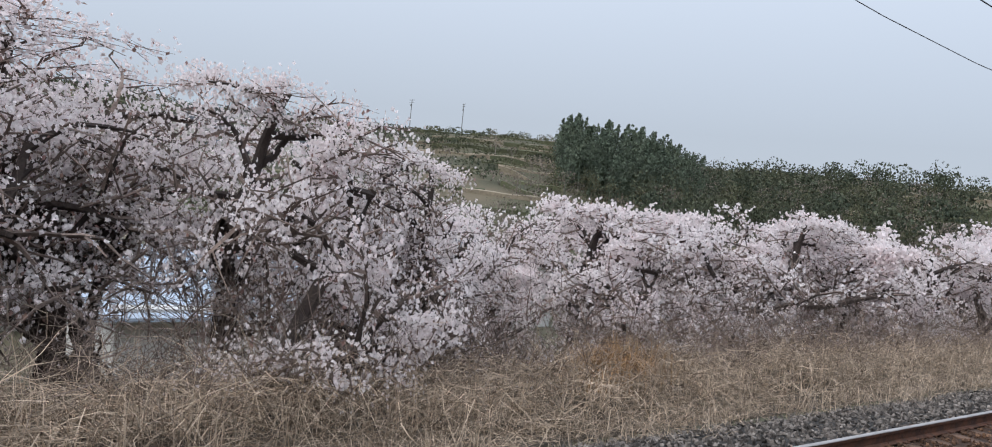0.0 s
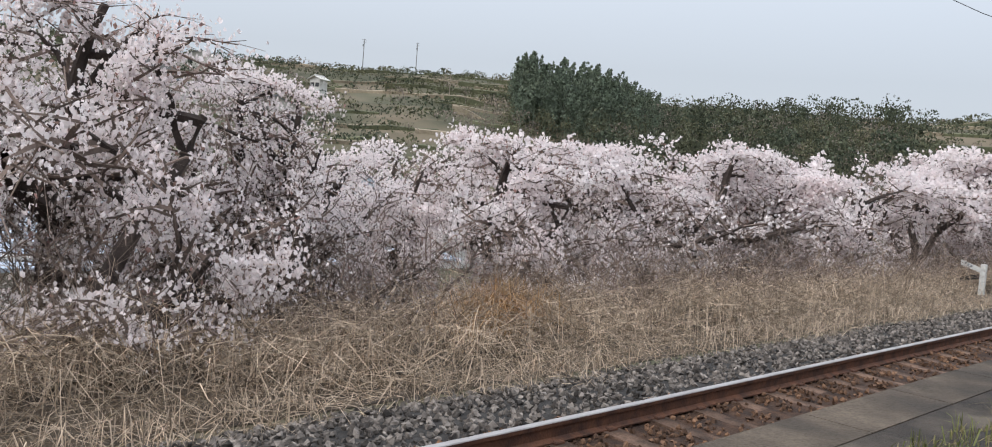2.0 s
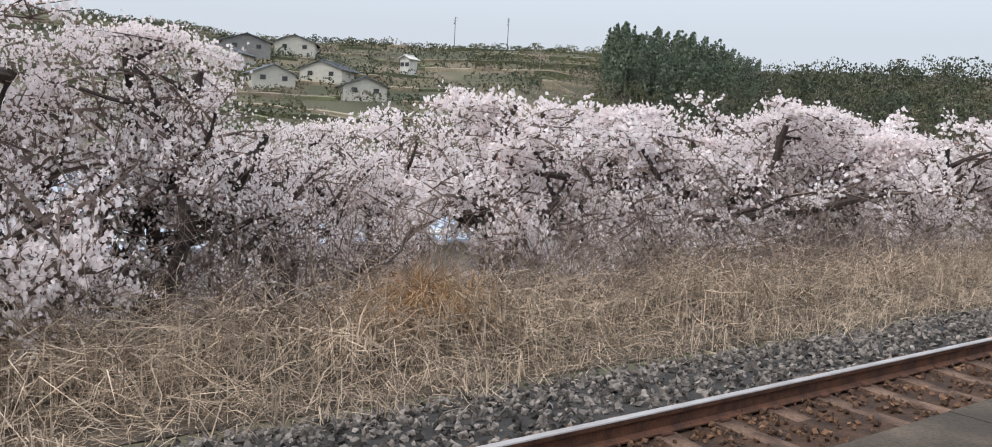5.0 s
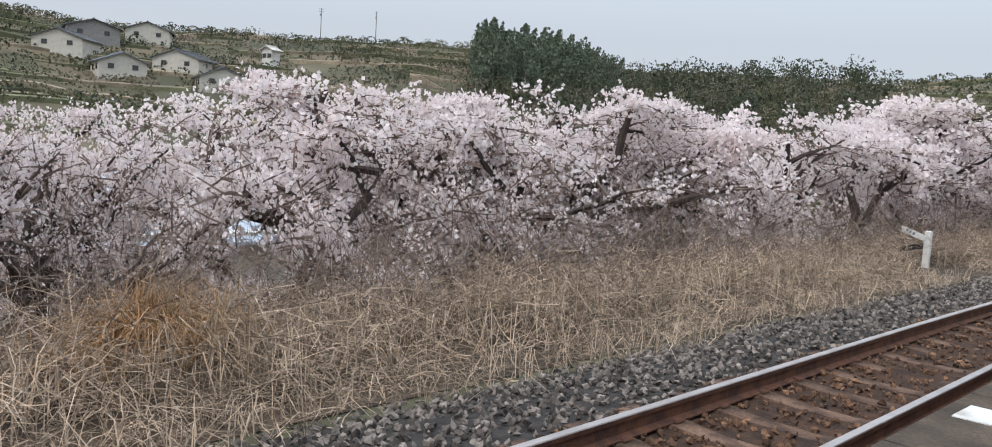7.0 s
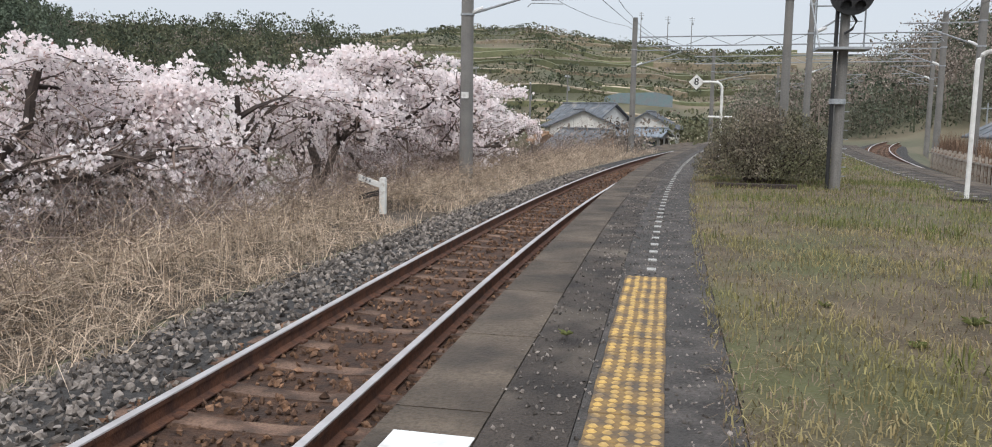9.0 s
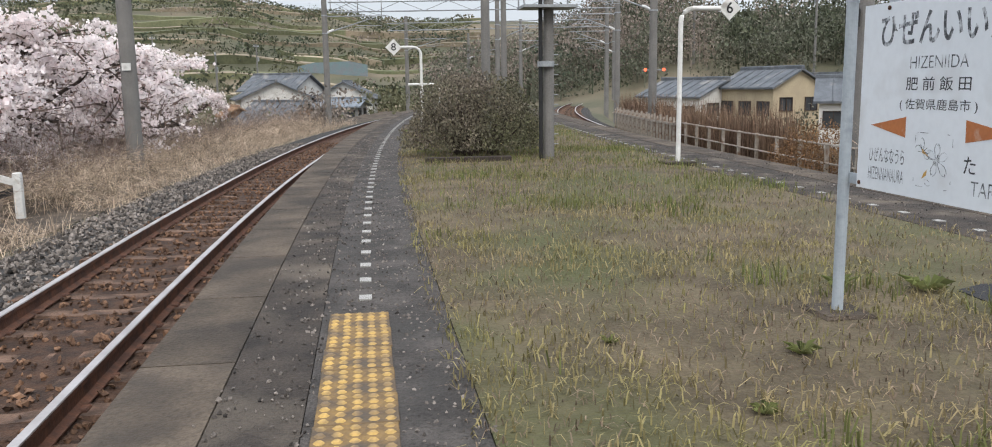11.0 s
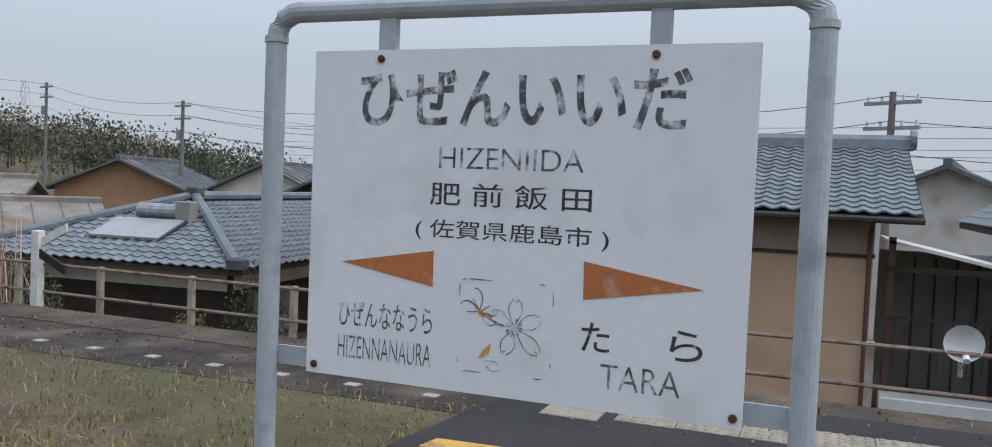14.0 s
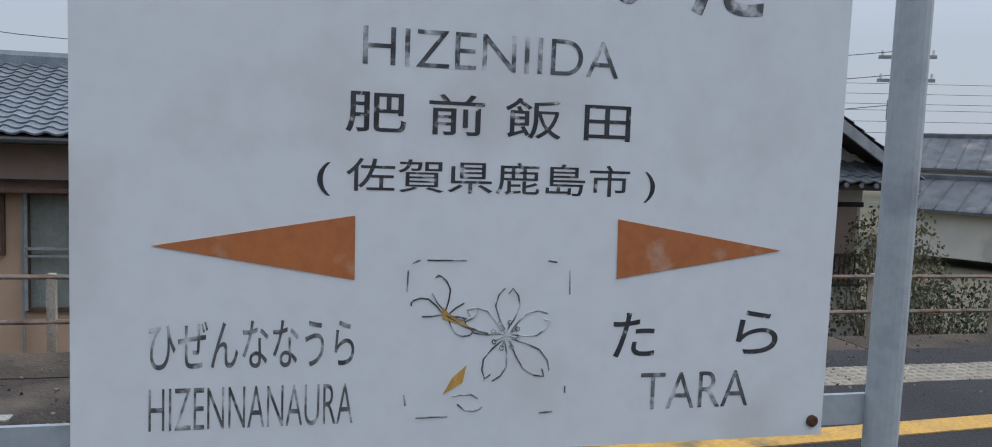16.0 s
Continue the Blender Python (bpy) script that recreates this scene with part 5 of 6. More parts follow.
# ---------------------------------------------------------------- woods on the hills
def far_trees(name, label, zone, count, material, hmin, hmax, seed, leaf, wide=0.45, leaves=70, spire=False, low=None):
    """Far trees joined in one mesh: a stem and a ragged crown of leaf sprays each."""
    r = random.Random(seed)
    m = M()
    done = 0
    while done < count:
        az, dist = r.uniform(zone[0], zone[1]), r.uniform(zone[2], zone[3])
        x, y = 3 - dist * math.sin(radians(az)), 2 + dist * math.cos(radians(az))
        h = r.uniform(hmin, hmax)
        if low:  # the grove sinks towards one end
            h *= 0.62 + 0.38 * smooth(low[0], low[1], az) * smooth(48.4, 46.4, az)
        z = terrain(x, y) - 0.3
        done += 1
        m.tube([(x, y, z), (x + r.gauss(0, 0.2), y, z + h * 0.7)], [0.02 * h, 0.008 * h], 3, False)
        w = h * wide * r.uniform(0.8, 1.2)
        lobes = [(r.gauss(0, 0.35) * w, r.gauss(0, 0.35) * w, h * r.uniform(0.22, 0.85), r.uniform(0.35, 0.6) * w) for _ in range(6)]
        pts = []
        for _ in range(int(leaves * 1.6)):
            if spire:
                t = r.random() ** 0.8
                k = w * 0.8 * (1 - t) ** 0.6
                a = r.uniform(0, 6.283)
                pts.append((x + k * math.cos(a) * r.random() ** 0.5 + 0.12 * h * t * t, y + k * math.sin(a) * r.random() ** 0.5, z + h * (0.2 + 0.8 * t)))
            else:
                lx, ly, lz, lr = r.choice(lobes)
                d = Vector((r.gauss(0, 1), r.gauss(0, 1), r.gauss(0.3, 1))).normalized() * lr * r.uniform(0.75, 1.05)
                pts.append((x + lx + d.x, y + ly + d.y, z + lz + d.z * 0.8))
        leaf_cloud(m, pts, leaf * h * 0.066, r)
    solo(name, m, material, label, "woods", "stuff", raw=True)


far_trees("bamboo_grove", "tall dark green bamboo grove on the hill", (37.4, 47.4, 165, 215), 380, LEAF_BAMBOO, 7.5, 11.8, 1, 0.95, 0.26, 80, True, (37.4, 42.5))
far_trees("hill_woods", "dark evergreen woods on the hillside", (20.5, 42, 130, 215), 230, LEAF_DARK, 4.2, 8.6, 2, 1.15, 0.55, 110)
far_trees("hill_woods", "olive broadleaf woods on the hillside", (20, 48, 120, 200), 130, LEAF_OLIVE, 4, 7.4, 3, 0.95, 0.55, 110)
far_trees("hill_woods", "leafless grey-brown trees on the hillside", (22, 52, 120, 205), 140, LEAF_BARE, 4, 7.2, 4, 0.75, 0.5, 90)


def orchard(name, label, material, seed, lo, hi, leaf, leaves):
    """Rows of bushes along the terraces, in patches."""
    r = random.Random(seed)
    m = M()
    for k in range(22):
        dist0 = 118 + 7.2 * k
        az = -7.0
        while az < 84:
            az += math.degrees(r.uniform(1.3, 2.6) / dist0)
            g = noise.noise((az * 0.16 + k * 0.05, k * 0.33, 7.0))
            if not lo < g < hi or r.random() < 0.12:
                continue
            dist = dist0 + 2.2 * noise.noise((az * 0.09, k, 2.0)) + r.uniform(-0.9, 0.9)
            x, y = 3 - dist * math.sin(radians(az)), 2 + dist * math.cos(radians(az))
            z, h = terrain(x, y) - 0.2, r.uniform(1.2, 2.6)
            pts = []
            for _ in range(leaves):
                d = Vector((r.gauss(0, 1), r.gauss(0, 1), r.gauss(0.4, 1))).normalized()
                pts.append((x + d.x * h * 0.62, y + d.y * h * 0.62, z + h * 0.5 + d.z * h * 0.5))
            leaf_cloud(m, pts, leaf * h * 0.26, r)
    solo(name, m, material, label, "orchard", "stuff", raw=True)


def terraces(name, label, material, seed, lo, hi, height):
    """Banks and grassy strips along the terraces, broken into fields."""
    r = random.Random(seed)
    m = M()
    for k in range(24):
        dist0, az, run = 112 + 7.0 * k + r.uniform(-1.5, 1.5), -8.0, []
        while az < 84:
            az += 0.55
            dist = dist0 + 4.0 * noise.noise((az * 0.07, k * 0.6, 2.0))
            x, y = 3 - dist * math.sin(radians(az)), 2 + dist * math.cos(radians(az))
            if lo < noise.noise((az * 0.11 + k * 0.3, k * 0.47, seed)) < hi:
                h = height * (0.6 + 0.5 * noise.noise((az * 0.4, k, 3.0)))
                z = terrain(x, y) + 0.1
                b = 1.8 / dist
                run.append(((x, y, z - 0.8), (x, y, z + h), (3 + (x - 3) * (1 + b), 2 + (y - 2) * (1 + b), z + h + 0.25)))
            if (not lo < noise.noise((az * 0.11 + k * 0.3, k * 0.47, seed)) < hi or az >= 84) and run:
                n = len(run)
                if n > 2:
                    m.add([p for c in run for p in c], [(3 * i + q, 3 * i + q + 3, 3 * i + q + 4, 3 * i + q + 1) for i in range(n - 1) for q in (0, 1)])
                run = []
    solo(name, m, material, label, "terraces", "stuff", raw=True)


terraces("terrace_banks", "tan earth and stone banks of the orchard terraces", TERRACE_EARTH, 21, 0.02, 0.9, 0.9)
terraces("terrace_strips", "pale green grassy strips on the terraces", TERRACE_GRASS, 22, -0.12, 0.5, 0.8)
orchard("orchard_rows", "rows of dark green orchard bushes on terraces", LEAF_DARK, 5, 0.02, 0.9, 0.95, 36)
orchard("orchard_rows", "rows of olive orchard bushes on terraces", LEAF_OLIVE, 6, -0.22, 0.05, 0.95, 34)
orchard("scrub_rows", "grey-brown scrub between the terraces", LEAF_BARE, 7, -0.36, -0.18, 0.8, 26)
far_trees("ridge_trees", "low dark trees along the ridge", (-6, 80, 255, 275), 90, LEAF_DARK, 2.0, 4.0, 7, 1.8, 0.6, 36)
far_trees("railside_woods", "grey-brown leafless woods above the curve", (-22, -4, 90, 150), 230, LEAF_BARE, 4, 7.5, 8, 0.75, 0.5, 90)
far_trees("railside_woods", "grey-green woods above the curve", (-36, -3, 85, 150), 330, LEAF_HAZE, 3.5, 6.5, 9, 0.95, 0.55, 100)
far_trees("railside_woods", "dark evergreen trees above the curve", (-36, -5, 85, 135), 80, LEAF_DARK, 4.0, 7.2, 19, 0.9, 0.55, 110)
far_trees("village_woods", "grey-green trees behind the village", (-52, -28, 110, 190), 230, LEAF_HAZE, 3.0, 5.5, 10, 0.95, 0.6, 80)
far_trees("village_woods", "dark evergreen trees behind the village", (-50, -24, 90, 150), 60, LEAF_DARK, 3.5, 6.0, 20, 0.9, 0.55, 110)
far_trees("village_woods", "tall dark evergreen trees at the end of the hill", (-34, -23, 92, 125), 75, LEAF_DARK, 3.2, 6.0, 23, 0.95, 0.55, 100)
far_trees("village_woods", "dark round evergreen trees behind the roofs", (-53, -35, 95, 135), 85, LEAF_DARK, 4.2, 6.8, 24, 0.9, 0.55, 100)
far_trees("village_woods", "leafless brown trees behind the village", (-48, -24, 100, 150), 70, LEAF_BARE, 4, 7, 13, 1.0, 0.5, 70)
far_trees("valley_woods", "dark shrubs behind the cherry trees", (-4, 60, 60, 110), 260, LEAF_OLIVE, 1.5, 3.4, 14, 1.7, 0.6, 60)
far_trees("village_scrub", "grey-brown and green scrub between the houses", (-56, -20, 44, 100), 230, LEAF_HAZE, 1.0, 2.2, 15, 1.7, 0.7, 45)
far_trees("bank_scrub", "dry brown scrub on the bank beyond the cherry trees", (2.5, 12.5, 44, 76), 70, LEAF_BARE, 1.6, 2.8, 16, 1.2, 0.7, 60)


# ---------------------------------------------------------------- roofs
def tile_mesh(material, name="roof_tile"):
    """A pantile 0.27 wide and 0.26 long: a wave with a thick lower edge. x along the eave, y up the slope."""
    m = M()
    prof = [(0.0, 0.012), (0.035, 0.034), (0.085, 0.030), (0.135, 0.006), (0.19, -0.006), (0.235, 0.0), (0.27, 0.012)]
    n = len(prof)
    v = [(x, 0, z + 0.016) for x, z in prof] + [(x, 0.265, z - 0.010) for x, z in prof] + [(x, 0, z - 0.012) for x, z in prof]
    f = [(i, i + 1, n + i + 1, n + i) for i in range(n - 1)] + [(i + 1, i, 2 * n + i, 2 * n + i + 1) for i in range(n - 1)]
    return m.add(v, f).mesh(name, material)


TILE_ME = {"grey": tile_mesh(TILE_GREY), "dark": tile_mesh(TILE_DARK)}


def tiled_slope(parent, corner, along_dir, slope_dir, width, length, kind, keep=None, limit=300):
    """Lays tiles on a slope from its lower left corner; keep(u, v) says where the slope goes on. The first ones are parts, the rest are joined."""
    u, v = Vector(along_dir).normalized(), Vector(slope_dir).normalized()
    nrm = u.cross(v).normalized()
    base = Matrix((u, v, nrm)).transposed().to_4x4()
    me = TILE_ME[kind]
    src = [x.co.copy() for x in me.vertices]
    faces = [tuple(p.vertices) for p in me.polygons]
    rest, count = M(), 0
    for j in range(int(length / 0.235)):
        for i in range(int(width / 0.27)):
            if keep and not keep(i * 0.27 + 0.13, j * 0.235 + 0.12):
                continue
            p = Vector(corner) + u * (i * 0.27) + v * (j * 0.235) + nrm * 0.03
            mt = Matrix.Translation(p) @ base
            if count < limit:
                o = part("roof_tile", me, None, parent)
                o.matrix_basis = mt
            else:
                rest.add([mt @ c for c in src], faces)
            count += 1
    if rest.n:
        ob = new("tile_field", rest.mesh("tile_field", TILE_GREY if kind == "grey" else TILE_DARK))
        ob.parent = parent
        tagged(ob, kind="stuff")


def slab(pts, t):
    """A thick sheet below four or more corners."""
    n = len(pts)
    m = M()
    return m.add([tuple(p) for p in pts] + [(p[0], p[1], p[2] - t) for p in pts], [tuple(range(n)), tuple(range(2 * n - 1, n - 1, -1))] + [(i, n + i, n + (i + 1) % n, (i + 1) % n) for i in range(n)])


def window_unit(parent, axis, at, a0, a1, z0, z1, out, frame=BROWN_TRIM, curtain=True, panes=2, bars=False):
    """A window with frame, panes and curtain. axis 0: in a wall across x, a runs along y; 1: the other way round. out: which way is outside."""
    def bx(o0, o1, p0, p1, q0, q1):
        m = M()
        lo, hi = at + min(o0, o1) * out if out > 0 else at - max(o0, o1), at + max(o0, o1) * out if out > 0 else at - min(o0, o1)
        return m.box(lo, p0, q0, hi, p1, q1) if axis == 0 else m.box(p0, lo, q0, p1, hi, q1)

    w = part("window", bx(0.004, 0.012, a0, a1, z0, z1), CURTAIN if curtain else GLASS, parent, "window with pale curtains" if curtain else "dark window")
    fm = M()
    for p0, p1, q0, q1 in ((a0 - 0.05, a0, z0 - 0.05, z1 + 0.05), (a1, a1 + 0.05, z0 - 0.05, z1 + 0.05), (a0, a1, z0 - 0.05, z0), (a0, a1, z1, z1 + 0.05)):
        b = bx(0.0, 0.07, p0, p1, q0, q1)
        fm.add(b.v, b.f)
    for k in range(1, panes):
        c = a0 + (a1 - a0) * k / panes
        b = bx(0.03, 0.06, c - 0.025, c + 0.025, z0, z1)
        fm.add(b.v, b.f)
    part("window_frame", fm, frame, w)
    if curtain:
        g = part("pane", bx(0.036, 0.040, a0, a1, z0, z1), CLEAR, w, "clear window glass")
        g.visible_shadow = False
    if bars:
        for k in range(int((a1 - a0) / 0.09)):
            part("bar", bx(0.09, 0.105, a0 + 0.09 * k, a0 + 0.09 * k + 0.018, z0, z0 + 0.5 * (z1 - z0)), DARK_STEEL, w)
    return w


CLEAR = bpy.data.materials.new("clear_glass")
CLEAR.use_nodes = True
_n, _l = CLEAR.node_tree.nodes, CLEAR.node_tree.links
_t, _g, _m = _n.new("ShaderNodeBsdfTransparent"), _n.new("ShaderNodeBsdfGlossy"), _n.new("ShaderNodeMixShader")
_g.inputs["Roughness"].default_value = 0.05
_t.inputs[0].default_value = (0.82, 0.84, 0.84, 1)
_m.inputs[0].default_value = 0.10
_l.new(_t.outputs[0], _m.inputs[1]), _l.new(_g.outputs[0], _m.inputs[2]), _l.new(_m.outputs[0], _n["Material Output"].inputs[0])

# ---------------------------------------------------------------- beige house beside the line
bh = thing("beige_house", (16.5, 4.8, -1.6), 0, "beige stucco house with a grey tiled gable roof", "house")
L, WH = 8.65, 3.08
part("wall", M().box(0, 0, -0.5, 6.0, L, WH - 0.55), BEIGE, bh, "beige stucco wall")
part("upper_wall", M().box(-0.012, -0.01, WH - 0.5, 6.0, L + 0.01, WH + 0.05), SHUTTER_PINK, bh, "greyish upper wall band")
part("band", M().box(-0.045, -0.03, WH - 0.55, 6.02, L + 0.03, WH - 0.5), DARK_WOOD, bh, "dark horizontal band")
EZ, RZ = WH + 0.09, WH + 1.22
for sgn in (0, 1):
    x0, x1 = (-0.55, 3.0) if sgn == 0 else (6.55, 3.0)
    part("roof_deck", slab([(x0, -0.6, EZ), (x0, L + 0.5, EZ), (x1, L + 0.5, RZ), (x1, -0.6, RZ)], 0.1), DARK_WOOD, bh, "dark roof boarding")
for yy in (0.0, L):
    part("gable", M().prism([(0, WH), (6, WH), (3, RZ - 0.15)], 1, yy - 0.06, yy + 0.06), BEIGE, bh)
slope = (3.55, 0, RZ - EZ)
tiled_slope(bh, (-0.58, L + 0.5, EZ), (0, -1, 0), slope, L + 1.1, Vector(slope).length + 0.1, "grey")
ridge = part("ridge", M().prism([(2.86, RZ), (2.88, RZ + 0.16), (2.95, RZ + 0.24), (3.05, RZ + 0.24), (3.12, RZ + 0.16), (3.14, RZ)], 1, -0.65, L + 0.55), TILE_GREY, bh, "stacked grey ridge tiles")
part("ridge_end", M().tube([(3.0, -0.72, RZ + 0.16), (3.0, -0.62, RZ + 0.16)], [0.17, 0.2], 10), TILE_GREY, bh, "round ridge-end tile")
part("gutter", M().tube([(-0.66, -0.6, EZ - 0.06), (-0.66, L + 0.5, EZ - 0.06)], 0.05, 8), DARK_STEEL, bh, "dark gutter")
for yy in (0.05, L - 0.03):
    part("downpipe", M().tube([(-0.62, yy, EZ - 0.08), (-0.1, yy, EZ - 0.3), (-0.06, yy, 0)], 0.035, 8), BROWN_TRIM, bh, "brown downpipe")
window_unit(bh, 0, 0, 3.34, 4.84, 0.80, 2.38, -1)
part("balcony_rail", M().box(-0.14, 3.3, 1.62, -0.11, 4.88, 1.66).box(-0.14, 3.3, 1.52, -0.11, 4.88, 1.55).box(-0.14, 3.29, 0.78, -0.11, 3.33, 2.4).box(-0.14, 4.85, 0.78, -0.11, 4.89, 2.4), STEEL, bh, "pale metal guard rail")
lv = part("louvre_shutter", M().box(-0.06, 2.44, 0.84, -0.01, 3.26, 2.40), SHUTTER_PINK, bh, "pinkish louvred storm shutter box")
for k in range(38):
    part("slat", M().box(-0.075, 2.48, 0.88 + 0.04 * k, -0.06, 3.22, 0.905 + 0.04 * k), SHUTTER_PINK, lv)
part("shutter_edge", M().box(-0.08, 2.40, 0.80, 0, 2.44, 2.44).box(-0.08, 2.40, 2.40, 0, 3.3, 2.44), BROWN_TRIM, lv)
window_unit(bh, 0, 0, 5.2, 5.92, 1.58, 2.32, -1)
part("awning", M().prism([(-0.42, 2.48), (0, 2.56), (0, 2.50), (-0.42, 2.42)], 1, 3.15, 6.12), BROWN_TRIM, bh, "brown awning over the windows")
for yy in (4.92, 3.27):
    part("drain", M().cyl(-0.06, yy, 0, 2.45, 0.02, n=8), STEEL, bh)

# ---------------------------------------------------------------- cream house with a gable to the line
ch = thing("cream_house", (16.0, -0.6, -1.65), 0, "cream-walled house with a grey tiled gable and dark shutters", "house")
HW, EZ, RZ = 2.55, 3.25, 4.95
part("wall", M().box(0, -HW, -0.5, 9, HW, EZ), CREAM, ch, "cream siding wall")
part("gable", M().prism([(-HW, EZ), (HW, EZ), (0, RZ - 0.12)], 0, 0.0, 0.12), WHITE_WALL, ch, "white boarded gable")
for yy in (-1.2, -0.1, 1.1):
    part("gable_batten", M().box(-0.02, yy - 0.012, EZ, 0, yy + 0.012, RZ - 0.25 - abs(yy) * 0.62), STEEL, ch)
for sgn in (-1, 1):
    part("roof_deck", slab([(-0.6, sgn * (HW + 0.65), EZ - 0.25), (9.5, sgn * (HW + 0.65), EZ - 0.25), (9.5, 0, RZ), (-0.6, 0, RZ)], 0.12), DARK_WOOD, ch)
    part("barge_board", M().prism([(sgn * (HW + 0.65), EZ - 0.42), (sgn * (HW + 0.65), EZ - 0.24), (0, RZ + 0.02), (0, RZ - 0.2)], 0, -0.62, -0.57), STEEL, ch, "grey barge board")
sl = (0, -(HW + 0.65), RZ - EZ + 0.25)
tiled_slope(ch, (9.48, HW + 0.68, EZ - 0.25), (-1, 0, 0), (0, sl[1], sl[2]), 10.1, Vector(sl).length + 0.05, "grey")
tiled_slope(ch, (-0.62, -HW - 0.68, EZ - 0.25), (1, 0, 0), (0, -sl[1], sl[2]), 10.1, Vector(sl).length + 0.05, "grey", limit=0)
part("ridge", M().prism([(-0.15, RZ), (-0.12, RZ + 0.16), (-0.04, RZ + 0.22), (0.04, RZ + 0.22), (0.12, RZ + 0.16), (0.15, RZ)], 0, -0.66, 9.5), TILE_DARK, ch, "stacked ridge tiles")
part("ridge_end", M().tube([(-0.76, 0, RZ + 0.12), (-0.62, 0, RZ + 0.14)], [0.18, 0.2], 10), TILE_DARK, ch, "round ridge-end tile")
part("fascia", M().box(-0.06, -HW - 0.1, EZ + 0.02, 0.0, HW + 0.1, EZ + 0.17), CREAM, ch, "pale fascia board")
part("pent_deck", slab([(-0.85, -HW - 0.4, EZ - 0.32), (-0.85, HW + 0.3, EZ - 0.32), (0, HW + 0.3, EZ + 0.0), (0, -HW - 0.4, EZ + 0.0)], 0.08), DARK_WOOD, ch)
tiled_slope(ch, (-0.9, HW + 0.3, EZ - 0.31), (0, -1, 0), (0.85, 0, 0.32), 2 * HW + 0.7, 0.95, "dark")
for k in range(20):
    part("eave_disc", M().tube([(-0.93, HW + 0.2 - 0.27 * k, EZ - 0.32), (-0.90, HW + 0.2 - 0.27 * k, EZ - 0.32)], 0.04, 8), TILE_GREY, ch)
part("upper_panel", M().box(-0.03, -HW, 2.62, 0.0, HW, 2.86), WHITE_WALL, ch, "white panel above the shutters")
part("lintel", M().box(-0.08, -HW, 2.54, 0.0, HW, 2.62), DARK_WOOD, ch)
for y0, y1, mt in ((1.25, 2.45, SHUTTER), (0.55, 1.2, DARK_WOOD), (-0.45, 0.5, DARK_WOOD), (-1.45, -0.5, DARK_WOOD), (-2.45, -1.5, DARK_WOOD)):
    sh = part("shutter", M().box(-0.05, y0, 1.25, -0.01, y1, 2.54), mt if mt is SHUTTER else SHUTTER_PINK, ch, "slatted storm shutter")
    for k in range(30):
        part("slat", M().box(-0.064, y0 + 0.03, 1.28 + 0.042 * k, -0.05, y1 - 0.03, 1.305 + 0.042 * k), mt if mt is SHUTTER else SHUTTER_PINK, sh)
    part("stile", M().box(-0.08, y1 - 0.02, 1.2, -0.01, y1 + 0.05, 2.56), DARK_WOOD, sh)
bal = part("balustrade", M().box(-0.22, -2.5, 1.72, -0.17, 1.2, 1.77).box(-0.22, -2.5, 1.22, -0.17, 1.2, 1.27), DARK_STEEL, ch, "dark metal balustrade")
for k in range(38):
    part("baluster", M().box(-0.205, -2.48 + 0.098 * k, 1.27, -0.185, -2.46 + 0.098 * k, 1.72), DARK_STEEL, bal)
part("plinth", M().box(-0.06, -HW - 0.05, -0.5, 0, HW + 0.05, 1.2), WHITE_WALL, ch, "pale plinth")
for x0, z0 in ((1.6, 1.95), (3.2, 2.0)):
    ac = part("window_box", M().box(x0, HW, z0, x0 + 0.75, HW + 0.3, z0 + 0.75, 0.03), DARK_STEEL, ch, "dark boxed window unit")
    part("box_frame", M().box(x0 - 0.04, HW, z0 - 0.04, x0 + 0.79, HW + 0.06, z0 + 0.79), BLACK, ac)
part("downpipe", M().tube([(0.4, HW + 0.6, EZ - 0.3), (0.4, HW + 0.1, EZ - 0.6), (0.4, HW + 0.06, 0)], 0.035, 8), DARK_STEEL, ch)
part("pipe", M().tube([(2.0, HW + 0.05, 2.0), (2.05, HW + 0.05, 0.9)], 0.02, 6), DARK_STEEL, ch)
solo("roof_aerial", M().tube([(0, 0, 0), (0, 0, 1.1)], 0.014, 5).tube([(-0.02, -0.35, 0.95), (0.02, 0.35, 0.95)], 0.008, 4).tube([(-0.25, -0.25, 0.8), (-0.25, 0.25, 0.8)], 0.006, 4).tube([(-0.3, 0, 0.8), (0.4, 0, 0.8)], 0.008, 4).tube([(0.3, -0.2, 0.8), (0.3, 0.2, 0.8)], 0.006, 4).tube([(0.1, -0.22, 0.8), (0.1, 0.22, 0.8)], 0.006, 4), DARK_STEEL, "thin television aerial on a roof", "aerial", place=(17.5, -0.6, 3.35))

# lean-to porch between the two houses
po = thing("lean_to", (17.2, 2.6, -1.75), 0, "small lean-to porch with a pale sheet roof and red-brown posts", "shed")
part("roof_sheet", slab([(0, 0.1, 2.55), (0, 2.0, 2.95), (1.8, 2.0, 2.95), (1.8, 0.1, 2.55)], 0.05), PLASTIC_WHITE, po, "pale sheet roof")
for xx, yy in ((0.05, 0.2), (1.7, 0.2), (0.05, 1.9)):
    part("post", M().box(xx - 0.05, yy - 0.05, 0, xx + 0.05, yy + 0.05, 2.6 + 0.2 * yy), BROWN_TRIM, po)
part("back_wall", M().box(1.7, 0.1, 0, 1.78, 2.0, 2.7), GREY_BLOCK, po)
part("beam", M().box(-0.03, 0.1, 2.46, 0.04, 2.0, 2.54), DARK_WOOD, po)
for k in range(6):
    part("lattice", M().box(1.62, 0.15 + 0.32 * k, 0.4, 1.66, 0.18 + 0.32 * k, 2.6), DARK_WOOD, po)
for k in range(9):
    part("fence_bar", M().box(-0.05, 0.2 + 0.2 * k, 1.0, -0.03, 0.22 + 0.2 * k, 1.75), DARK_STEEL, po)
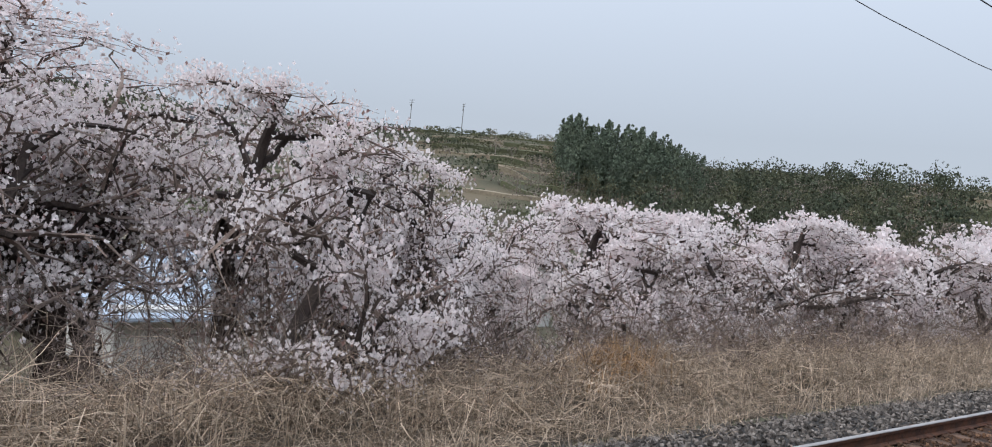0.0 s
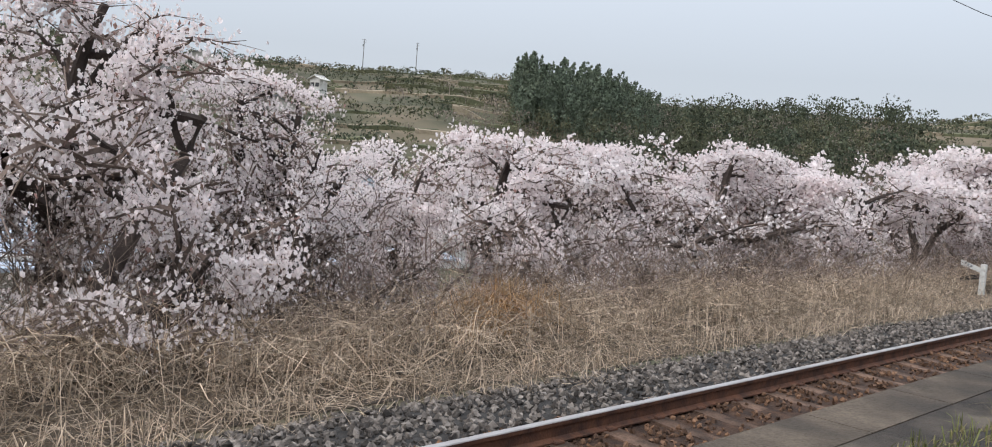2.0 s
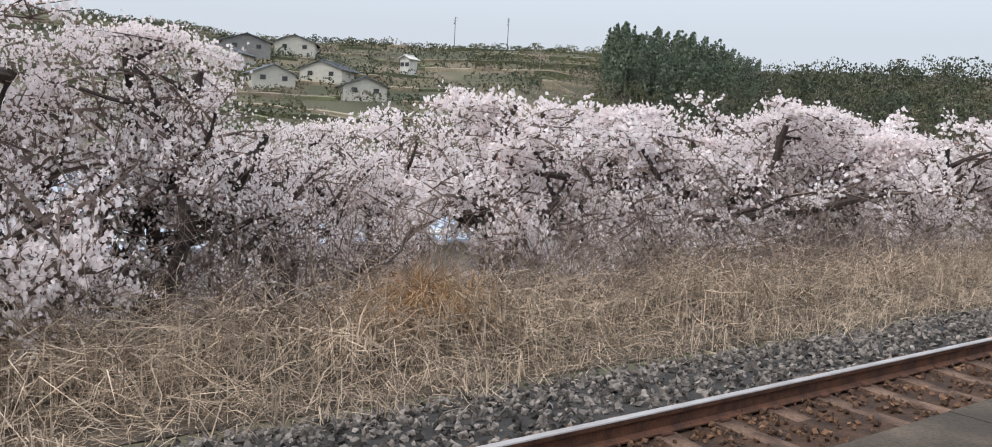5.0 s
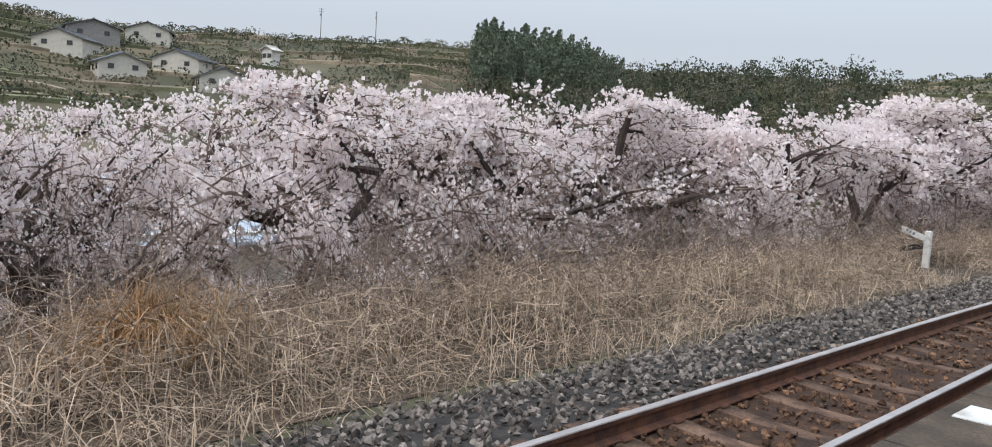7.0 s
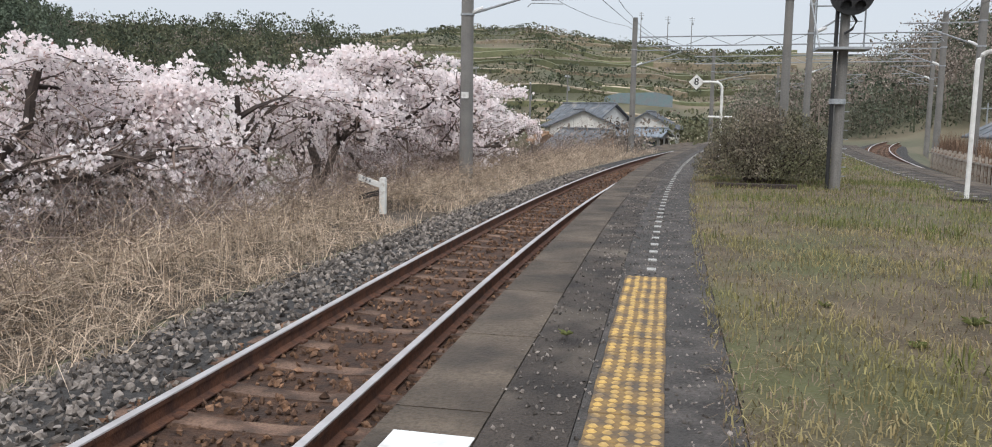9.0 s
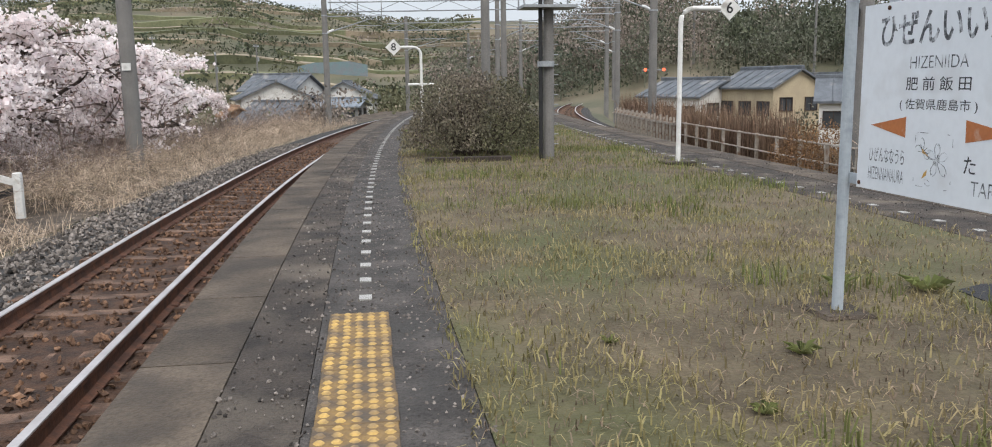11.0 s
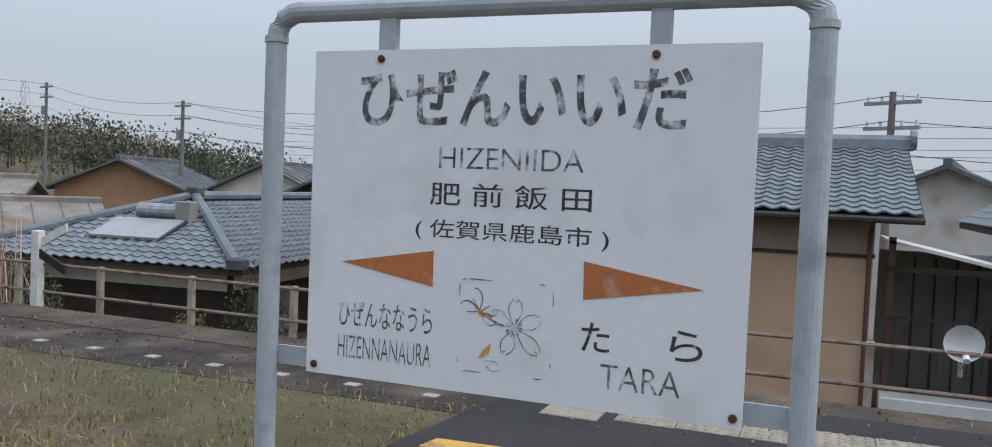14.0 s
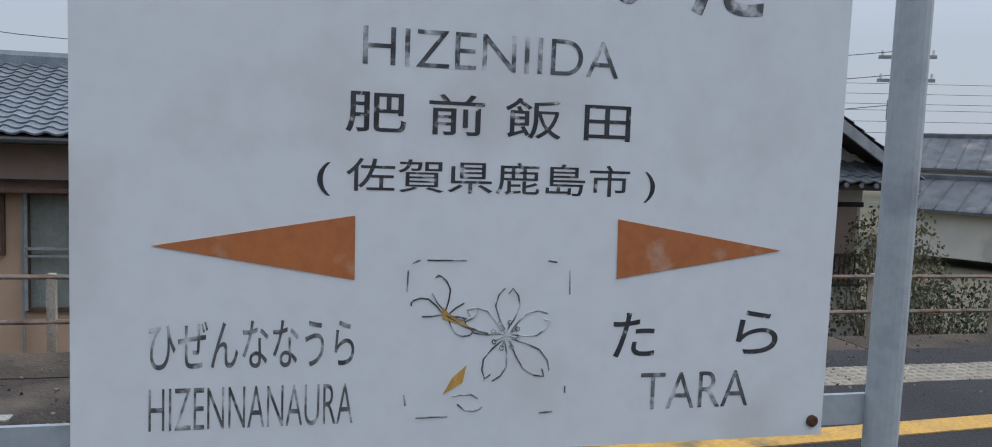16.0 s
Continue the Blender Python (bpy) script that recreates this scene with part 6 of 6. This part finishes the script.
part("fence_rail", M().box(-0.06, 0.15, 1.74, -0.02, 2.0, 1.78), DARK_STEEL, po)
part("step", M().box(-0.5, 0.1, 0.0, 0.0, 2.0, 0.62, 0.02), PLASTIC_WHITE, po, "pale concrete step")

# satellite dish on the railing
di = thing("satellite_dish", (11.35, 4.25, 0.42), 0, "white round satellite dish fixed to the railing", "satellite dish")
m, rings = M(), 5
v = [(-0.02, 0, 0)]
for k in range(1, rings + 1):
    r = 0.165 * k / rings
    v += [(-0.02 - 0.07 * (k / rings) ** 2, r * math.cos(a), r * math.sin(a)) for a in [math.pi / 12 * j for j in range(24)]]
f = [(0, 1 + j, 1 + (j + 1) % 24) for j in range(24)]
for k in range(rings - 1):
    f += [(1 + 24 * k + j, 1 + 24 * (k + 1) + j, 1 + 24 * (k + 1) + (j + 1) % 24, 1 + 24 * k + (j + 1) % 24) for j in range(24)]
dish = part("reflector", m.add([(a, b, c + 0.12) for a, b, c in v], f), PLASTIC_WHITE, di, "white reflector bowl", smooth=True)
part("mount", M().tube([(0, 0, 0.1), (0.06, 0, 0.05), (0.05, 0, -0.2)], 0.02, 6), STEEL, di)
part("feed_arm", M().tube([(-0.06, 0, -0.1), (-0.28, 0, 0.0)], 0.012, 5), STEEL, di)
part("feed_horn", M().tube([(-0.3, 0, 0.0), (-0.25, 0, 0.03)], 0.03, 8), PLASTIC_WHITE, di)

# ---------------------------------------------------------------- old tiled house with a solar water heater
oh = thing("old_tiled_house", (15.9, 15.6, -2.3), 5, "old house with a silver-grey tiled hip roof", "house")
ez, hw, dep, rz = 2.28, 3.3, 12.0, 3.45
part("wall", M().box(0.7, 0.7, 0, dep, 2 * hw - 0.7, ez - 0.05), DARK_WOOD, oh, "dark timber wall")
part("plaster_band", M().box(0.66, 0.66, ez - 0.5, dep, 2 * hw - 0.66, ez - 0.12), WHITE_WALL, oh, "pale plaster band below the eaves")
part("roof_deck", slab([(0, 0, ez), (0, 2 * hw, ez), (hw, hw, rz)], 0.1), DARK_WOOD, oh)
part("roof_deck", slab([(0, 0, ez), (hw, hw, rz), (dep, hw, rz), (dep, 0, ez)], 0.1), DARK_WOOD, oh)
part("roof_deck", slab([(0, 2 * hw, ez), (hw, hw, rz), (dep, hw, rz), (dep, 2 * hw, ez)], 0.1), DARK_WOOD, oh)
sl = math.hypot(hw, rz - ez)
tiled_slope(oh, (-0.03, 2 * hw, ez), (0, -1, 0), (hw, 0, rz - ez), 2 * hw, sl, "grey", lambda u, v: min(u, 2 * hw - u) > v * hw / sl - 0.05, 290)
tiled_slope(oh, (0, -0.03, ez), (1, 0, 0), (0, hw, rz - ez), dep, sl, "grey", lambda u, v: u > v * hw / sl - 0.05, 0)
for a, b in (((0, 0, ez), (hw, hw, rz)), ((0, 2 * hw, ez), (hw, hw, rz)), ((hw, hw, rz), (dep, hw, rz))):
    part("hip_ridge", M().tube([Vector(a) + Vector((0, 0, 0.09)), Vector(b) + Vector((0, 0, 0.11))], 0.11, 8), TILE_GREY, oh, "row of ridge tiles")
for p in ((0, 0, ez + 0.1), (hw, hw, rz + 0.16)):
    part("ridge_end", M().box(p[0] - 0.15, p[1] - 0.15, p[2] - 0.06, p[0] + 0.15, p[1] + 0.15, p[2] + 0.16, 0.05), TILE_DARK, oh, "dark ornamental ridge end")
part("post", M().box(0.7, 0.6, 0, 0.82, 0.72, ez - 0.1), DARK_WOOD, oh)
window_unit(oh, 1, 0.7, 1.4, 3.2, 0.4, 1.7, -1, DARK_WOOD, True, 3)
window_unit(oh, 1, 0.7, 4.2, 6.0, 0.4, 1.7, -1, DARK_WOOD, False, 3)
so = thing("solar_heater", (15.9, 15.6, -2.3), 5, "solar water heater with a silver tank on a tiled roof", "solar heater")
g = (rz - ez) / hw
part("panel", slab([(0.9, 2.45, ez + 0.9 * g + 0.12), (0.9, 4.15, ez + 0.9 * g + 0.12), (1.75, 4.15, ez + 1.75 * g + 0.16), (1.75, 2.45, ez + 1.75 * g + 0.16)], 0.08), SOLAR, so, "glazed grey collector panel")
part("panel_rim", slab([(0.85, 2.4, ez + 0.85 * g + 0.09), (0.85, 4.2, ez + 0.85 * g + 0.09), (1.8, 4.2, ez + 1.8 * g + 0.12), (1.8, 2.4, ez + 1.8 * g + 0.12)], 0.07), DARK_STEEL, so)
part("tank", M().tube([(2.0, 2.75, ez + 2.0 * g + 0.22), (2.0, 3.75, ez + 2.0 * g + 0.22)], 0.17, 14), STEEL, so, "silver-grey tank")
part("tank_box", M().box(1.85, 2.4, ez + 1.9 * g, 2.15, 2.75, ez + 1.9 * g + 0.5, 0.02), GREY_BLOCK, so, "grey tank end box")


# ---------------------------------------------------------------- village houses farther off
def house(x, y, z0, w, l, h, rise, turn, wall, roof, label, over=0.5, name="village_house", wins=2, lower=None, hip=False):
    """A gabled house: its gable (w wide) looks along -y before turning, l deep."""
    t = thing(name, (x, y, z0), turn, label, "house", "village houses")
    a = w / 2
    part("wall", M().box(-a, 0, 0, a, l, h), wall, t)
    for yy in (0.0, l - 0.1):
        part("gable", M().prism([(-a, h), (a, h), (0, h + rise - 0.1)], 1, yy, yy + 0.1), wall, t)
    for s in (-1, 1):
        k = over / a * rise
        part("roof", slab([(s * (a + over), -over, h - k), (s * (a + over), l + over, h - k), (0, l + over, h + rise), (0, -over, h + rise)], 0.12), roof, t, "pitched tiled roof")
        n = int((l + 2 * over) / 0.9)
        rib = M()
        for i in range(n):
            yy = -over + 0.45 + 0.9 * i
            rib.tube([(s * (a + over), yy, h - k + 0.02), (0, yy, h + rise + 0.02)], 0.04, 4)
        part("roof_ribs", rib, roof, t)
    part("ridge", M().box(-0.12, -over, h + rise - 0.05, 0.12, l + over, h + rise + 0.18, 0.05), roof, t)
    for i in range(wins):
        c = -a + w * (i + 0.5) / wins
        window_unit(t, 1, 0, c - 0.45, c + 0.45, h * 0.62, h * 0.62 + 0.75, -1, DARK_WOOD, False)
    for i in range(3):
        c = l * (i + 0.5) / 3
        window_unit(t, 0, -a, c - 0.5, c + 0.5, h * 0.55, h * 0.55 + 0.8, -1, DARK_WOOD, False)
    if lower:
        part("lower_roof", slab([(-a - 1.0, -1.3, lower - 0.5), (a + 1.0, -1.3, lower - 0.5), (a + 0.6, 0.0, lower), (-a - 0.6, 0.0, lower)], 0.1), roof, t, "lower tiled roof")
        part("lower_wall", M().box(-a - 0.6, -0.9, 0, a + 0.6, -0.003, lower - 0.35), DARK_WOOD, t)
    return t


GZ = -2.6
house(25.7, 57.4, GZ, 4.6, 6, 3.5, 1.0, 22, WHITE_WALL, TILE_FAR, "white-plastered house with a blue-grey gable roof", over=0.25, wins=2)
house(28.6, 53.2, GZ, 4.0, 5, 4.1, 1.0, 16, YELLOW_WALL, TILE_FAR, "ochre two-storey house with a grey tiled gable", over=0.3, wins=2)
house(31.1, 46.0, GZ, 4.0, 4.4, 3.4, 1.1, 60, WHITE_WALL, TILE_FAR, "white house with a dark tiled roof", over=0.3, wins=2)
house(41, 66, GZ, 6, 8, 3.0, 1.5, 70, WHITE_WALL, TILE_FAR, "pale house with a dark tiled roof")
house(46, 74, GZ, 6, 8, 3.4, 1.5, 20, WHITE_WALL, TILE_FAR, "pale house with a dark tiled roof")
house(54, 78, GZ, 6, 8, 3.0, 1.6, 60, DARK_WOOD, TILE_FAR, "dark timber house with a dark tiled roof")
house(26.3, 30.0, -2.8, 5.0, 6.2, 2.6, 0.8, 53, DARK_WOOD, ROOF_METAL, "long low shed with a weathered sheet roof", name="low_shed", wins=2, over=0.3)
house(28.8, 36.0, -2.5, 3.0, 3.2, 3.3, 0.5, 35, BROWN_TRIM, ROOF_METAL, "rusty brown shed with a torn sheet roof", name="low_shed", wins=1, over=0.3)
house(45, 43, -2.6, 6.5, 9, 3.6, 1.4, 115, FLAT_TAN, TILE_FAR, "large house with a dark roof and an ochre wall", wins=0)
house(52, 36, -2.5, 7, 10, 3.4, 1.6, 100, WHITE_WALL, TILE_FAR, "house with a white gable and a dark roof")
house(44, 26, -2.5, 7, 9, 3.2, 1.5, 95, DARK_WOOD, TILE_FAR, "dark house with a tiled gable")
house(42, -27, -2.3, 7, 9, 3.9, 1.4, 130, CREAM, TILE_FAR, "cream house with a grey roof")
house(38, 1, -2.3, 7, 8, 3.6, 1.6, 80, WHITE_WALL, TILE_FAR, "white house with a grey roof and panels")
house(46, -38, -2.3, 7, 9, 4.4, 1.4, 130, CREAM, TILE_FAR, "cream two-storey house with a grey roof", lower=2.4)
house(36, -21.0, -2.2, 4, 6, 2.2, 1.0, 120, CREAM, TILE_FAR, "pale old outbuilding with a tiled roof", name="outbuilding")
house(24, -26, -2.2, 6, 8, 2.6, 1.4, 150, WHITE_WALL, TILE_FAR, "white house with a grey tiled roof")
# beyond the end of the straight, below the terraces
for az, r, w, l, h, turn, wall, roof, lab in ((6.0, 92, 7, 9, 3.6, 12, WHITE_WALL, TILE_FAR, "pale farmhouse with a dark tiled roof"), (4.0, 104, 6, 7, 3.8, 60, WHITE_WALL, TILE_FAR, "long pale farmhouse with a tiled roof"),
                                             (1.8, 98, 6, 8, 3.2, -5, WHITE_WALL, TILE_FAR, "white farmhouse with a grey roof"), (0.7, 92, 4, 4.5, 2.6, 75, GREY_BLOCK, TILE_GREY, "open-fronted shed with a blue-grey roof"),
                                             (4.4, 82, 5, 6, 2.0, 50, FLAT_TAN, TILE_FAR, "low storehouse with a grey roof"), (8.4, 86, 2.4, 3, 2.6, 20, FLAT_TAN, FLAT_TAN, "small tan boarded hut"),
                                             (67.5, 205, 9, 11, 3.5, 60, CREAM, TILE_FAR, "hillside house with a grey roof"), (70.5, 195, 10, 12, 3.5, 75, GREY_BLOCK, TILE_FAR, "hillside house with a dark roof"),
                                             (66, 175, 9, 10, 3.2, 40, CREAM, TILE_FAR, "hillside house with a dark roof"), (69, 165, 8, 9, 3.0, 80, CREAM, TILE_GREY, "hillside house with a grey roof"),
                                             (63.2, 160, 8, 10, 3.0, 70, CREAM, TILE_FAR, "hillside house with a pale roof"), (72.5, 180, 9, 11, 3.2, 50, CREAM, TILE_FAR, "hillside house with a dark roof"),
                                             (60.5, 188, 2.6, 2.6, 4.2, 20, WHITE_WALL, WHITE_WALL, "small white tower building on the slope")):
    x, y = 3 - r * math.sin(radians(az)), 2 + r * math.cos(radians(az))
    house(x, y, terrain(x, y) - 0.5, w, l, h + 0.5, 1.6 if w > 4 else 0.6, turn, wall, roof, lab, wins=2)
x, y = 3 - 150 * math.sin(radians(2.4)), 2 + 150 * math.cos(radians(2.4))
solo("net_shed", M().prism([(-5.5, -1.0), (6, -1.0), (6, 1.3), (3, 1.9), (-3, 1.7), (-5.5, 1.1)], 1, 0, 7), TEAL, "low shed covered in dull teal netting", "shed", place=(x, y, terrain(x, y + 3)))

# pale sheds glimpsed through the cherry trees
pb = thing("sheet_roof_shed", (-24, 0.3, -3.15), 0, "low shed with a broad pale blue sheet roof", "shed")
part("wall", M().box(-5, 0, 0, 5, 13.5, 1.9), WHITE_WALL, pb)
part("roof", slab([(5.6, -0.5, 1.75), (5.6, 14, 1.75), (-5.6, 14, 2.9), (-5.6, -0.5, 2.9)], 0.1), ROOF_BLUE, pb, "pale blue-grey sheet roof")
for k in range(27):
    part("roof_seam", M().tube([(5.6, -0.4 + 0.54 * k, 1.78), (-5.6, -0.4 + 0.54 * k, 2.93)], 0.025, 4), ROOF_BLUE, pb)
house(-27, 16.0, -3.9, 2.6, 4, 2.9, 0.7, 90, WHITE_WALL, ROOF_BLUE, "white house glimpsed through the blossom", wins=2)
house(-22, -8.5, -4.4, 6, 8, 2.6, 1.0, 80, WHITE_WALL, ROOF_BLUE, "white house with a pale roof behind the blossom")
house(-30, -1, -4.6, 6, 8, 2.4, 0.9, 95, CREAM, ROOF_BLUE, "pale house behind the blossom")
house(-30, 24, -3.6, 6, 8, 3.0, 1.2, 95, WHITE_WALL, TILE_GREY, "pale house behind the blossom")


# ---------------------------------------------------------------- utility poles
def utility_pole(x, y, z0, h, label="grey utility pole with crossarms", arms=2, turn=0.0, r=0.13):
    t = thing("utility_pole", (x, y, z0), turn, label, "utility pole", "village utility poles")
    part("shaft", M().cyl(0, 0, 0, h, r, r * 0.7, 10), POLE, t)
    for k in range(arms):
        part("crossarm", M().box(-0.8, -0.05, h - 0.35 - 0.7 * k, 0.8, 0.05, h - 0.25 - 0.7 * k), STEEL, t)
        for q in (-0.7, -0.3, 0.3, 0.7):
            part("insulator", M().cyl(q, 0, h - 0.25 - 0.7 * k, h - 0.1 - 0.7 * k, 0.04, n=6), PLASTIC_WHITE, t)
    part("transformer", M().cyl(0.3, 0, h - 2.2, h - 1.6, 0.18, n=10), STEEL, t)
    return t


POLES = [(47, 56, 9), (41, 39, 8.2), (33, 17, 7.5), (44, 80, 9), (52, 100, 11), (60, 98, 11), (36, 90, 10), (29, 4, 7.4), (26, -12, 7.5), (70, 40, 9), (30, 100, 9)]
for x, y, h in POLES:
    utility_pole(x, y, terrain(x, y), h, turn=30 + x)
for az, r in ((13, 130), (9.5, 100), (-1.0, 262), (0.5, 262), (2.2, 262), (53.5, 262), (57, 262), (7.0, 120)):
    x, y = 3 - r * math.sin(radians(az)), 2 + r * math.cos(radians(az))
    utility_pole(x, y, terrain(x, y), 8 if r < 200 else 11, "thin utility pole on the hill", 1 if r < 200 else 2, 10 * az)


def span(a, b, sag=0.6, r=0.012):
    pts = [Vector(a).lerp(Vector(b), k / 8) - Vector((0, 0, sag * 4 * (k / 8) * (1 - k / 8))) for k in range(9)]
    wire(pts, r, "sagging overhead cable between poles", "overhead_cable")


for (xa, ya, ha), (xb, yb, hb) in ((POLES[0], POLES[1]), (POLES[1], POLES[2]), (POLES[2], POLES[7]), (POLES[7], POLES[8]), (POLES[0], POLES[3]), (POLES[1], POLES[9])):
    for dz in (0.1, 0.8, 1.7):
        span((xa, ya, terrain(xa, ya) + ha - dz), (xb, yb, terrain(xb, yb) + hb - dz), 0.5)
for z in (3.3, 4.2, 5.1, 5.6, 6.4, 7.2):
    span((80, 60, z), (62, -50, z + 0.8), 0.5, 0.02)
x, y = 62, 80
pl = thing("lattice_mast", (x * 1.6, y * 1.5, -2.6), 0, "far white lattice radio mast", "mast")
for k in range(8):
    h0, h1, w0, w1 = 2.2 * k, 2.2 * (k + 1), 1.4 - 0.14 * k, 1.4 - 0.14 * (k + 1)
    for a, b in (((-1, -1), (1, -1)), ((1, -1), (1, 1)), ((1, 1), (-1, 1)), ((-1, 1), (-1, -1))):
        part("brace", M().tube([(a[0] * w0, a[1] * w0, h0), (a[0] * w1, a[1] * w1, h1)], 0.07, 4).tube([(a[0] * w0, a[1] * w0, h0), (b[0] * w1, b[1] * w1, h1)], 0.05, 4), PLASTIC_WHITE, pl)
# a red crossing lamp far along the fence
rl = thing("crossing_lamp", (23.2, 64.5, 0.4), 0, "small red lit crossing lamps on a post", "signal")
part("post", M().cyl(0, 0, -3.0, 2.6, 0.05, n=8), STEEL, rl)
part("arm", M().box(-0.9, -0.03, 2.2, 0.9, 0.03, 2.28), STEEL, rl)
for xx in (-0.7, 0.7):
    part("lamp", M().tube([(xx, -0.06, 2.25), (xx, -0.02, 2.25)], 0.12, 10), RED_ON, rl, "red lit lamp")
